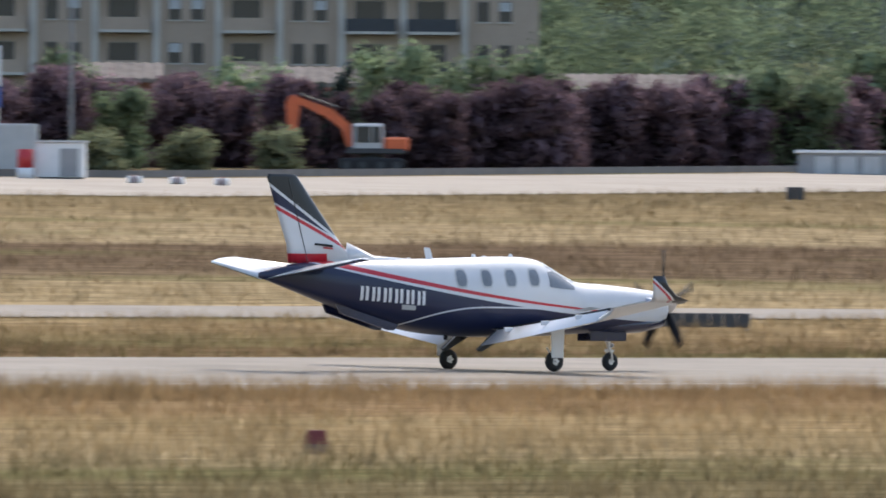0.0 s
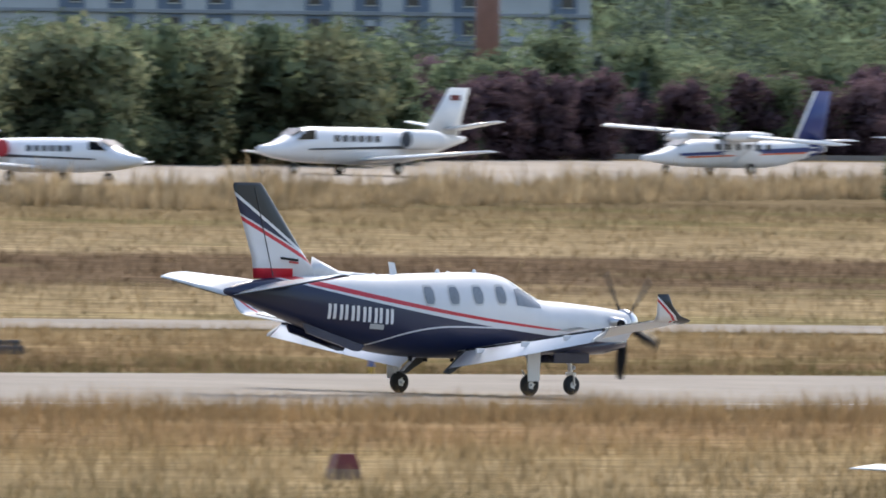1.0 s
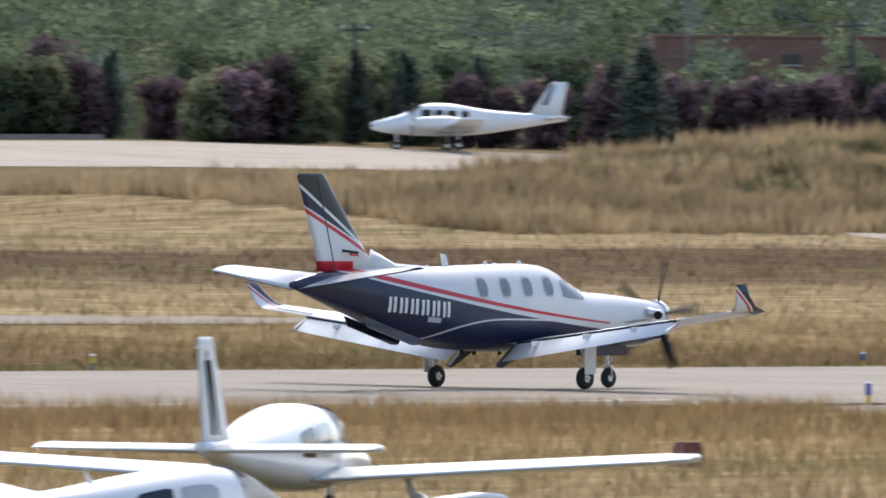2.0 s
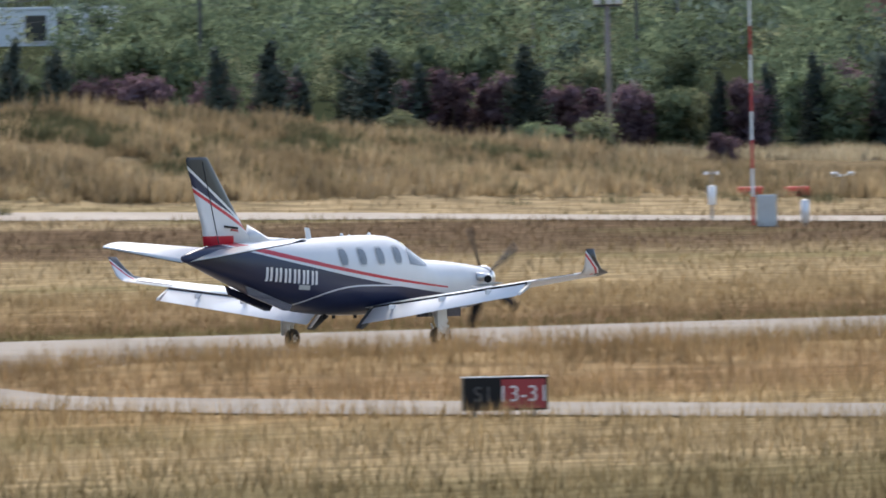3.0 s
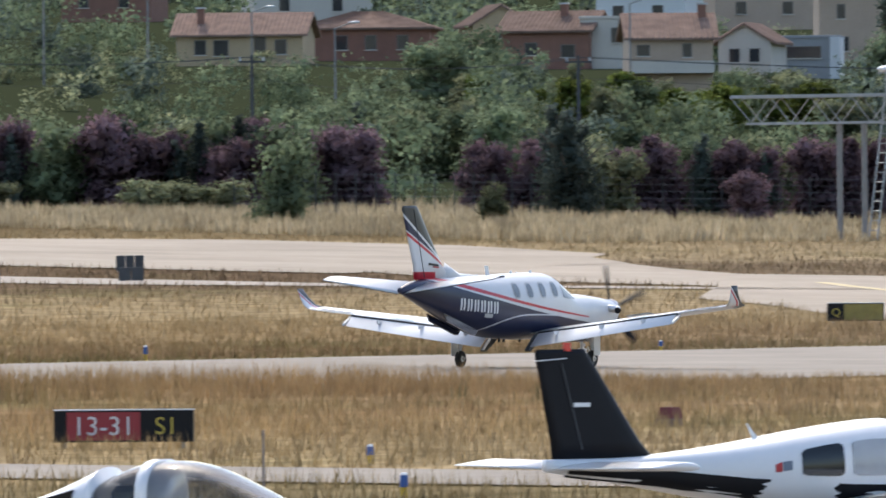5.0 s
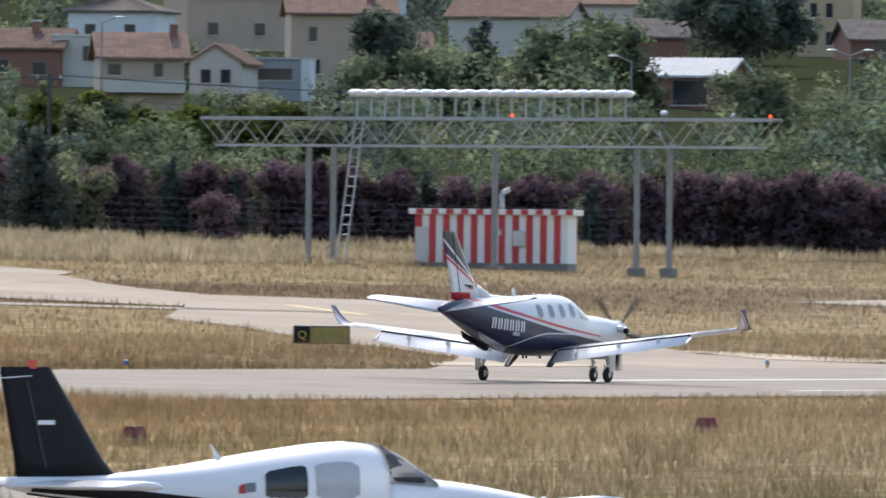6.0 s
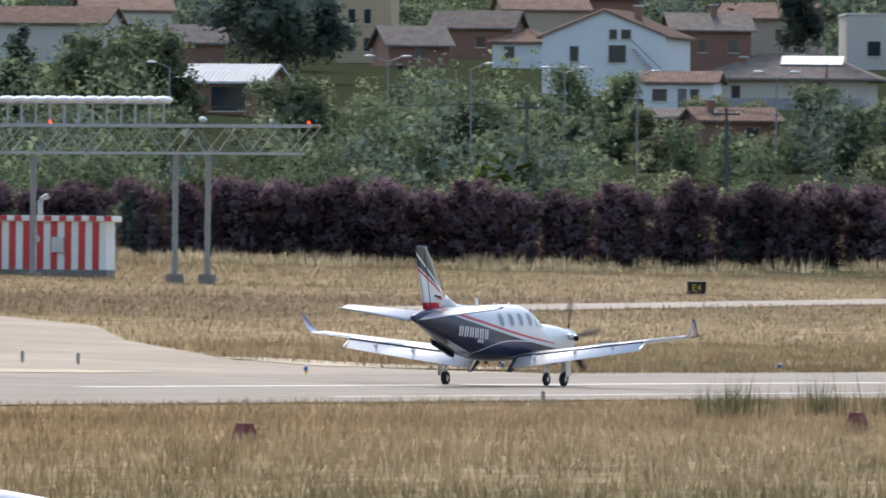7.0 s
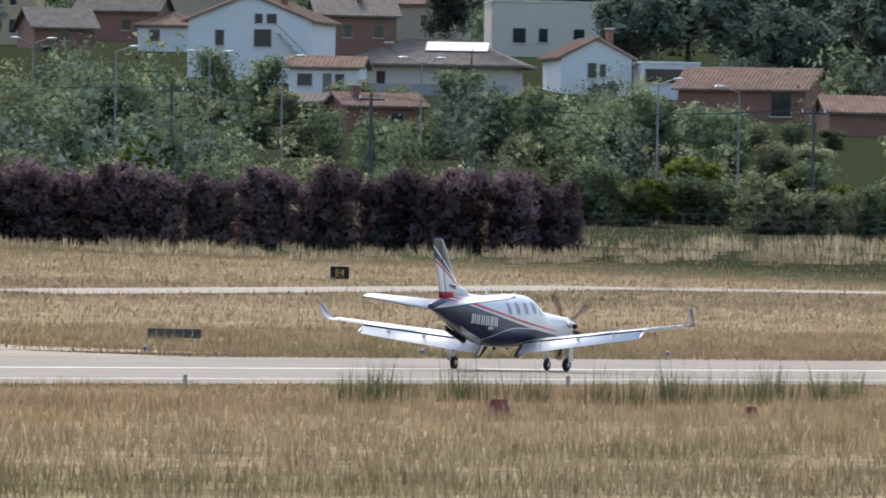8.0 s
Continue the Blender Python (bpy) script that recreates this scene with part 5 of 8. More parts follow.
for q in ((135.9, 191.9, 2.4, 0.36), (131.8, 192.4, 2.0, 0.3), (150.0, 186.1, 1.8, 0.2), (147.2, 182.9, 2.3, 0.2), (386.7, 188.4, 1.95, 0.34)):
    sign_back(*q, "low dark sign board half hidden in grass")
for q in ((237.0, 324.5, 0.7, 0.5), (392.3, 251.8, 1.1, 0.6), (357.4, 235.5, 0.95, 0.58), (374, 240, 0.95, 0.5)):
    sign_back(*q, "square dark sign seen from behind by the track")
# fallen trunk beside the track
o = root("log", on_land(366.5, 241.8, facing(366, 242)), "weathered grey log lying beside the track", "log")
part("trunk", tube(bmesh.new(), (-0.8, 0, 0.28), (0.7, 0.1, 0.24), 0.26, 0.22, 10), M["wood_pole"], o)
bm = bmesh.new()
for i in range(7):
    a = 0.5 + i * 0.3
    tube(bm, (-0.9, 0, 0.3), (-0.9 + math.cos(a) * 0.5, 0.1, 0.3 + math.sin(a) * 0.85), 0.03, 0.01, 5)
part("twigs", bm, M["wood_pole"], o)

# ---------------- wind mast, weather posts and barriers ----------------
o = root("mast", on_land(346.5, 249.5), "slender red and white banded mast", "mast")
for i in range(9):
    part("band", tube(bmesh.new(), (0, 0, i * 1.02), (0, 0, (i + 1) * 1.02), 0.06 - i * 0.003, 0.058 - i * 0.003, 10), M["red"] if i % 2 == 0 else M["white_dull"], o, "red band" if i % 2 == 0 else "white band")
part("top_light", ball(bmesh.new(), (0, 0, 9.25), 0.1, 0.1, 0.1), M["beacon_off"], o, "red lamp")
o = root("cabinet", on_land(344.4, 247.4, facing(344, 247)), "light grey equipment cabinet beside the mast", "cabinet")
part("body", box(bmesh.new(), -0.36, 0.36, 0, 0.5, 0.0, 1.15, 0.02), M["grey_light"], o)
part("door", box(bmesh.new(), -0.30, 0.30, -0.015, 0.005, 0.1, 1.08, 0.006), M["grey_light"], o)
part("plinth", box(bmesh.new(), -0.4, 0.4, -0.05, 0.55, -0.1, 0.03), M["kerb"], o)
for x, y, h, cup in ((354.2, 256.9, 1.2, True), (346.9, 247.5, 0.9, False)):
    o = root("weather_post", on_land(x, y), "short white weather instrument post", "instrument", "weather instruments")
    part("tube", tube(bmesh.new(), (0, 0, h * 0.45 if cup else 0.1), (0, 0, h), 0.15, 0.15, 12), M["white"], o, "", True)
    part("stand", tube(bmesh.new(), (0, 0, -0.1), (0, 0, h * 0.5), 0.05), M["grey_post"], o)
    part("lid", ball(bmesh.new(), (0, 0, h), 0.16, 0.16, 0.06), M["white_dull"], o)
    if cup:
        part("vane_arm", tube(bmesh.new(), (-0.35, 0, h + 0.5), (0.35, 0, h + 0.5), 0.02), M["grey_post"], o)
        part("vane_rod", tube(bmesh.new(), (0, 0, h), (0, 0, h + 0.65), 0.02), M["grey_post"], o)
        for s in (-0.35, 0.35):
            part("cup", ball(bmesh.new(), (s, 0, h + 0.5), 0.09, 0.07, 0.07, 8, 6), M["white"], o)
for x, y in ((381.0, 274.5), (384.6, 274.8)):
    o = root("barrier", on_land(x, y, facing(x, y)), "red plastic water-filled barrier", "barrier", "red barriers")
    part("shell", hull_loft([(-0.52, 0.0, 0.36, 0.18), (-0.5, -0.02, 0.40, 0.2), (0.0, -0.02, 0.40, 0.2), (0.5, -0.02, 0.40, 0.2), (0.52, 0.0, 0.36, 0.18)], 12, 4), M["red_orange"], o)
    part("slot", box(bmesh.new(), -0.2, 0.2, -0.205, 0.205, 0.12, 0.22, 0.02), M["red_dull"], o)
for x, y in ((389.5, 276.0), (404, 279)):
    o = root("approach_light", on_land(x, y, facing(x, y)), "low pale approach light fixture on a frame", "light fixture")
    part("bar", tube(bmesh.new(), (-0.45, 0, 0.75), (0.45, 0, 0.80), 0.05), M["white_dull"], o)
    part("stand", tube(bmesh.new(), (0, 0, -0.1), (0, 0, 0.78), 0.06), M["grey_post"], o)
    for s in (-0.35, 0.35):
        part("lamp", ball(bmesh.new(), (s, -0.05, 0.85), 0.18, 0.14, 0.09, 10, 6), M["white"], o)

# ---------------- localiser antenna and its striped hut ----------------


def localiser():
    ax, ay = polar(60.20, 606)
    bx, by = polar(62.95, 592)
    length = math.hypot(bx - ax, by - ay)
    turn = math.degrees(math.atan2(by - ay, bx - ax))
    z0 = 3.6
    o = root("antenna_array", pose(ax, ay, z0, 0, 0, turn), "grey lattice antenna bridge on tall steel legs", "antenna")
    zb, zt = 6.15, 7.5
    for y in (0.0, 1.2):
        for z in (zb, zt):
            a, b = (0.9, length - 0.9) if z == zb else (0, length)
            part("chord", box(bmesh.new(), a, b, y - 0.06, y + 0.06, z - 0.06, z + 0.06), M["galvanised"], o)
    part("walkway", box(bmesh.new(), 0, length, 0.0, 1.2, zt + 0.06, zt + 0.11), M["galvanised"], o)
    n = 28
    for y in (0.0, 1.2):
        for i in range(n):
            a, b = length * i / n, length * (i + 1) / n
            lo, hi = (a, b) if i % 2 else (b, a)
            part("brace", tube(bmesh.new(), (lo, y, zb if 0 < i < n - 1 else zb + 0.1), (hi, y, zt), 0.034, 0.034, 5), M["galvanised"], o)
    for s in (5.9, 7.3, 16.4, 24.3, 26.1):
        part("leg", tube(bmesh.new(), (s, 0.6, -0.4), (s, 0.6, zb), 0.15, 0.15, 10), M["grey_post"], o)
        part("footing", box(bmesh.new(), s - 0.35, s + 0.35, 0.25, 0.95, -0.5, 0.12, 0.03), M["kerb"], o)
    for i in range(20):
        s = 8.6 + i * 0.79
        e = new("antenna_element")
        e.parent, e.matrix_basis = o, pose(s, 0.6, zt + 0.1)
        part("post", tube(bmesh.new(), (0, 0, 0), (0, 0, 1.15), 0.06, 0.06, 6), M["galvanised"], e)
        part("hood", ball(bmesh.new(), (0, 0, 1.22), 0.37, 0.8, 0.2, 10, 6), M["white"], e, "pale domed radome", True)
    part("array_rail", box(bmesh.new(), 8.3, 23.9, 0.1, 0.2, zt + 1.1, zt + 1.16), M["galvanised"], o)
    for s in (17.6, length - 0.1):
        part("obstruction_light", ball(bmesh.new(), (s, 0.0, zt + 0.20), 0.06, 0.06, 0.08, 8, 6), M["beacon"], o, "lit red obstruction light")
    for y in (0.3, 0.9):
        part("ladder_rail", tube(bmesh.new(), (8.0 + y * 0.8, -1.0, -0.3), (8.6 + y * 0.8, -0.1, zt), 0.05), M["galvanised"], o)
    for i in range(16):
        u = i / 16
        part("ladder_rung", tube(bmesh.new(), (8.2 + 0.6 * u, -1.0 + 0.9 * u, -0.3 + 7.8 * u), (8.8 + 0.6 * u, -1.0 + 0.9 * u, -0.3 + 7.8 * u), 0.03, 0.03, 5), M["galvanised"], o)


localiser()


def striped_hut():
    x, y = polar(61.605, 603)
    o = root("hut", on_land(x, y, facing(x, y) - 8), "red and white striped equipment hut with a flat roof", "hut")
    w, d, h = 7.8, 3.4, 2.75
    part("wall", box(bmesh.new(), -w / 2, w / 2, 0, d, 0.25, h), M["white_wall"], o)
    part("plinth", box(bmesh.new(), -w / 2 - 0.03, w / 2 + 0.03, -0.03, d + 0.03, -0.5, 0.3), M["kerb"], o, "dark plinth")
    n = 22
    for i in range(0, n, 2):
        a = -w / 2 + w * i / n
        part("stripe", box(bmesh.new(), a, a + w / n, -0.012, 0.01, 0.3, h - 0.02), M["red"], o, "red stripe")
    for i in range(0, 8, 2):
        part("stripe", box(bmesh.new(), -w / 2 - 0.012, -w / 2 + 0.01, d * i / 8, d * (i + 1) / 8, 0.3, h - 0.02), M["red"], o, "red stripe")
    r = part("roof", box(bmesh.new(), -w / 2 - 0.3, w / 2 + 0.3, -0.3, d + 0.3, h, h + 0.28, 0.02), M["white_wall"], o, "white roof slab with red blocks")
    for i in range(0, n, 2):
        a = -w / 2 - 0.3 + (w + 0.6) * (i + 1) / n
        part("roof_block", box(bmesh.new(), a, a + (w + 0.6) / n, -0.312, -0.28, h + 0.01, h + 0.27), M["red"], r, "red block")
    part("air_conditioner", box(bmesh.new(), 1.15, 1.75, -0.4, -0.02, 1.15, 1.95, 0.03), M["grey_light"], o)
    part("vent", box(bmesh.new(), 0.25, 0.5, -0.05, 0.0, 1.7, 2.0), M["grey_light"], o)
    part("door", box(bmesh.new(), -3.9, -3.2, -0.02, 0.01, 0.35, 2.1), M["grey_light"], o)
    bm = bmesh.new()
    tube(bm, (0.35, 1.2, h + 0.2), (0.35, 1.2, h + 1.1), 0.13, 0.13, 10)
    tube(bm, (0.35, 1.2, h + 1.1), (0.75, 1.2, h + 1.3), 0.13, 0.13, 10)
    part("flue", bm, M["galvanised"], o, "", True)


striped_hut()

# ---------------- fences ----------------


def fence(label, a, b, h, step):
    (x0, y0), (x1, y1) = a, b
    o = root("fence", pose(x0, y0, 0), label, "fence")
    n = int(math.hypot(x1 - x0, y1 - y0) / step)
    tops = []
    for i in range(n + 1):
        x, y = (x1 - x0) * i / n, (y1 - y0) * i / n
        z = z_at(x0 + x, y0 + y)
        part("post", tube(bmesh.new(), (x, y, z - 0.2), (x, y, z + h), 0.035, 0.035, 6), M["grey_dark"], o)
        tops.append(Vector((x, y, z)))
    for k in range(7):
        bm = bmesh.new()
        for p, q in zip(tops, tops[1:]):
            tube(bm, p + Vector((0, 0, h * (k + 0.3) / 6.6)), q + Vector((0, 0, h * (k + 0.3) / 6.6)), 0.006, 0.006, 3)
        part("wire", bm, M["grey_post"], o)


fence("grey wire-mesh boundary fence with steel posts", (672.9, 299.9), (720.9, 281.8), 2.9, 2.2)
fence("grey wire-mesh boundary fence with steel posts", (556, 350), (593.1, 349.2), 2.7, 2.0)
fence("grey wire-mesh boundary fence with steel posts", (596, 426), (618, 410), 1.9, 2.2)
fence("grey wire-mesh boundary fence with steel posts", (593.1, 348.2), (641.0, 336.0), 2.6, 2.4)

# ---------------- works yard at the start ----------------


def excavator():
    x, y = 256.3, 382.2
    o = root("excavator", on_land(x, y, facing(x + 40, y + 50)), "orange tracked excavator with its arm folded", "excavator")
    for s in (0.0, 1.9):
        t = part("track", hull_loft([(-1.5, 0.12, 0.5, 0.2), (-1.3, 0.0, 0.62, 0.24), (0, 0.0, 0.64, 0.24), (1.3, 0.0, 0.62, 0.24), (1.5, 0.12, 0.5, 0.2)], 14, 4), M["rubber"], o, "dark crawler track", at=pose(0.2, s, 0))
        for q in (-1.1, -0.4, 0.4, 1.1):
            part("roller", tube(bmesh.new(), (q, -0.27, 0.3), (q, 0.27, 0.3), 0.18, 0.18, 12), M["grey_dark"], t)
    part("turntable", tube(bmesh.new(), (0.2, 0.95, 0.6), (0.2, 0.95, 0.8), 0.6, 0.6, 16), M["grey_dark"], o)
    part("deck", box(bmesh.new(), -0.9, 1.7, 0.0, 1.9, 0.8, 1.05, 0.04), M["grey_dark"], o)
    part("engine_cover", box(bmesh.new(), 0.75, 1.85, 0.0, 1.9, 0.95, 1.55, 0.1), M["orange"], o, "orange counterweight")
    cab = part("cab", box(bmesh.new(), -0.65, 0.72, 0.05, 1.0, 0.95, 2.15, 0.1), M["grey_light"], o, "pale glazed cab")
    part("glass", box(bmesh.new(), -0.5, 0.15, 0.02, 0.06, 1.3, 2.0, 0.01), M["pane"], cab)
    part("glass", box(bmesh.new(), 0.22, 0.6, 0.02, 0.06, 1.3, 2.0, 0.01), M["pane"], cab)
    part("boom", prism(bmesh.new(), [(-0.9, 1.1), (-0.45, 1.2), (-0.75, 2.1), (-1.5, 2.75), (-3.2, 3.35), (-3.35, 3.15), (-1.8, 2.4), (-1.15, 1.9)], 0.75, 1.1), M["orange"], o, "orange boom")
    part("stick", prism(bmesh.new(), [(-3.15, 3.4), (-3.45, 3.35), (-3.6, 3.0), (-3.45, 1.2), (-3.2, 1.2), (-2.95, 2.9)], 0.8, 1.05), M["orange"], o, "orange dipper arm")
    part("ram", tube(bmesh.new(), (-1.3, 0.92, 2.85), (-3.0, 0.92, 3.42), 0.05, 0.05, 8), M["grey_dark"], o)
    part("ram", tube(bmesh.new(), (-0.3, 0.92, 1.3), (-1.4, 0.92, 2.2), 0.07, 0.07, 8), M["steel"], o)
    part("bucket", prism(bmesh.new(), [(-3.1, 1.25), (-3.5, 1.3), (-3.95, 0.9), (-3.9, 0.35), (-3.5, 0.1), (-3.3, 0.6)], 0.5, 1.35), M["grey_dark"], o, "dark digging bucket")


excavator()


def yard():
    o = root("site_cabin", on_land(221.3, 353.1, -36), "white site cabin with a grey roller door", "cabin")
    part("body", box(bmesh.new(), -0.98, 0.98, 0, 1.8, 0.08, 1.5, 0.03), M["white_dull"], o)
    part("door", box(bmesh.new(), 0.0, 0.75, -0.03, 0.02, 0.12, 1.25), M["grey_wall"], o)
    part("roof_edge", box(bmesh.new(), -1.05, 1.05, -0.1, 1.9, 1.5, 1.58), M["grey_light"], o)
    part("skid", box(bmesh.new(), -0.9, 0.9, 0.1, 1.7, -0.1, 0.1), M["grey_dark"], o)
    o = root("container", on_land(225.5, 363.5, -34), "grey-white storage container behind the cabin", "container")
    part("body", box(bmesh.new(), -1.8, 1.2, 0, 2.2, 0.1, 2.1, 0.03), M["grey_light"], o)
    for i in range(10):
        part("rib", box(bmesh.new(), -1.75 + i * 0.3, -1.65 + i * 0.3, -0.03, 0.01, 0.2, 2.0), M["grey_light"], o)
    part("base", box(bmesh.new(), -1.8, 1.2, 0, 2.2, -0.2, 0.1), M["grey_dark"], o)
    o = root("barrel", on_land(219.9, 353.5), "red and white painted barrel", "barrel")
    part("lower", tube(bmesh.new(), (0, 0, -0.05), (0, 0, 0.45), 0.33, 0.33, 16), M["white_dull"], o, "white lower half", True)
    part("upper", tube(bmesh.new(), (0, 0, 0.45), (0, 0, 1.2), 0.33, 0.33, 16), M["red"], o, "red upper half", True)
    o = root("totem_sign", on_land(226.4, 366, -33), "tall white and blue fuel price pylon", "sign")
    part("panel", box(bmesh.new(), -0.4, 0.27, 0, 0.3, 3.6, 5.3, 0.02), M["white_dull"], o)
    part("blue_band", box(bmesh.new(), -0.41, 0.28, -0.01, 0.31, 2.75, 3.6, 0.02), M["blue"], o, "blue band")
    part("post", box(bmesh.new(), -0.15, 0.2, 0.05, 0.25, -0.2, 2.75), M["cream_wall"], o)
    o = root("steel_pole", on_land(232.5, 369.5), "tall thin grey pole behind the container", "pole")
    part("shaft", tube(bmesh.new(), (0, 0, -0.2), (0, 0, 7), 0.1, 0.08, 8), M["grey_post"], o)
    for x, y in ((219.9, 345.5), (221.0, 344.1), (222.2, 342.7)):
        o = root("kerb_marker", on_land(x, y), "low white and red plastic apron marker", "marker", "apron markers")
        part("body", hull_loft([(-0.28, 0, 0.2, 0.12), (-0.26, 0, 0.3, 0.16), (0.26, 0, 0.3, 0.16), (0.28, 0, 0.2, 0.12)], 12, 3), M["white_dull"], o, at=pose(0, 0, 0.02, 0, 0, -36))
        part("band", tube(bmesh.new(), (-0.08, 0, 0.17), (0.08, 0, 0.17), 0.19, 0.19, 10), M["red_dull"], o, "faded red band", at=pose(0, 0, 0, 0, 0, -36))
    o = root("shed", on_land(289.1, 391.1, -38), "low grey shed with a pale flat roof", "shed")
    part("wall", box(bmesh.new(), -2.1, 2.1, 0, 2.4, -0.2, 1.0), M["grey_wall"], o)
    part("roof", box(bmesh.new(), -2.25, 2.25, -0.15, 2.55, 1.0, 1.14, 0.02), M["white_dull"], o, "pale roof sheet")
    for q in (-1.3, -0.2, 0.9):
        part("shutter", box(bmesh.new(), q, q + 0.8, -0.02, 0.01, 0.05, 0.85), M["grey_light"], o)


yard()

# ---------------- parked aircraft ----------------


def loft_part(parent, name, sec, mat, label="", k=20, n=3, power=2.2):
    return part(name, hull_loft(smooth_sections(sec, n), k, power), M[mat], parent, label, True)


def gear(parent, x, y, z, r, name="main_wheel"):
    part("gear_leg", tube(bmesh.new(), (x, y * 0.9, z), (x, y, r), 0.05, 0.04, 8), M["white_dull"], parent)
    wheel(parent, name, pose(x, y, r), r, r * 0.7, "black tyre")


def settle(p, drop):
    """Lets the airframe down on its legs."""
    for ob in p.children:
        if "wheel" not in ob.name and "gear" not in ob.name:
            ob.matrix_basis = pose(0, 0, -drop) @ ob.matrix_basis


def bizjet(m, label, cover):
    p = root("parked_jet", m, label, "airplane", "parked aircraft")
    loft_part(p, "fuselage", ((-6.4, 2.0, 2.25, 0.1), (-5.0, 1.6, 2.35, 0.35), (-3.0, 1.05, 2.5, 0.68), (-1.0, 0.85, 2.55, 0.78), (2.5, 0.85, 2.55, 0.78), (4.2, 0.9, 2.5, 0.75), (5.0, 0.95, 2.2, 0.68), (5.8, 1.05, 1.85, 0.5), (6.9, 1.25, 1.6, 0.15)), "white", "white fuselage")
    part("fin", foil_loft([(-3.6, 0, 2.2, 2.4), (-5.4, 0, 4.5, 1.3)], True, 0.8), M["white_dull"], p, "", True)
    part("fin_mark", prism(bmesh.new(), [(-6.0, 3.9), (-5.4, 3.9), (-5.4, 4.15), (-6.0, 4.15)], -0.12, 0.12), M["red_dull"], p)
    for s in (1, -1):
        part("wing", foil_loft([(1.1, s * 0.5, 1.0, 2.4), (0.2, s * 7.9, 1.45, 0.95)]), M["white"], p, "", True)
        part("tailplane", foil_loft([(-4.9, s * 0.15, 2.55, 1.5), (-5.4, s * 2.9, 2.9, 0.8)]), M["white"], p, "", True)
        nac = loft_part(p, "engine_nacelle", ((-4.0, 1.65, 2.15, 0.22), (-3.4, 1.5, 2.35, 0.4), (-2.0, 1.45, 2.4, 0.44), (-1.5, 1.5, 2.35, 0.4)), "white_dull")
        nac.matrix_basis = pose(0, s * 1.15, 0.1)
        if cover:
            part("engine_cover", tube(bmesh.new(), (-1.52, 0, 1.93), (-1.38, 0, 1.93), 0.45, 0.42, 16), M["red"], nac, "red engine cover")
        else:
            part("intake", tube(bmesh.new(), (-1.55, 0, 1.93), (-1.48, 0, 1.93), 0.36, 0.36, 16), M["grey_dark"], nac, "dark intake")
        part("cheat_line", prism(bmesh.new(), [(-2.8, 1.62), (4.4, 1.46), (4.4, 1.53), (-2.8, 1.78)], s * 0.775, s * 0.80), M["grey_dark"], p, "dark cheat line")
        for i in range(6):
            part("window", rounded(bmesh.new(), 0.0 + i * 0.52, 2.02, 0.3, 0.32, s * 0.775, s * 0.80), M["cockpit"], p)
        part("cockpit_window", prism(bmesh.new(), [(3.9, 1.95), (5.0, 1.93), (4.5, 2.34), (3.95, 2.38)], s * 0.62, s * 0.73), M["cockpit"], p)
        gear(p, -0.2, s * 1.9, 1.1, 0.3)
    part("windscreen", prism(bmesh.new(), [(4.4, 2.42), (5.05, 2.12), (5.1, 2.15), (4.45, 2.47)], -0.45, 0.45), M["cockpit"], p)
    gear(p, 4.6, 0.0, 1.1, 0.25, "nose_wheel")
    settle(p, 0.36)
    return p


j1 = pose(304.5, 373.8, z_at(304.5, 373.8) + 0.04, 0, 0, -82.5) @ Matrix.Scale(0.885, 4)
bizjet(j1, "white business jet with red engine covers on the apron", True)
j2 = pose(358.0, 414.4, z_at(358.0, 414.4) + 0.04, 0, 0, 184) @ Matrix.Scale(1.06, 4)
bizjet(j2, "white business jet with a grey-marked tail on the apron", False)


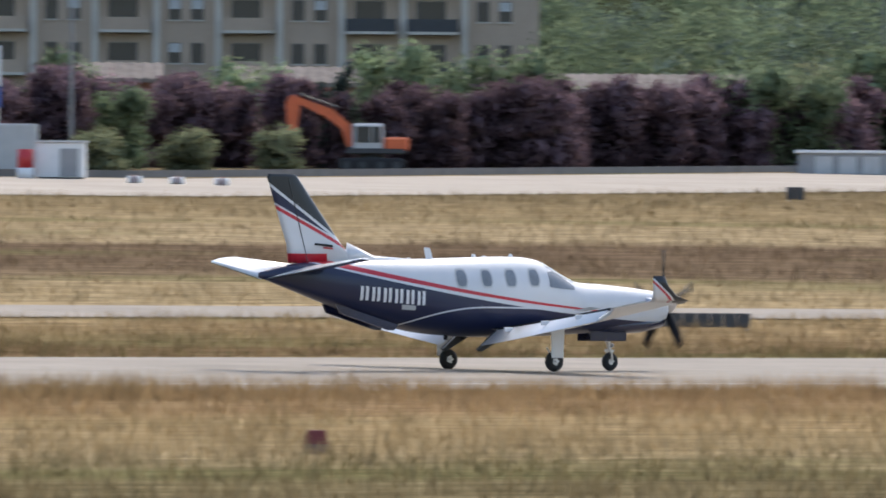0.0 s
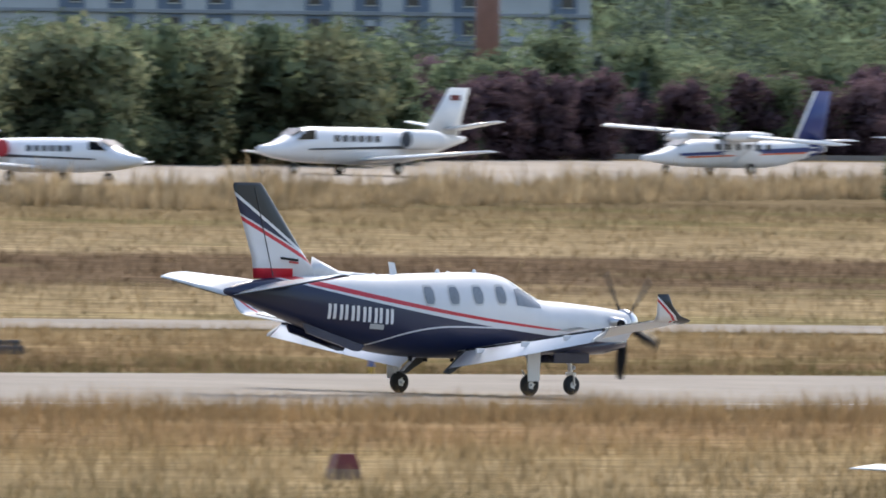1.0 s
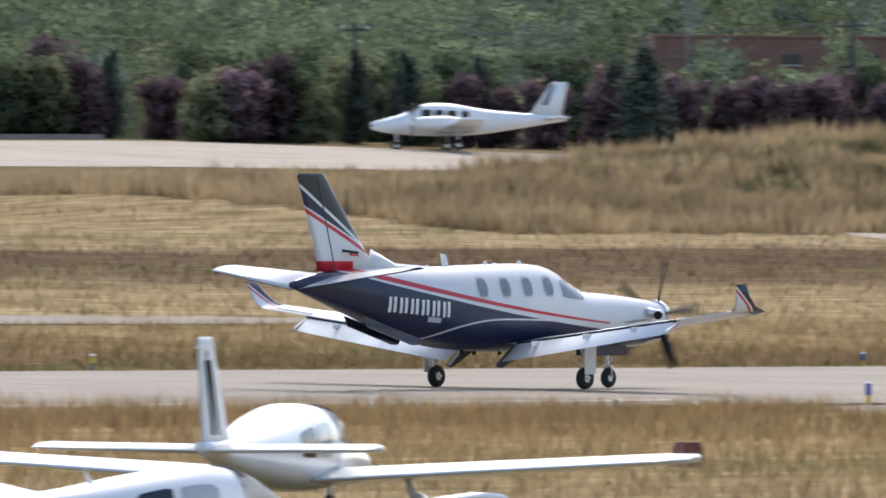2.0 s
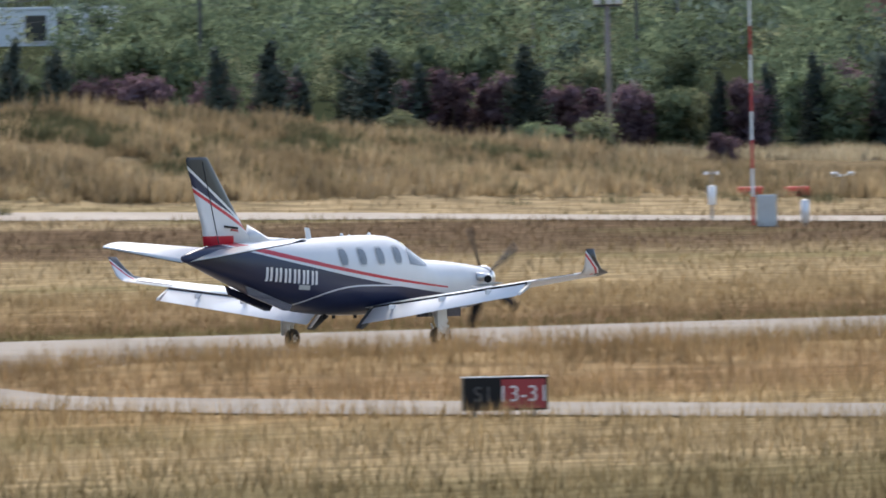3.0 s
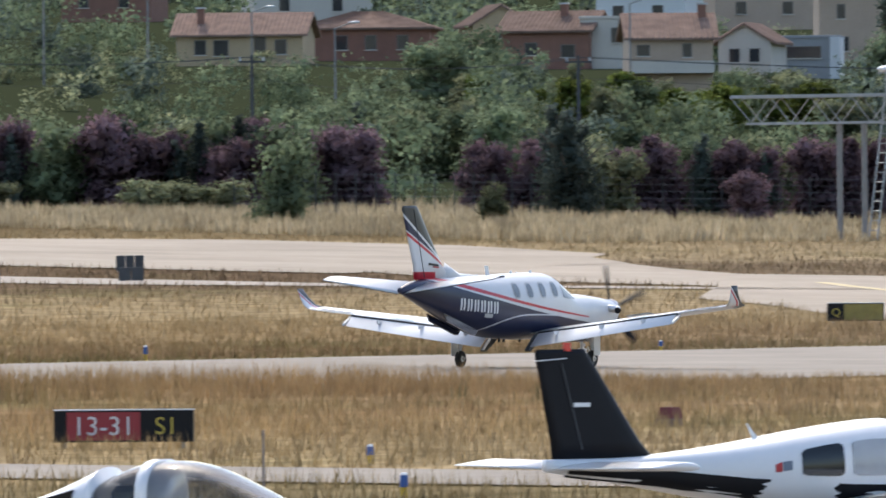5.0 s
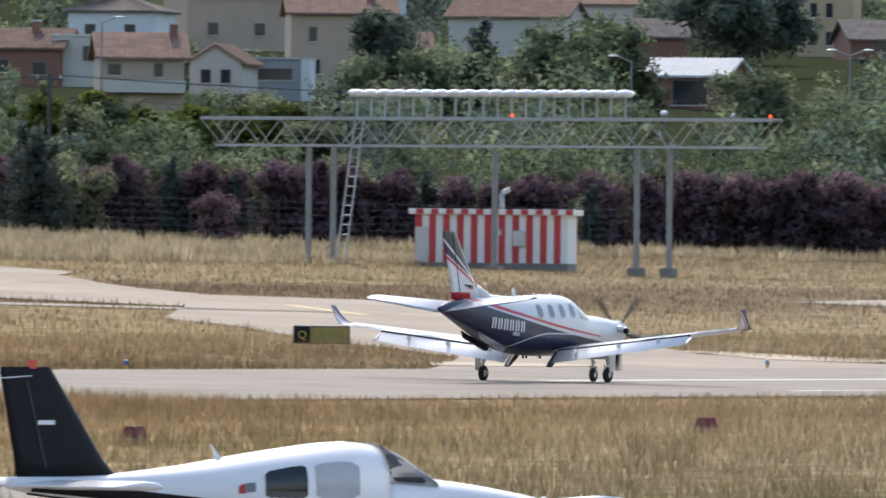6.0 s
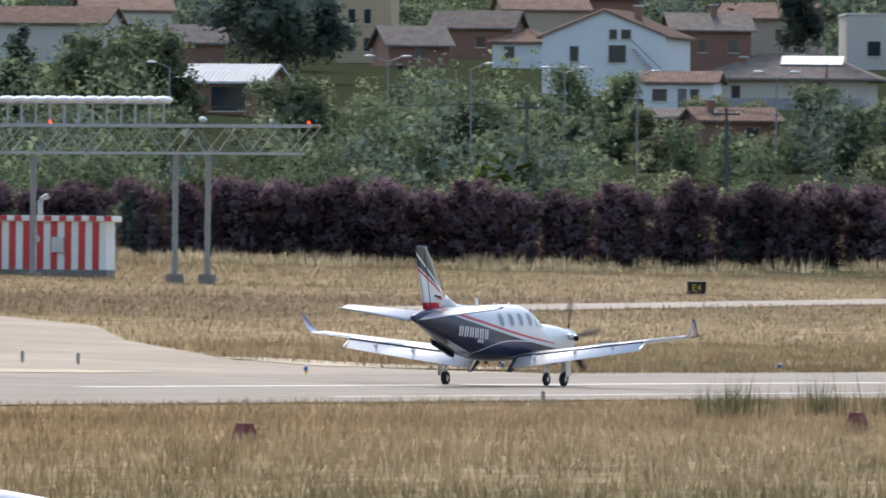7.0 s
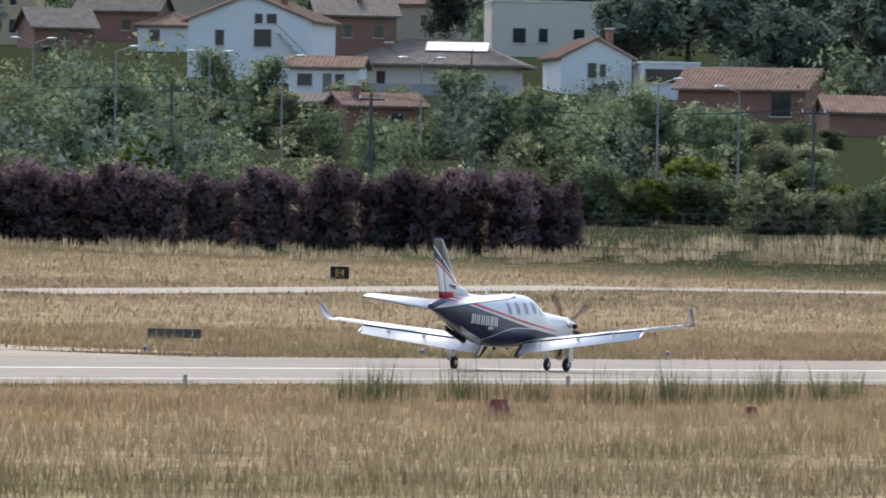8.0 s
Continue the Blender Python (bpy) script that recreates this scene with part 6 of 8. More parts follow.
def twin_otter(m):
    p = root("parked_commuter", m, "white high-wing twin turboprop with blue tail and orange stripe", "airplane", "parked aircraft")
    loft_part(p, "fuselage", ((-8.0, 1.9, 2.3, 0.1), (-5.5, 1.3, 2.45, 0.5), (-3.0, 0.85, 2.5, 0.85), (3.0, 0.8, 2.5, 0.85), (4.6, 0.85, 2.2, 0.75), (6.0, 1.0, 1.7, 0.5), (7.4, 1.15, 1.45, 0.15)), "white_dull", "white fuselage", power=3)
    part("fin", foil_loft([(-5.2, 0, 2.2, 2.6), (-7.2, 0, 5.6, 1.3)], True, 0.8), M["blue_deep"], p, "deep blue fin", True)
    part("fin_edge", foil_loft([(-5.15, 0, 2.3, 0.7), (-7.12, 0, 5.6, 0.45)], True, 1.6), M["white_dull"], p, "pale fin edge", True)
    part("tail_cone_paint", hull_loft([(-7.9, 1.88, 2.32, 0.12), (-6.4, 1.48, 2.44, 0.36)], 16, 3), M["blue_deep"], p, "deep blue tail", True)
    part("wing", foil_loft([(1.4, -9.9, 3.35, 1.95), (1.4, 0, 2.78, 1.95), (1.4, 9.9, 2.2, 1.95)]), M["white_dull"], p, "wing leaning to one side", True)
    for s in (1, -1):
        part("tailplane", foil_loft([(-6.6, s * 0.1, 2.5, 1.5), (-6.8, s * 3.1, 2.55, 1.2)]), M["white"], p, "", True)
        n = loft_part(p, "engine_nacelle", ((-0.8, 2.55, 2.85, 0.15), (0.5, 2.3, 2.95, 0.36), (2.4, 2.3, 2.9, 0.36), (3.0, 2.4, 2.8, 0.24)), "white_dull")
        n.matrix_basis = pose(0, s * 2.6, 0.05)
        for k in range(3):
            a = 2 * math.pi * k / 3 + 0.5
            part("propeller_blade", tube(bmesh.new(), (3.1, 0, 2.6), (3.1, math.cos(a) * 1.25, 2.6 + math.sin(a) * 1.25), 0.07, 0.04, 6), M["grey_dark"], n)
        part("stripe", prism(bmesh.new(), [(-6.0, 1.85), (5.0, 1.45), (5.0, 1.62), (-6.0, 2.15)], s * 0.84, s * 0.87), M["blue_deep"], p, "blue stripe")
        part("stripe", prism(bmesh.new(), [(-5.6, 1.75), (4.4, 1.34), (4.4, 1.43), (-5.6, 1.84)], s * 0.84, s * 0.875), M["orange"], p, "orange stripe")
        part("strut", tube(bmesh.new(), (0.5, s * 0.8, 1.1), (0.4, s * 3.6, 2.9), 0.06, 0.06, 8), M["white_dull"], p)
        gear(p, 0.0, s * 1.8, 1.0, 0.4)
        for i in range(6):
            part("window", rounded(bmesh.new(), -2.4 + i * 0.85, 2.05, 0.4, 0.4, s * 0.845, s * 0.875), M["cockpit"], p)
    part("windscreen", prism(bmesh.new(), [(4.1, 2.4), (4.9, 2.05), (4.95, 2.1), (4.15, 2.46)], -0.6, 0.6), M["cockpit"], p)
    gear(p, 5.4, 0.0, 1.1, 0.32, "nose_wheel")
    settle(p, 0.3)
    return p


M["blue_deep"] = surface("deep_blue_paint", (0.015, 0.03, 0.14), 0.35, vary=0.1, scale=2.0)
twin_otter(pose(400, 434, z_at(400, 434) + 0.04, 0, 0, 181.5) @ Matrix.Scale(0.86, 4))


def light_twin(m, label):
    p = root("parked_twin", m, label, "airplane", "parked aircraft")
    loft_part(p, "fuselage", ((-5.4, 1.45, 1.7, 0.08), (-3.6, 1.15, 1.8, 0.3), (-1.4, 0.8, 2.0, 0.56), (0.2, 0.7, 2.25, 0.62), (1.5, 0.7, 2.2, 0.6), (2.3, 0.75, 1.8, 0.52), (3.3, 0.85, 1.5, 0.34), (3.9, 1.0, 1.35, 0.12)), "white", "white fuselage")
    part("fin", foil_loft([(-3.6, 0, 1.7, 1.6), (-4.75, 0, 3.3, 0.75)], True, 0.8), M["white_dull"], p, "", True)
    part("fin_mark", prism(bmesh.new(), [(-4.55, 2.2), (-4.2, 2.2), (-4.7, 3.2), (-4.85, 3.2)], -0.1, 0.1), M["grey_blue"], p, "grey flash")
    for s in (1, -1):
        part("wing", foil_loft([(0.9, s * 0.5, 0.9, 1.9), (0.5, s * 6.1, 1.45, 1.2)]), M["white"], p, "", True)
        part("tailplane", foil_loft([(-4.3, s * 0.1, 1.55, 1.1), (-4.5, s * 2.3, 1.6, 0.8)]), M["white"], p, "", True)
        n = loft_part(p, "engine_nacelle", ((-0.7, 1.0, 1.3, 0.1), (0.2, 0.8, 1.5, 0.36), (1.6, 0.85, 1.5, 0.38), (2.1, 0.95, 1.4, 0.25)), "white_dull")
        n.matrix_basis = pose(0, s * 1.9, 0.1)
        part("spinner", tube(bmesh.new(), (2.1, 0, 1.18), (2.4, 0, 1.18), 0.17, 0.03, 10), M["white"], n)
        for k in range(2):
            a = math.pi * k + 1.2
            part("propeller_blade", tube(bmesh.new(), (2.2, 0, 1.18), (2.2, math.cos(a) * 0.95, 1.18 + math.sin(a) * 0.95), 0.06, 0.03, 6), M["grey_dark"], n)
        for i, (x, w) in enumerate(((1.35, 0.5), (0.75, 0.45), (0.15, 0.5), (-0.5, 0.35))):
            part("window", rounded(bmesh.new(), x, 1.78 - 0.02 * i, w, 0.34, s * 0.56, s * 0.60), M["cockpit"], p)
        gear(p, 0.0, s * 1.9, 0.9, 0.26)
    part("windscreen", prism(bmesh.new(), [(1.55, 2.2), (2.2, 1.85), (2.24, 1.9), (1.6, 2.26)], -0.42, 0.42), M["cockpit"], p)
    gear(p, 2.7, 0.0, 0.9, 0.22, "nose_wheel")
    return p


light_twin(pose(441.5, 459.5, z_at(441.5, 459.5) + 0.04, 0, 0, -82), "white low-wing twin parked behind a bush")
light_twin(pose(503.4, 464.9, z_at(503.4, 464.9) + 0.04, 0, 0, 141) @ Matrix.Scale(1.22, 4), "white cabin twin with grey tail flash on the apron")


PIPER = ((-4.75, 0.92, 1.05, 0.05), (-3.6, 0.74, 1.07, 0.20), (-2.5, 0.56, 1.18, 0.38), (-1.7, 0.47, 1.30, 0.48), (-1.0, 0.43, 1.39, 0.53), (-0.55, 0.42, 1.43, 0.54), (-0.25, 0.42, 1.40, 0.54))
NOSE = ((-0.30, 0.43, 1.08, 0.54), (0.35, 0.45, 1.05, 0.54), (1.0, 0.50, 0.98, 0.50), (1.7, 0.56, 0.87, 0.44), (2.15, 0.62, 0.78, 0.34))


def hull_width(sections, power, x, z):
    a = np.array(smooth_sections(sections, 3))
    zb, zt, w = (np.interp(x, a[:, 0], a[:, i]) for i in (1, 2, 3))
    v = min(abs((z - (zb + zt) / 2) / ((zt - zb) / 2)), 0.999)
    return w * (1 - v ** power) ** (1 / power)


def curved_plate(parent, name, mat, sections, power, columns, side, proud, label=""):
    bm = bmesh.new()
    grid = [[bm.verts.new((x, side * (hull_width(sections, power, x, z0 + (z1 - z0) * j / 6) + proud), z0 + (z1 - z0) * j / 6)) for j in range(7)] for x, z0, z1 in columns]
    for a, b in zip(grid, grid[1:]):
        for j in range(6):
            bm.faces.new((a[j], a[j + 1], b[j + 1], b[j]))
    return part(name, bm, mat, parent, label, True)


def low_wing(m, label, tail, span, beacon, dark_side=False, rise=0.115):
    """A single-engined four-seater of the common low-wing kind."""
    p = root("parked_light_plane", m, label, "airplane", "parked aircraft")
    part("fuselage", hull_loft(smooth_sections(PIPER, 3), 28, 2.8), M["white"], p, "white fuselage and cabin roof", True)
    part("cowling", hull_loft(smooth_sections(NOSE, 3), 24, 2.8), M["white"], p, "white engine cowling", True)
    part("windscreen", hull_loft(smooth_sections(((-0.24, 0.9, 1.42, 0.525), (-0.02, 0.9, 1.32, 0.52), (0.2, 0.9, 1.18, 0.51), (0.42, 0.9, 1.04, 0.48)), 3), 24, 2.8), M["clear"], p, "clear curved windscreen", True)
    part("instrument_hood", box(bmesh.new(), -0.1, 0.32, -0.42, 0.42, 0.96, 1.05, 0.04), M["seat"], p)
    part("fin", foil_loft([(-3.35, 0, 1.02, 1.30), (-3.55, 0, 1.22, 1.12), (-4.20, 0, 2.16, 0.66), (-4.24, 0, 2.21, 0.60)], True, 0.75), M[tail], p, "%s fin" % ("black" if tail == "black" else "white"), True)
    part("rudder_line", prism(bmesh.new(), [(-4.30, 1.15), (-4.285, 1.15), (-4.535, 2.06), (-4.55, 2.06)], -0.035, 0.035), M["grey_dark"], p)
    part("tip_line", prism(bmesh.new(), [(-4.84, 2.085), (-4.48, 2.11), (-4.48, 2.12), (-4.84, 2.095)], -0.035, 0.035), M["white_dull"], p)
    if beacon:
        part("beacon_light", tube(bmesh.new(), (-4.46, 0, 2.19), (-4.46, 0, 2.28), 0.05, 0.045, 10), M[beacon], p, "red beacon")
    if tail == "black":
        part("name_bar", prism(bmesh.new(), [(-4.40, 1.60), (-4.20, 1.60), (-4.20, 1.645), (-4.40, 1.645)], -0.05, 0.05), M["white_dull"], p)
    else:
        for q in (0.0, 0.22):
            part("fin_stripe", prism(bmesh.new(), [(-4.05 - q, 1.12), (-3.99 - q, 1.12), (-4.44 - q * 0.6, 1.95), (-4.46 - q * 0.6, 1.95)], -0.055, 0.055), M["grey_dark"], p, "dark stripe")
    for s in (1, -1):
        part("wing", foil_loft([(0.25, s * 0.45, 0.56, 1.65), (0.12, s * (span - 0.4), 0.56 + span * rise, 1.15), (-0.05, s * span, 0.59 + span * rise, 0.8)]), M["white"], p, "", True)
        part("tailplane", foil_loft([(-3.95, s * 0.08, 0.95, 0.80), (-4.0, s * 1.85, 0.97, 0.74), (-4.08, s * 1.95, 0.975, 0.55)], thick=1.1), M["white"], p, "", True)
        curved_plate(p, "rear_window", M["cockpit"], PIPER, 2.8, [(-1.80, 0.86, 1.08), (-1.74, 0.84, 1.12), (-1.5, 0.83, 1.16), (-1.34, 0.83, 1.18), (-1.29, 0.86, 1.16)], s, 0.008, "dark rear side window")
        curved_plate(p, "front_window", M["glass_side"], PIPER, 2.8, [(-1.18, 0.86, 1.17), (-1.12, 0.83, 1.20), (-0.9, 0.83, 1.22), (-0.72, 0.83, 1.22), (-0.64, 0.87, 1.17)], s, 0.008, "bright front side window")
        if dark_side:
            curved_plate(p, "side_stripe", M["black"], PIPER, 2.8, [(-4.5, 0.86, 0.97), (-3.4, 0.74, 0.92), (-2.4, 0.58, 0.82), (-1.2, 0.48, 0.74), (-0.3, 0.46, 0.72)], s, 0.006, "black side stripe")
            curved_plate(p, "badge", M["red"], PIPER, 2.8, [(-2.12, 0.88, 0.96), (-2.04, 0.88, 0.99)], s, 0.008, "small red badge")
            curved_plate(p, "badge", M["grey_blue"], PIPER, 2.8, [(-2.03, 0.89, 0.99), (-1.92, 0.90, 1.0)], s, 0.008, "small grey badge")
        gear(p, -0.5, s * 1.5, 0.7, 0.2)
        part("wheel_spat", ball(bmesh.new(), (-0.45, s * 1.5, 0.26), 0.36, 0.12, 0.17), M["white"], p, "", True)
    part("spinner", tube(bmesh.new(), (2.13, 0, 0.70), (2.40, 0, 0.70), 0.14, 0.02, 12), M["white"], p, "", True)
    for a in (0.15, 0.15 + math.pi):
        part("propeller_blade", tube(bmesh.new(), (2.2, 0, 0.70), (2.2, math.cos(a) * 0.85, 0.70 + math.sin(a) * 0.85), 0.06, 0.03, 6), M["grey_dark"], p)
    part("aerial", prism(bmesh.new(), [(-2.12, 1.22), (-2.05, 1.23), (-2.2, 1.40)], -0.01, 0.01), M["white_dull"], p)
    gear(p, 1.5, 0.0, 0.6, 0.18, "nose_wheel")
    return p


# opaque pane; the bright view through the glass is put into its colour
M["glass_side"] = surface("bright_view_pane", (0.36, 0.37, 0.38), 0.08, vary=0.12, scale=0.8)
low_wing(pose(81.66, 77.99, z_at(81.66, 77.99) + 0.04, 0, 0, -5) @ Matrix.Scale(0.85, 4), "white low-wing light plane with a striped grey fin", "white_dull", 4.7, "beacon")
low_wing(pose(97.6, 92.2, z_at(97.6, 92.2) + 0.04, 0, 0, 30), "white low-wing light plane beside the grass", "white_dull", 4.7, None, False, 0.05)
low_wing(pose(121.04, 66.85, z_at(121.04, 66.85) + 0.04, 0, 0, -27) @ Matrix.Scale(1.08, 4), "white low-wing light plane with a black tail and red beacon", "black", 4.7, "beacon_off", True, 0.06)


def t_tail(m):
    p = root("parked_trainer", m, "white T-tailed trainer with a bubble canopy and striped flag", "airplane", "parked aircraft")
    loft_part(p, "fuselage", ((-4.3, 0.86, 1.1, 0.10), (-3.0, 0.74, 1.08, 0.17), (-1.7, 0.6, 1.14, 0.34), (-0.8, 0.48, 1.16, 0.52), (0.4, 0.45, 1.16, 0.56), (1.4, 0.5, 1.14, 0.52), (2.3, 0.66, 1.04, 0.36)), "white", "white fuselage")
    part("canopy", hull_loft(smooth_sections(((-0.75, 0.95, 1.22, 0.42), (-0.45, 0.95, 1.47, 0.48), (0.0, 0.95, 1.62, 0.5), (0.5, 0.95, 1.58, 0.5), (1.0, 0.95, 1.36, 0.46), (1.4, 0.95, 1.15, 0.4)), 4), 22, 2.4), M["clear"], p, "clear bubble canopy", True)
    part("canopy_frame", hull_loft(smooth_sections(((-1.9, 0.95, 1.14, 0.3), (-1.2, 0.95, 1.28, 0.42), (-0.72, 0.95, 1.47, 0.475), (-0.52, 0.95, 1.57, 0.49)), 3), 20, 2.4), M["white"], p, "", True)
    part("canopy_bow", hull_loft([(-0.06, 0.95, 1.638, 0.512), (0.06, 0.95, 1.642, 0.514)], 22, 2.4), M["white"], p, "", True)
    for s in (1, -1):
        part("rear_window", prism(bmesh.new(), [(-1.45, 1.12), (-0.72, 1.12), (-0.70, 1.36), (-1.0, 1.28)], s * 0.38, s * 0.475), M["cockpit"], p, "dark rear window")
        part("seat", box(bmesh.new(), -0.35, -0.1, s * 0.24 - 0.19, s * 0.24 + 0.19, 0.9, 1.40, 0.06), M["seat"], p, "dark seat back")
        part("wing", foil_loft([(0.6, s * 0.45, 0.62, 1.25), (0.35, s * 5.2, 0.95, 0.8)]), M["white"], p, "", True)
        part("flag_red", prism(bmesh.new(), [(-4.42, 1.62), (-4.22, 1.62), (-4.22, 1.78), (-4.42, 1.78)], s * 0.03, s * 0.066), M["red"], p, "red flag bars")
        part("flag_gold", prism(bmesh.new(), [(-4.42, 1.66), (-4.22, 1.66), (-4.22, 1.735), (-4.42, 1.735)], s * 0.03, s * 0.070), M["yellow"], p, "yellow flag bar")
        ring = []
        for i in range(15):
            a = radians(50 + i * 260 / 14)
            ring.append([(-3.98 + math.cos(a) * r, y, 1.68 + math.sin(a) * r) for r, y in ((0.105, s * 0.03), (0.105, s * 0.072), (0.065, s * 0.072), (0.065, s * 0.03))])
        bm = skin(bmesh.new(), ring)
        part("emblem", bm, M["blue"], p, "blue ring emblem")
        part("name_bar", prism(bmesh.new(), [(-4.08, 1.50), (-3.90, 1.50), (-3.90, 1.53), (-4.08, 1.53)], s * 0.03, s * 0.074), M["blue"], p)
        part("bird_mark", prism(bmesh.new(), [(-4.30, 1.28), (-4.05, 1.22), (-3.85, 1.30), (-4.1, 1.30)], s * 0.03, s * 0.076), M["grey_dark"], p)
        gear(p, -0.1, s * 1.1, 0.6, 0.19)
    part("fin", foil_loft([(-3.25, 0, 0.95, 1.25), (-3.80, 0, 1.92, 0.72)], True, 0.7), M["white"], p, "", True)
    part("tailplane", foil_loft([(-3.95, -1.36, 1.965, 0.45), (-3.78, -1.1, 1.96, 0.66), (-3.66, 0, 1.955, 0.82), (-3.78, 1.1, 1.96, 0.66), (-3.95, 1.36, 1.965, 0.45)], thick=0.8), M["white"], p, "", True)
    part("spinner", tube(bmesh.new(), (2.28, 0, 0.86), (2.6, 0, 0.86), 0.16, 0.02, 12), M["white"], p, "", True)
    for a in (0.4, 0.4 + math.pi):
        part("propeller_blade", tube(bmesh.new(), (2.36, 0, 0.86), (2.36, math.cos(a) * 0.85, 0.86 + math.sin(a) * 0.85), 0.07, 0.04, 6), M["grey_dark"], p)
    gear(p, 1.7, 0.0, 0.6, 0.17, "nose_wheel")
    return p


t_tail(pose(93.05, 59.4, z_at(93.05, 59.4) + 0.04, 0, 0, -80))
# whip aerial by the parking area
o = root("marker_pole", on_land(112.4, 70.4), "thin bare wooden stake", "stake")
part("rod", tube(bmesh.new(), (0, 0, -0.1), (0, 0, 1.55), 0.022, 0.014, 6), M["wood_pole"], o)
# ---------------- grass ----------------


def mesh_raw(name, co, faces_k, material, normals=None):
    """A mesh from an array of corners, each face having its own faces_k corners."""
    n = len(co)
    me = bpy.data.meshes.new(name)
    me.vertices.add(n)
    me.vertices.foreach_set("co", np.ascontiguousarray(co, np.float32).ravel())
    me.loops.add(n)
    me.loops.foreach_set("vertex_index", np.arange(n, dtype=np.int32))
    f = n // faces_k
    me.polygons.add(f)
    me.polygons.foreach_set("loop_start", np.arange(0, n, faces_k, dtype=np.int32))
    me.update(calc_edges=True)
    if normals is not None:
        me.polygons.foreach_set("use_smooth", np.ones(f, bool))
        me.normals_split_custom_set_from_vertices(normals.tolist())
    me.materials.append(material)
    return me


RNG = np.random.default_rng(7)


WAVES = [(2 * math.pi / length, a, p, w) for (length, w), a, p in zip(((1.3, 0.5), (1.9, 0.5), (2.9, 0.6), (4.3, 0.6), (7.1, 0.7), (11.0, 0.7), (19.0, 0.6), (33.0, 0.6), (5.3, 0.6), (2.3, 0.5)),
         np.random.default_rng(31).uniform(0, 6.28, 10), np.random.default_rng(32).uniform(0, 6.28, 10))]


def drifts(x, y):
    """Uneven growth: thick and thin places of many sizes, from about -1 to 1."""
    out = np.zeros_like(x)
    bx, by = x + 1.7 * np.sin(y * 0.37 + 0.4), y + 1.9 * np.sin(x * 0.29)
    for k, a, p, w in WAVES:
        out += 0.55 * w * np.sin(k * (bx * math.cos(a) + by * math.sin(a)) + p)
    return np.clip(out, -1.2, 1.2)


def blades(n, x0, x1, y0, y1, h0, h1, w, tall=None):
    """Upright blades in a stretch of field, thinned to clumps, off the paving."""
    x, y = RNG.uniform(x0, x1, n), RNG.uniform(y0, y1, n)
    clump = drifts(x, y)
    keep = ~paved(x, y) & (RNG.uniform(-1.4, 1.2, n) < clump + 0.5)
    b = np.degrees(np.arctan2(x, y))
    keep &= (b > 24) & (b < 71)
    x, y, clump = x[keep], y[keep], clump[keep]
    n = len(x)
    h = RNG.uniform(h0, h1, n) * (0.85 + 0.25 * clump)
    if tall is not None:
        h = h * tall(x, y)
    z = land(x, y)
    a = RNG.uniform(0, 2 * np.pi, n)
    ww = RNG.uniform(0.5, 1.3, n) * w
    lx, ly = RNG.normal(0, 0.22, n) * h, RNG.normal(0, 0.22, n) * h
    p0 = np.stack([x - np.cos(a) * ww, y - np.sin(a) * ww, z - 0.02], -1)
    p1 = np.stack([x + np.cos(a) * ww, y + np.sin(a) * ww, z - 0.02], -1)
    p2 = np.stack([x + lx, y + ly, z + h], -1)
    return np.stack([p0, p1, p2], 1).reshape(-1, 3)


def upward(co, spread=0.4):
    """Bent blades show their flats to the sky."""
    k = np.array([0.0, 0.0, 1.0]) + RNG.normal(0, spread, (len(co) // 3, 3))
    return np.repeat(k / np.linalg.norm(k, axis=1)[:, None], 3, axis=0)


def near_height(x, y):
    k = np.where(y > 131, np.interp(x, [0, 120, 150, 160, 168, 225, 246, 400], [1.5, 1.35, 1.0, 1.0, 1.7, 1.7, 0.7, 0.45]), 1.0)
    k = np.where((x > 122) & (x < 153) & (y > 114), 1.35, k)
    k = np.where((x > 172) & (x < 215) & (y > 126) & (y < 132), 1.15, k)
    return k


def grass_patch(label, *rows):
    co = np.concatenate([blades(*r) for r in rows])
    return tagged(new("grass", mesh_raw("grass", co, 3, M["grass"], upward(co))), label, "grass", kind="stuff")


grass_patch("tall dry straw-coloured grass between apron and runway", (560000, 20, 420, 74, 141, 0.14, 0.42, 0.013, near_height), (60000, 60, 240, 133, 141, 0.14, 0.40, 0.013, near_height))
grass_patch("dry straw-coloured grass beyond the runway", (330000, 60, 560, 171, 200, 0.10, 0.40, 0.016, None))
grass_patch("dry grass on the slope beyond the runway", (560000, 80, 760, 200, 345, 0.08, 0.36, 0.026, None))

# ---------------- reeds on the bank, weeds by the runway ----------------


def fan(n, spread, h0, h1, w, lean=0.25):
    """A tuft of stems round the origin."""
    a, r = RNG.uniform(0, 2 * np.pi, n), RNG.uniform(0, 1, n) ** 0.6 * spread
    x, y = np.cos(a) * r, np.sin(a) * r
    h = RNG.uniform(h0, h1, n) * (1 - 0.4 * (r / spread) ** 2)
    b = RNG.uniform(0, 2 * np.pi, n)
    ww = w * RNG.uniform(0.6, 1.3, n)
    tx, ty = x + np.cos(a) * h * lean * RNG.uniform(0, 1.4, n), y + np.sin(a) * h * lean * RNG.uniform(0, 1.4, n)
    p0 = np.stack([x - np.cos(b) * ww, y - np.sin(b) * ww, 0 * x], -1)
    p1 = np.stack([x + np.cos(b) * ww, y + np.sin(b) * ww, 0 * x], -1)
    p2 = np.stack([tx, ty, h], -1)
    return np.stack([p0, p1, p2], 1).reshape(-1, 3)


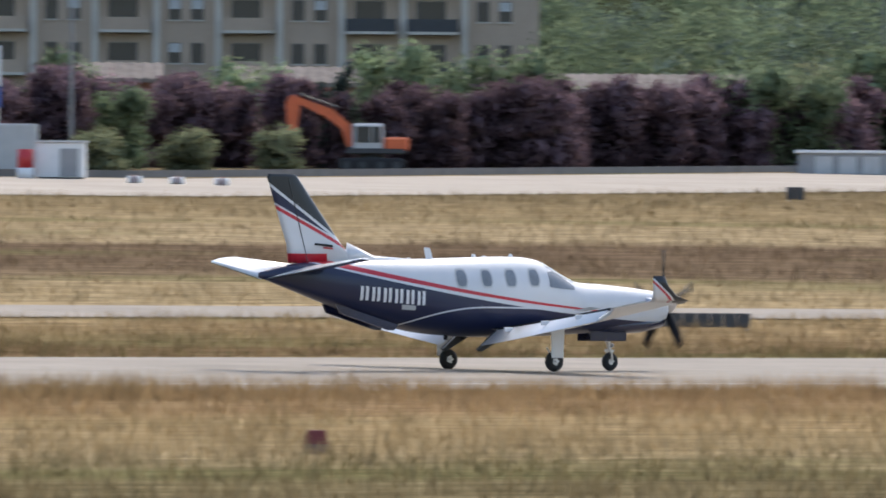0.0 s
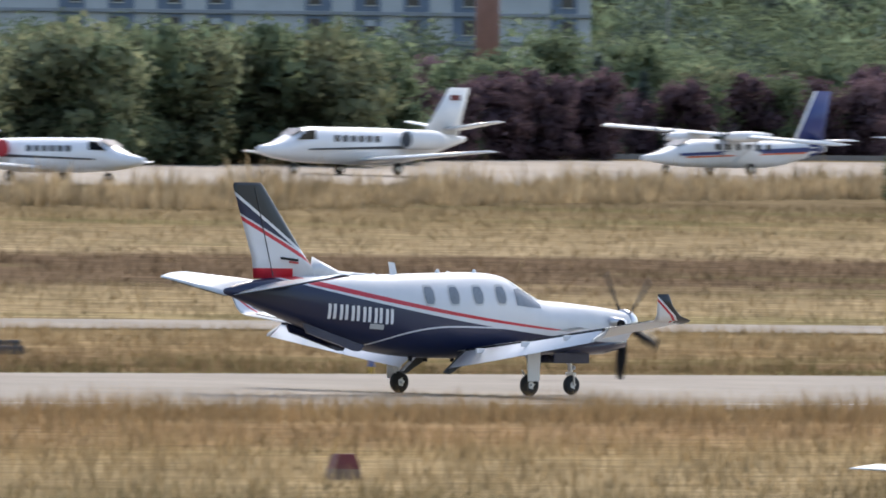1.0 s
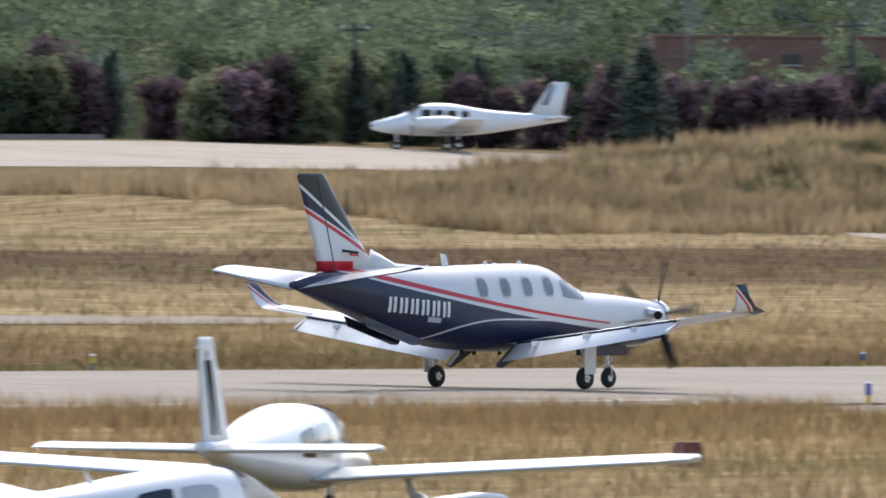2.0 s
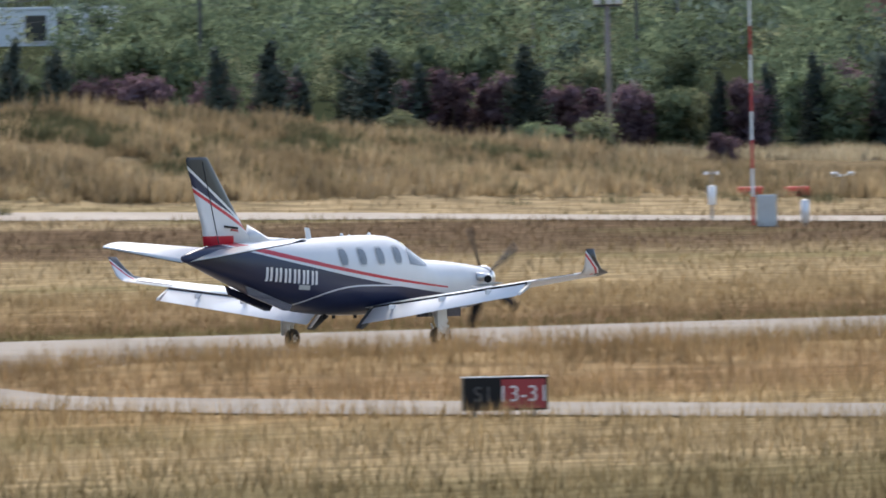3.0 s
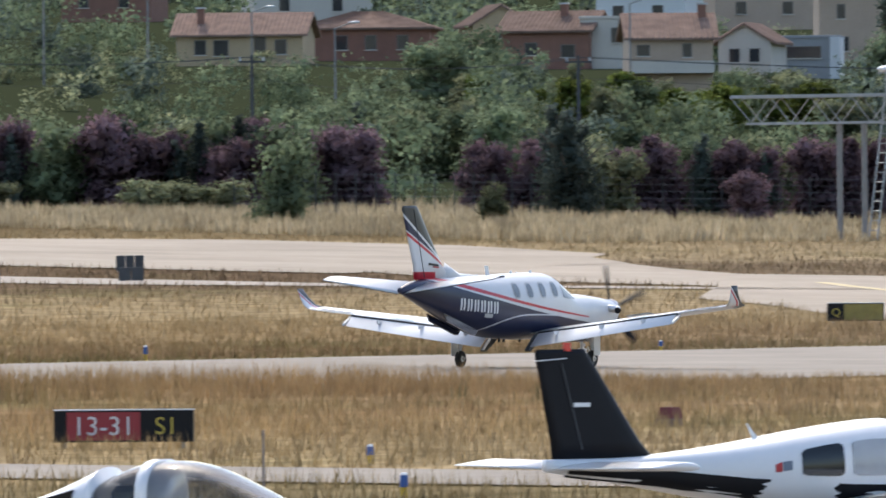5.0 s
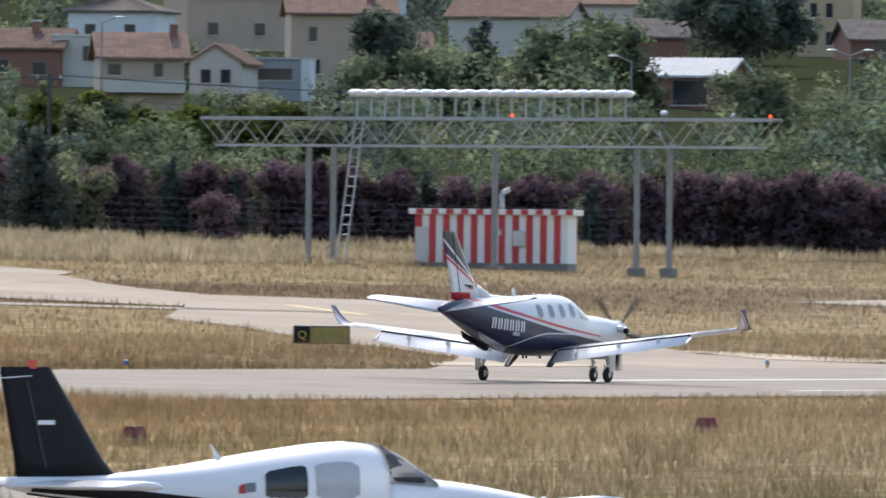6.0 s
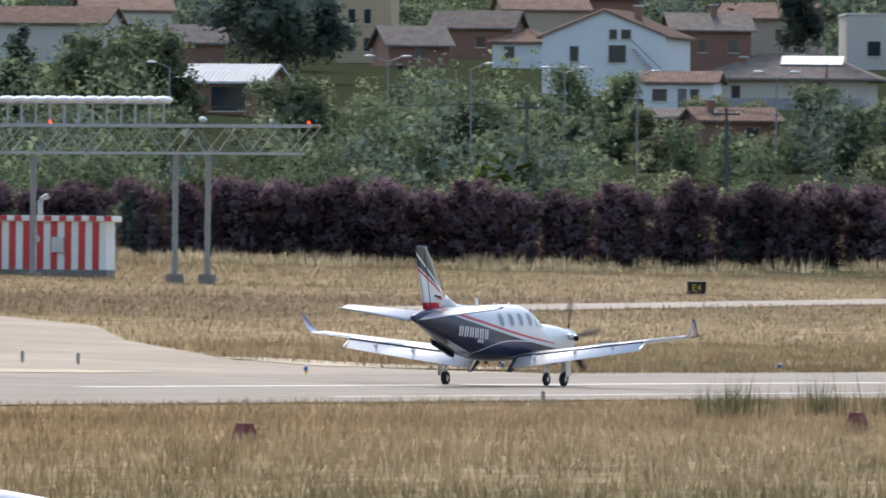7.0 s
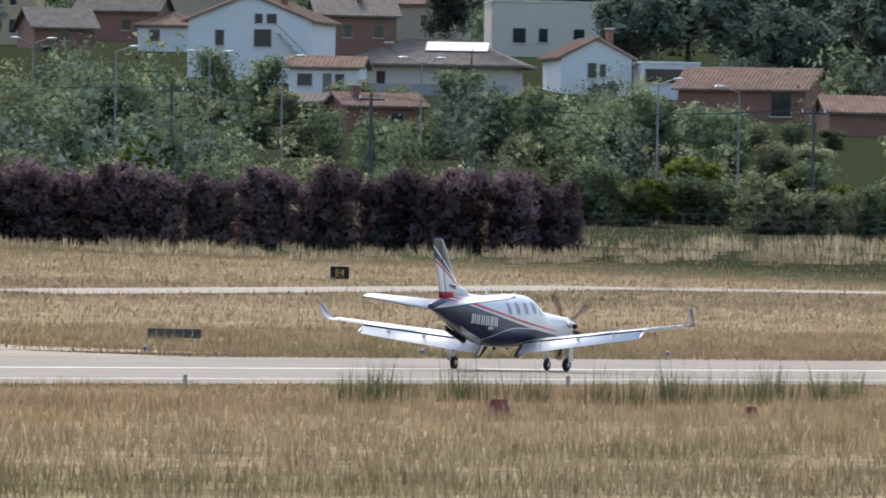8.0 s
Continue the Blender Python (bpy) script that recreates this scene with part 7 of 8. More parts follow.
def tufts(name, material, label, category, spots, *a):
    kinds = [fan(*a) for _ in range(5)]
    out = []
    for x, y, s in spots:
        c, q = math.cos(x * 7 + y), math.sin(x * 7 + y)
        k = kinds[int(RNG.integers(5))] * s
        k = np.stack([k[:, 0] * c - k[:, 1] * q, k[:, 0] * q + k[:, 1] * c, k[:, 2]], -1)
        out.append(k + np.array([x, y, z_at(x, y)]))
    out = np.concatenate(out)
    return tagged(new(name, mesh_raw(name, out, 3, material, upward(out))), label, category, kind="stuff")


spots = [(x, y, s) for x, y, s in zip(RNG.uniform(300, 425, 4300), RNG.uniform(274, 303, 4300), RNG.uniform(0.5, 1.0, 4300)) if x > 292 or y < 286]
spots = [q for q in spots if not paved(np.array([q[0]]), np.array([q[1]]))[0]]
spots += [(x, y, s) for x, y, s in zip(RNG.uniform(262, 400, 2000), RNG.uniform(318, 400, 2000), RNG.uniform(0.65, 1.3, 2000)) if -16 < y - (0.62 * x + 168) < 2]
spots = [(x, y, s * (0.95 + 0.4 * float(drifts(np.array([x * 0.8]), np.array([y * 0.8]))[0]))) for x, y, s in spots]
tufts("reeds", M["reed"], "dry brown reeds and brush on the bank", "reeds", spots, 46, 0.9, 0.5, 1.15, 0.05)
spots = [(x, y, s) for x, y, s in zip(RNG.uniform(322, 400, 1500), RNG.normal(286.5, 5, 1500), RNG.uniform(0.5, 1.15, 1500)) if math.sin(x * 0.5) + math.sin(x * 0.21 + y) > -0.2]
tufts("brush", M["weed"], "grey-green brush growing on the bank", "brush", spots, 60, 1.1, 0.3, 0.8, 0.03)
spots = [(x, y, s) for x, y, s in zip(RNG.uniform(540, 760, 1400), RNG.uniform(288, 345, 1400), RNG.uniform(0.7, 1.2, 1400)) if abs(y - (312 + (660 - x) * 0.42)) < 14]
spots += [(x, y, s) for x, y, s in zip(RNG.uniform(440, 625, 5200), RNG.uniform(290, 440, 5200), RNG.uniform(0.6, 1.3, 5200)) if 0.9 * x - 190 < y < 0.9 * x - 125 + 40 * math.sin(x * 0.05) and y < 1100 - 1.13 * x + 25]
spots = [q for q in spots if not paved(np.array([q[0]]), np.array([q[1]]))[0]]
tufts("reeds", M["reed_pale"], "pale dry grass fringe before the trees", "grass fringe", spots, 40, 1.0, 0.35, 0.9, 0.045)

# ---------------- trees ----------------


def leaf_normals(d, c, mid):
    """Leaves lie about with the skin of their clump and of the whole crown."""
    w = c - mid
    w = w / (np.linalg.norm(w, axis=1)[:, None] + 1e-6)
    k = 0.6 * d + 0.7 * w + RNG.normal(0, 0.2, d.shape)
    return np.repeat(k / np.linalg.norm(k, axis=1)[:, None], 3, axis=0)


def masses(lobes, n, size):
    """The dense inside of the clumps: large loose sprays; triangles and their normals."""
    w = np.array([l[3] * l[4] * l[5] for l in lobes]) ** (2 / 3)
    L = np.array(lobes, float)[RNG.choice(len(lobes), n, p=w / w.sum())]
    d = RNG.normal(0, 1, (n, 3))
    d /= np.linalg.norm(d, axis=1)[:, None]
    c = L[:, :3] + d * L[:, 3:] * RNG.uniform(0.3, 0.75, n)[:, None]
    u = np.cross(d, RNG.normal(0, 1, (n, 3)))
    u /= np.linalg.norm(u, axis=1)[:, None]
    v = np.cross(u, d + RNG.normal(0, 0.5, (n, 3)))
    v /= np.linalg.norm(v, axis=1)[:, None]
    s = size * RNG.uniform(0.7, 1.3, n)[:, None]
    q = np.stack([c - u * s - v * s * 0.6, c + v * s, c + u * s - v * s * 0.6], 1)
    k = d + RNG.normal(0, 0.25, d.shape)
    return q.reshape(-1, 3), np.repeat(k / np.linalg.norm(k, axis=1)[:, None], 3, axis=0)


def crown(lobes, n, size, material, name):
    """Leaf sprays spread through lobes (x, y, z, rx, ry, rz), mostly near their skins."""
    w = np.array([l[3] * l[4] * l[5] for l in lobes]) ** (2 / 3)
    pick = RNG.choice(len(lobes), n, p=w / w.sum())
    L = np.array(lobes, float)[pick]
    d = RNG.normal(0, 1, (n, 3))
    d /= np.linalg.norm(d, axis=1)[:, None]
    r = RNG.uniform(0.72, 1.2, n)
    c = L[:, :3] + d * L[:, 3:] * r[:, None]
    mid = np.mean(np.array(lobes, float)[:, :3], axis=0) * np.array([1, 1, 0.85])
    u = RNG.normal(0, 1, (n, 3))
    u /= np.linalg.norm(u, axis=1)[:, None]
    v = np.cross(u, RNG.normal(0, 1, (n, 3)))
    v /= np.linalg.norm(v, axis=1)[:, None]
    s = size * RNG.uniform(0.55, 1.3, n)[:, None]
    q = np.stack([c - u * s - v * s * 0.4, c + v * s * 0.75, c + u * s - v * s * 0.3], 1)
    mc, mn = masses(lobes, n // 3, size * 1.8)
    return mesh_raw(name, np.concatenate([q.reshape(-1, 3), mc]), 3, material, np.concatenate([leaf_normals(d, c, mid), mn]))


def lobes_round(h, w, k, base=0.18):
    out = [(0, 0, h * 0.55, w * 0.36, w * 0.36, h * 0.36)]
    if base < 0.1:
        out += [(math.cos(a) * w * 0.2, math.sin(a) * w * 0.2, h * 0.14, w * 0.28, w * 0.28, h * 0.17) for a in (0, 1.6, 3.2, 4.8)]
    for i in range(k):
        a = RNG.uniform(0, 6.28)
        z = h * RNG.uniform(base + 0.12, 0.88)
        q = w * 0.5 * math.sqrt(max(0.08, 1 - ((z / h - 0.5) / 0.55) ** 2)) * RNG.uniform(0.45, 0.8)
        s = RNG.uniform(0.16, 0.26) * w
        out.append((math.cos(a) * q, math.sin(a) * q, z, s, s, s * 0.85))
    return out


def lobes_column(h, w, k):
    return [(RNG.normal(0, w * 0.06), RNG.normal(0, w * 0.06), h * (0.08 + 0.86 * i / k), w * 0.5 * (1 - (i / k) ** 2.2) * 0.9 + 0.12, w * 0.5 * (1 - (i / k) ** 2.2) * 0.9 + 0.12, h / k * 0.9) for i in range(k)]


def trunk_mesh(h, r, limbs):
    bm = bmesh.new()
    tube(bm, (0, 0, -0.2), (0.05, 0.02, h * 0.55), r, r * 0.6, 7)
    tube(bm, (0.05, 0.02, h * 0.55), (0.0, 0.1, h * 0.85), r * 0.6, r * 0.2, 6)
    for i in range(limbs):
        a, z = 2.4 * i + 0.4, h * (0.25 + 0.35 * i / max(limbs, 1))
        tube(bm, (0.03, 0.0, z), (math.cos(a) * h * 0.22, math.sin(a) * h * 0.22, z + h * 0.22), r * 0.45, r * 0.12, 5)
    return mesh_from("trunk", bm, M["bark"])


TREES = {}
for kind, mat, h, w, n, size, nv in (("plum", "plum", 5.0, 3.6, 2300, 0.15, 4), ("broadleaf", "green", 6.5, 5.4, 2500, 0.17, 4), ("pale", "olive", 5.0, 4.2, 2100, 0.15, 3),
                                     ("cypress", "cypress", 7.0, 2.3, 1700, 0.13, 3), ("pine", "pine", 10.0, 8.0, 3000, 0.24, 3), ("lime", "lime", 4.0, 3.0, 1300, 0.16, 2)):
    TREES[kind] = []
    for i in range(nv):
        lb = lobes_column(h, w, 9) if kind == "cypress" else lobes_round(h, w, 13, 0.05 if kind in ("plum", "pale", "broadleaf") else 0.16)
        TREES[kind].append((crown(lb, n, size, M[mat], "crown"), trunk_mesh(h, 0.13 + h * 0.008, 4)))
LOOKS = {"plum": ("dark maroon purple-leaved plum tree in the boundary hedge", "tree"), "broadleaf": ("rounded green broadleaf tree behind the airfield", "tree"),
         "pale": ("pale grey-green bushy tree", "tree"), "cypress": ("dark narrow cypress tree", "cypress"), "pine": ("tall dark spreading pine tree", "pine"), "lime": ("young light-green leafy tree", "tree")}


def tree(kind, x, y, h, wide=1.0, variant=None, sink=0.0):
    full = {"plum": 5.0, "broadleaf": 6.5, "pale": 5.0, "cypress": 7.0, "pine": 10.0, "lime": 4.0}[kind]
    me, tr = TREES[kind][(variant if variant is not None else int(RNG.integers(99))) % len(TREES[kind])]
    t = root(kind + "_tree" if kind != "cypress" else "cypress", pose(x, y, z_at(x, y) - sink, 0, 0, float(RNG.uniform(0, 360))), *LOOKS[kind], group="boundary trees")
    s = h / full
    t.scale = (s * wide, s * wide, s)
    for nm, m in (("trunk", tr), ("crown", me)):
        o = new(nm, m)
        o.parent = t
    return t


def along(pts, step):
    out = []
    for (x0, y0), (x1, y1) in zip(pts, pts[1:]):
        n = max(1, int(math.hypot(x1 - x0, y1 - y0) / step))
        out += [(x0 + (x1 - x0) * i / n, y0 + (y1 - y0) * i / n) for i in range(n)]
    return out


HEDGE_A = [(150, 350), (226, 377), (251, 391), (270, 394), (296, 403), (326, 425), (366, 440), (400, 456), (436, 470), (480, 486), (530, 468), (575, 425), (604, 396)]
HEDGE_C = [(604, 396), (609, 388), (609, 380), (606, 374)]
HEDGE_B = [(607.1, 372.1), (641.0, 338.0), (663.0, 316.0), (680.9, 303.9)]
for x, y in along(HEDGE_A[:5], 1.15) + along(HEDGE_A[4:], 1.75):
    u = RNG.uniform()
    kind = "plum" if u < 0.66 else ("broadleaf" if u < 0.8 else ("pale" if u < 0.9 else "cypress"))
    low = 0.88 if x < 320 else 1.0
    if 226 < x < 320 and u < 0.92:
        kind = "plum"
    if x > 500 and 0.3 < u < 0.62:
        kind = "cypress"
    if 302 < x < 384 and not 347 < x < 352:
        tree("broadleaf" if u < 0.6 else "pale", x + RNG.normal(0, 1.5), y + RNG.normal(0, 1.5), RNG.uniform(5.2, 6.6) if x < 338 else RNG.uniform(6.4, 8.0), 1.1)
        continue
    tree(kind, x + RNG.normal(0, 0.7), y + RNG.normal(0, 0.7), RNG.uniform(3.7, 5.2) * low * (1.25 if kind == "cypress" else 1.0))
for x, y in along(HEDGE_C, 0.9):
    if math.degrees(math.atan2(x, y)) > 58.15:
        continue
    tree(("plum", "cypress", "cypress", "broadleaf")[int(RNG.integers(4))], x + RNG.normal(0, 1.0), y + RNG.normal(0, 1.0), RNG.uniform(4.2, 6.4))
for x, y in along([(608, 404), (616, 390), (616, 376)], 1.6):
    tree(("plum", "broadleaf", "pale")[int(RNG.integers(3))], x + RNG.normal(0, 1.5), y + RNG.normal(0, 1.5), RNG.uniform(4.4, 6.0))
for x, y in along(HEDGE_B, 1.5):
    if math.degrees(math.atan2(x, y)) < 59.05:
        continue
    tree("plum" if RNG.uniform() < 0.88 else "cypress", x + RNG.normal(0, 0.6), y + RNG.normal(0, 0.6), RNG.uniform(4.2, 5.6))
for x, y in along([(a + 9, b + 11) for a, b in HEDGE_A], 4.2):
    u = RNG.uniform()
    if 215 < x < 345:
        continue
    tree("broadleaf" if u < 0.7 else ("pale" if u < 0.85 else "plum"), x + RNG.normal(0, 2), y + RNG.normal(0, 2), RNG.uniform(5.0, 7.0))
for i in range(22):
    x, y = polar(58.1 + i * 0.045, 775 + float(RNG.uniform(-8, 12)))
    tree(("broadleaf", "cypress", "pale")[i % 3], x, y, float(RNG.uniform(4.0, 5.4)), 1.2)
for b, r, h, w in ((55.75, 688, 2.1, 2.4), (56.0, 690, 1.7, 2.0), (56.3, 688, 1.9, 1.6), (56.48, 690, 2.2, 2.2), (56.62, 690, 2.0, 2.0), (57.4, 684, 2.1, 2.2), (57.56, 685, 2.2, 2.2), (57.75, 685, 2.1, 2.0), (59.05, 640, 2.6, 0.8)):
    x, y = polar(b, r)
    tree("pale", x, y, h, w)
for x, y in along([(a + 14, b + 8) for a, b in HEDGE_B], 3.6):
    if math.degrees(math.atan2(x, y)) < 59.1:
        continue
    tree("broadleaf" if RNG.uniform() < 0.7 else "pale", x + RNG.normal(0, 2), y + RNG.normal(0, 2), RNG.uniform(4.0, 5.4))


def far_woods(label, spots, n, size, material):
    """Distant trees joined in one mesh."""
    forms = [(lobes_round(7.0, 6.6, 9, -0.06) + [(0, 0, 1.4, 2.2, 2.2, 1.6)], ) for _ in range(6)]
    co, nn = [], []
    for x, y, h in spots:
        lb = forms[int(RNG.integers(6))][0]
        L = np.array(lb, float)[RNG.integers(0, len(lb), n)]
        d = RNG.normal(0, 1, (n, 3))
        d /= np.linalg.norm(d, axis=1)[:, None]
        c = (L[:, :3] + d * L[:, 3:] * RNG.uniform(0.72, 1.2, n)[:, None]) * (h / 7.0)
        a = RNG.uniform(0, 6.28)
        c = np.stack([c[:, 0] * math.cos(a) - c[:, 1] * math.sin(a), c[:, 0] * math.sin(a) + c[:, 1] * math.cos(a), c[:, 2]], -1)
        u = RNG.normal(0, 1, (n, 3))
        u /= np.linalg.norm(u, axis=1)[:, None]
        v = np.cross(u, RNG.normal(0, 1, (n, 3)))
        v /= np.linalg.norm(v, axis=1)[:, None]
        s = size * RNG.uniform(0.6, 1.3, n)[:, None]
        q = np.stack([c - u * s - v * s * 0.4, c + v * s * 0.75, c + u * s - v * s * 0.3], 1)
        d = np.stack([d[:, 0] * math.cos(a) - d[:, 1] * math.sin(a), d[:, 0] * math.sin(a) + d[:, 1] * math.cos(a), d[:, 2]], -1)
        co.append(q.reshape(-1, 3) + np.array([x, y, z_at(x, y)]))
        nn.append(leaf_normals(d, c, np.array([0, 0, 0.38 * h])))
        mc, mn = masses(lb, n // 4, size * 1.7 * 7.0 / h)
        mc = mc * (h / 7.0)
        co.append(np.stack([mc[:, 0] * math.cos(a) - mc[:, 1] * math.sin(a), mc[:, 0] * math.sin(a) + mc[:, 1] * math.cos(a), mc[:, 2]], -1) + np.array([x, y, z_at(x, y)]))
        nn.append(np.stack([mn[:, 0] * math.cos(a) - mn[:, 1] * math.sin(a), mn[:, 0] * math.sin(a) + mn[:, 1] * math.cos(a), mn[:, 2]], -1))
    return tagged(new("far_woods", mesh_raw("far_woods", np.concatenate(co), 3, material, np.concatenate(nn))), label, "woodland", kind="stuff")


# single trees and bushes that stand out
for q in (("broadleaf", 310.7, 411.5, 5.6, 1.3), ("broadleaf", 318.6, 412.6, 5.6, 1.35), ("broadleaf", 314, 414.5, 4.8, 1.2), ("pale", 358, 446, 6.4, 1.4), ("broadleaf", 364, 448, 7.0, 1.25), ("pale", 371, 450, 7.2, 1.3),
          ("broadleaf", 377, 452, 7.2, 1.25), ("pale", 382, 453, 6.6, 1.2), ("pale", 338.6, 355.6, 2.7, 0.9), ("pale", 229, 362, 2.2, 1.5), ("pale", 236, 366, 2.2, 1.4), ("pale", 244, 371, 2.3, 1.3), ("broadleaf", 224, 372, 4.6, 1.3),
          ("broadleaf", 532.7, 332.6, 4.8, 0.95), ("cypress", 587.6, 347.2, 7.0, 1.2), ("cypress", 590.6, 348.2, 6.0, 1.2), ("cypress", 598.1, 354.2, 7.2, 1.15), ("cypress", 601.1, 355.2, 6.4, 1.2), ("pale", 607.1, 358.1, 5.0, 1.0),
          ("pale", 595.1, 349.2, 4.6, 1.1), ("plum", 579.6, 330.7, 3.4, 1.2), ("pale", 611, 404, 1.7, 2.2), ("pale", 624, 395.5, 1.5, 2.2), ("pale", 629, 392, 1.4, 2.2), ("pale", 608, 416, 1.6, 2.2), ("pale", 616, 401, 1.5, 2.0),
          ("pale", 385, 295, 2.0, 1.3), ("pale", 392, 290, 2.4, 1.2), ("broadleaf", 396, 296, 2.4, 1.2), ("plum", 398, 288, 2.0, 1.2), ("pale", 375, 300, 1.6, 1.4)):
    tree(*q)
spots = []
for cx, cy, k, w in ((267.0, 124.6, 16, 1.3), (271.4, 125.7, 10, 1.6), (276.0, 125.4, 26, 3.2), (279.0, 123.1, 16, 1.8), (283.9, 123.9, 20, 2.4), (290.4, 124.7, 30, 3.2), (297.4, 126.1, 26, 3.4), (305.4, 128.1, 24, 4.0)):
    spots += [(cx + float(RNG.normal(0, w * 0.5)), cy + float(RNG.normal(0, 0.5)), float(RNG.uniform(0.5, 1.25))) for _ in range(int(k * 0.36))]
spots += [(266.9, 124.6, 1.2), (267.9, 124.2, 1.1), (266.0, 124.8, 1.0), (272.0, 119.6, 1.2), (283.4, 121.5, 1.1), (284.9, 121.9, 1.0), (217, 131, 0.6), (218.4, 129.8, 0.5), (181.5, 94.4, 0.4), (182.4, 93.9, 0.45), (190.3, 99.4, 0.4), (198.5, 103.0, 0.45), (197.1, 103.4, 0.5), (198.9, 103.6, 0.4)]
tufts("weeds", M["weed"], "tall thin grey-green weeds at the runway edge", "weeds", spots, 26, 0.34, 0.6, 1.35, 0.015, 0.2)
spots = [(float(x), float(y), float(s)) for x, y, s in zip(RNG.uniform(150, 320, 420), RNG.uniform(76, 130, 420), RNG.uniform(0.25, 0.6, 420))]
spots = [q for q in spots if float(drifts(np.array([q[0] * 0.5]), np.array([q[1] * 0.5]))[0]) > 0.35 and not paved(np.array([q[0]]), np.array([q[1]]))[0]]
tufts("scrub", M["scrub"], "dead brown scrub in the dry grass", "scrub", spots, 40, 0.9, 0.4, 1.0, 0.02, 0.4)
CLEAR = [(math.degrees(math.atan2(x, y)), math.hypot(x, y), w, (z_at(x, y) - 2.67 + (2.2 if math.atan2(x, y) > radians(57) else 5.2)) / math.hypot(x, y)) for x, y, w in HOUSE_SPOTS]


def wood_spots(n, r0, r1, h0, h1, b0=27, b1=70, gap=12):
    out = []
    for b, q, h in zip(RNG.uniform(b0, b1, n), RNG.uniform(0, 1, n), RNG.uniform(h0, h1, n)):
        r = math.sqrt(r0 * r0 + (r1 * r1 - r0 * r0) * q)
        x, y = r * math.sin(radians(b)), r * math.cos(radians(b))
        top = (z_at(x, y) + h - 2.67) / r
        # houses stand in clearings: no crown in front rises over their ground floors
        if any(abs(b - cb) < math.degrees((cw / 2 + 2.0) / cr) and r - cr < 14 and (top > ground or r - cr > -gap) for cb, cr, cw, ground in CLEAR):
            continue
        if (y < 330 and b < 65.7) or (y < 380 and r < 730 and b < 65.9) or y < 270 or (b > 65.6 and r < 800):
            continue
        out.append((x, y, h))
    return out


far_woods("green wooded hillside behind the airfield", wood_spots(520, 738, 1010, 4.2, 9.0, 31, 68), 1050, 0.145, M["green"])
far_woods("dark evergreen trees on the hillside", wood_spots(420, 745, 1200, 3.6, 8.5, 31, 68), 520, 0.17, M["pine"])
far_woods("pale bushes on the hillside", wood_spots(620, 716, 1040, 1.4, 4.0, 31, 68, 4), 230, 0.13, M["olive"])
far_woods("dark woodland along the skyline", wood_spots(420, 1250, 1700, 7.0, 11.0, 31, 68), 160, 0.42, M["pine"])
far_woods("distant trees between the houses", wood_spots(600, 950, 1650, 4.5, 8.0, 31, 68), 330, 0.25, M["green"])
for kind, b, r, h, w in (("cypress", 61.54, 930, 9.4, 1.15), ("broadleaf", 61.31, 940, 6.4, 1.1), ("broadleaf", 61.98, 960, 8.8, 1.25), ("broadleaf", 62.2, 965, 8.6, 1.15), ("broadleaf", 62.85, 900, 6.6, 1.3),
                         ("pine", 62.82, 1150, 10.5, 1.1), ("pine", 62.62, 1160, 9.5, 1.0), ("broadleaf", 64.22, 985, 5.8, 1.1), ("broadleaf", 64.42, 990, 5.2, 1.1), ("broadleaf", 65.41, 960, 5.6, 1.2), ("broadleaf", 65.6, 905, 5.6, 1.2), ("broadleaf", 65.85, 900, 6.0, 1.2),
                         ("broadleaf", 66.1, 895, 5.4, 1.2), ("broadleaf", 66.3, 905, 5.8, 1.2), ("broadleaf", 66.6, 890, 5.6, 1.2), ("lime", 63.95, 800, 4.6, 1.1), ("lime", 63.85, 795, 3.8, 1.1), ("broadleaf", 60.95, 935, 6.0, 0.9), ("broadleaf", 58.95, 905, 5.8, 1.2),
                         ("broadleaf", 58.78, 900, 5.4, 1.2), ("pine", 65.3, 1190, 8.5, 0.7), ("pine", 66.0, 1250, 9.0, 0.8), ("pale", 63.3, 900, 5.0, 1.3), ("pale", 63.55, 905, 5.2, 1.3), ("broadleaf", 63.75, 905, 5.0, 1.2)):
    x, y = polar(b, r)
    tree(kind, x, y, h, w)
for i in range(30):
    x, y = polar(58.95 + i * 0.075, float(RNG.uniform(835, 905)))
    tree(("pale", "lime", "broadleaf")[i % 3], x, y, float(RNG.uniform(2.4, 4.4)), 1.25)
for i in range(46):
    x, y = polar(62.9 + i * 0.095, float(RNG.uniform(880, 1010)))
    tree(("pale", "broadleaf", "pale")[i % 3], x, y, float(RNG.uniform(1.8, 3.4)), 1.35)
for b, r, h, w in ((34.62, 552, 5.9, 0.95), (34.8, 554, 5.6, 0.9), (35.15, 556, 5.7, 0.95), (35.35, 557, 5.2, 0.9), (33.02, 524, 5.3, 0.8), (33.3, 518, 4.0, 0.9), (33.9, 540, 5.0, 0.9), (36.3, 560, 5.6, 1.0), (36.6, 562, 5.2, 1.0)):
    x, y = polar(b, r)
    tree("broadleaf", x - 40.3, y - 49.7, h, w)
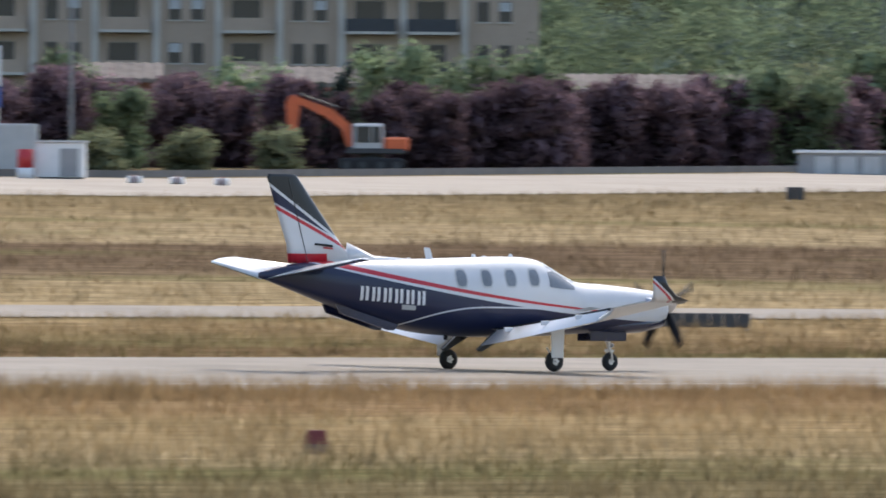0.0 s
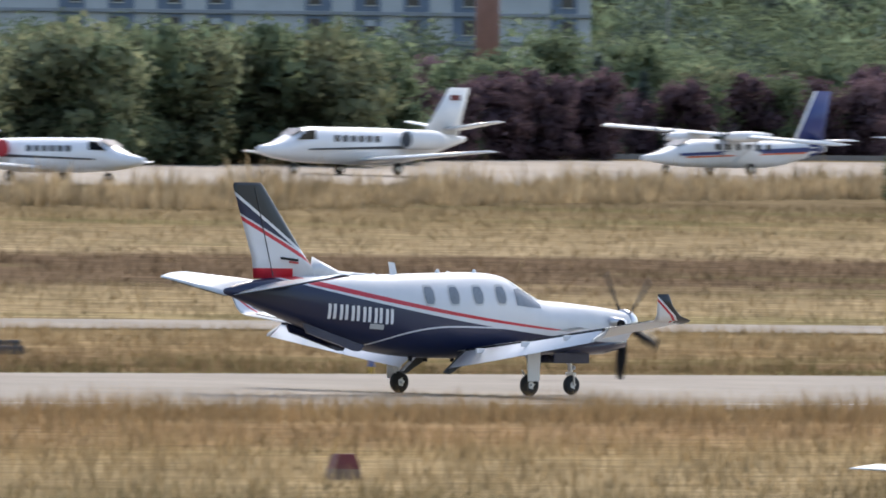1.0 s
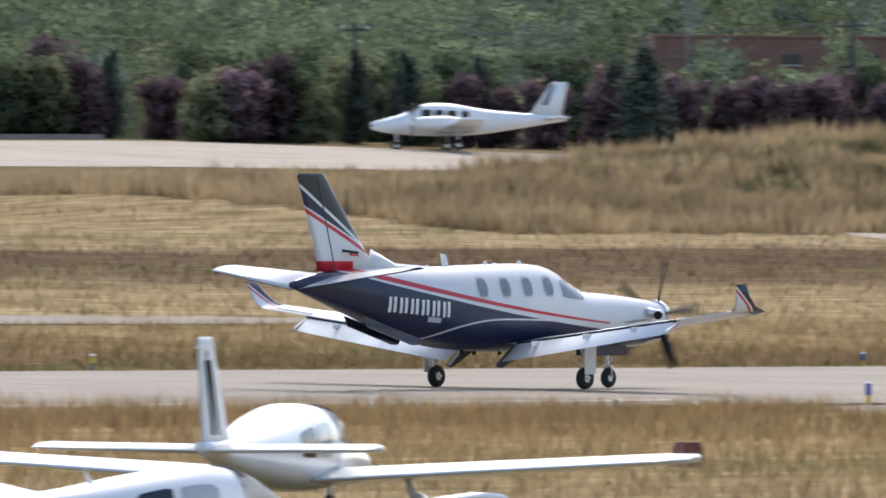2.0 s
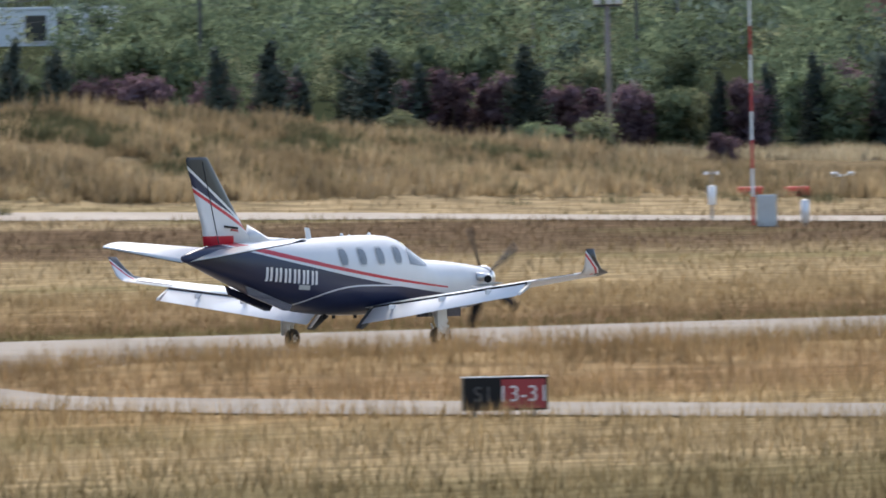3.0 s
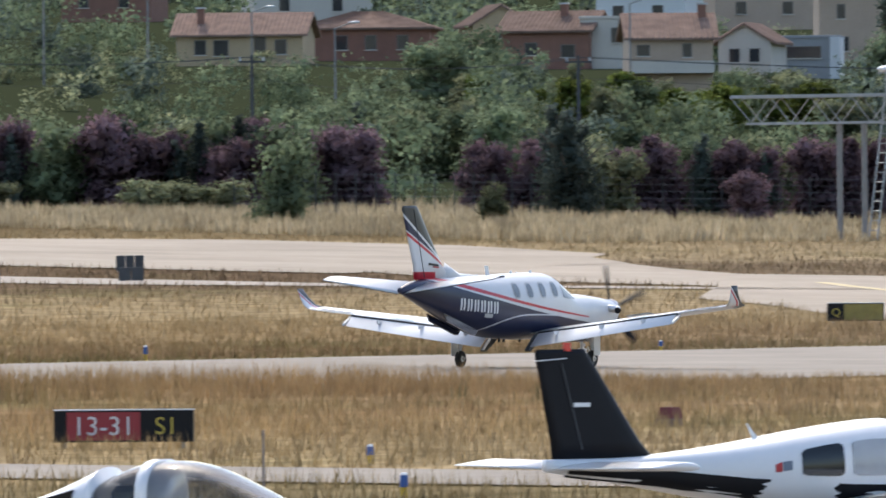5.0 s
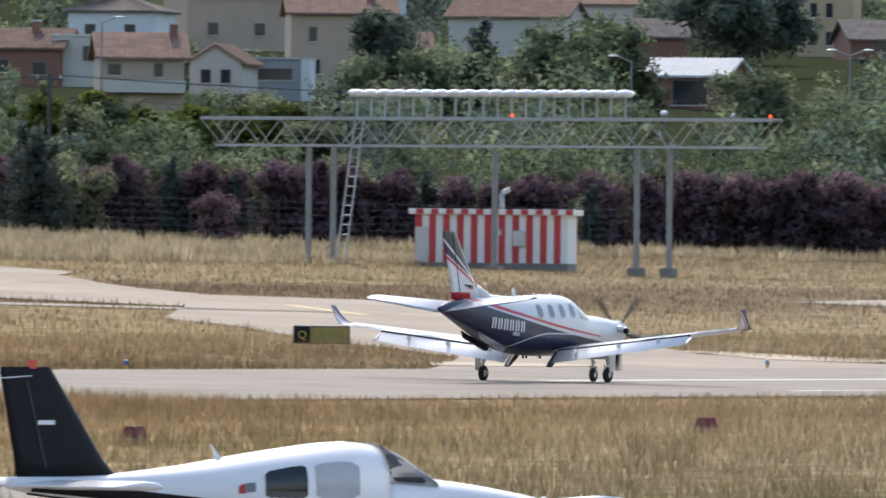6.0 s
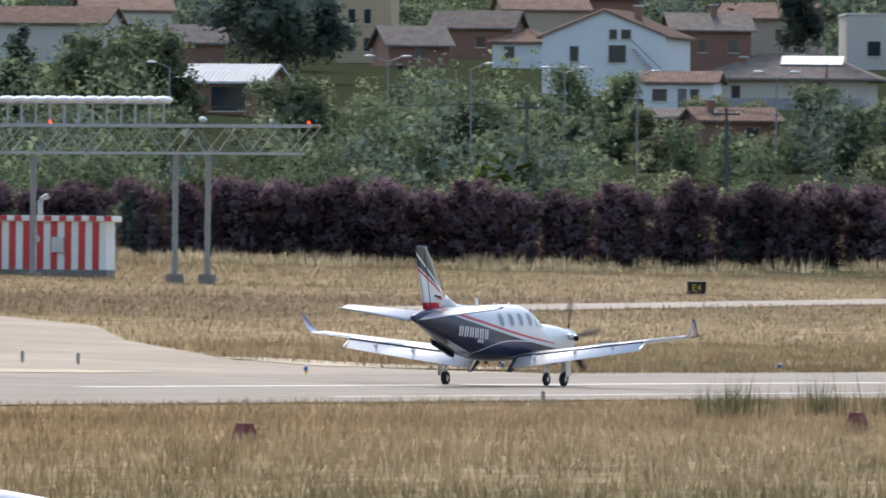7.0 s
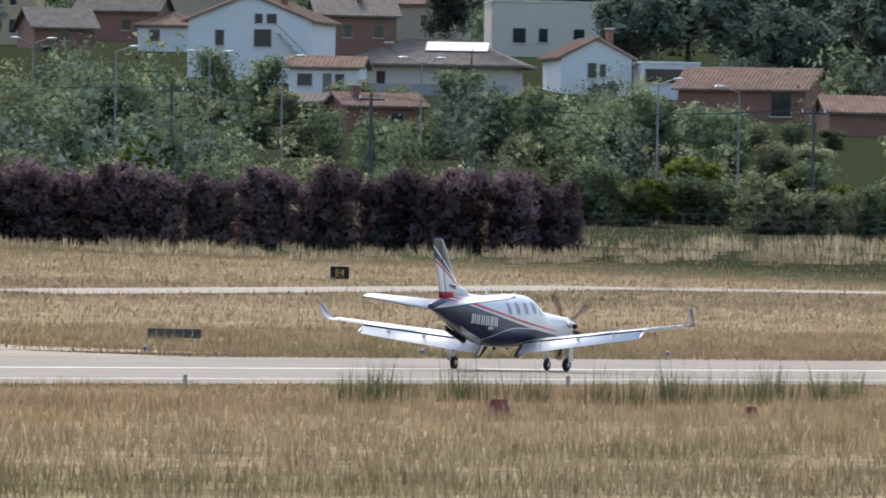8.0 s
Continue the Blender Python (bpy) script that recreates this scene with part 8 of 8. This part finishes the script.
for b, r, h, w in ((66.22, 1130, 9.0, 1.2), (66.47, 1150, 11, 1.3), (66.80, 1120, 12, 1.4), (67.12, 1140, 11, 1.4), (67.42, 1120, 12, 1.3), (66.97, 1100, 9, 1.2), (62.72, 1060, 11, 1.2), (62.88, 1080, 10, 1.2), (61.07, 960, 8, 1.0)):
    x, y = polar(b, r)
    tree("pine", x, y, h, w)
for b, w in ((48.2, 1.6), (50.7, 1.0), (50.9, 1.0), (51.68, 1.0), (51.95, 1.05), (52.44, 1.7), (53.15, 1.3)):
    x, y = polar(b, 700)
    tree("cypress", x, y, float(RNG.uniform(6.2, 7.2)), w)
for i in range(26):
    x, y = polar(65.925 + i * 0.075, 792 + float(RNG.uniform(-6, 14)))
    tree(("pale", "broadleaf", "lime")[i % 3], x, y, float(RNG.uniform(2.6, 4.6)), 1.3)
# ---------------- what moves ----------------


def motions():
    rows = []
    for t, side, b in ((0.0, 2.5, 35.1), (0.25, 4.5, 36.6), (0.5, 6.5, 38.3), (0.75, 1.5, 39.8), (1.0, -4.0, 41.4), (1.2, -6.0, 42.7), (1.6, -4.5, 45.0), (2.0, -1.5, 47.3),
                       (2.3, 0.0, 49), (3, 0, 0), (4, 0, 0), (4.7, 0, 0), (5.25, 0, 0), (5.8, 0, 0), (6.5, 0, 0), (7.25, 0, 0), (8.0, 0.0, 0)):
        # a slight drift across the width of the runway while braking
        x = 104.985 + 34.535 * t - 0.589 * t * t + side * math.sin(radians(b))
        x += float(np.interp(t, [4.7, 5.8, 6.5, 7.25, 8.0], [0.0, 1.98, 2.25, 2.5, 2.71]))
        y = 156.78 + side * math.cos(radians(b))
        rows.append((t, pose(x, y, z_at(x, y) + 0.036)))
    walk(plane, rows)
    walk(propeller, [(k / 30, pose(4.30, 0, 1.46, 83.0 * k)) for k in range(241)])
    for ob in plane.children:
        if "wheel" in ob.name:
            c = ob.matrix_basis.translation.copy()
            walk(ob, [(k / 30, pose(c.x, c.y, c.z, 0, 67.0 * k, 0)) for k in range(241)])


motions()
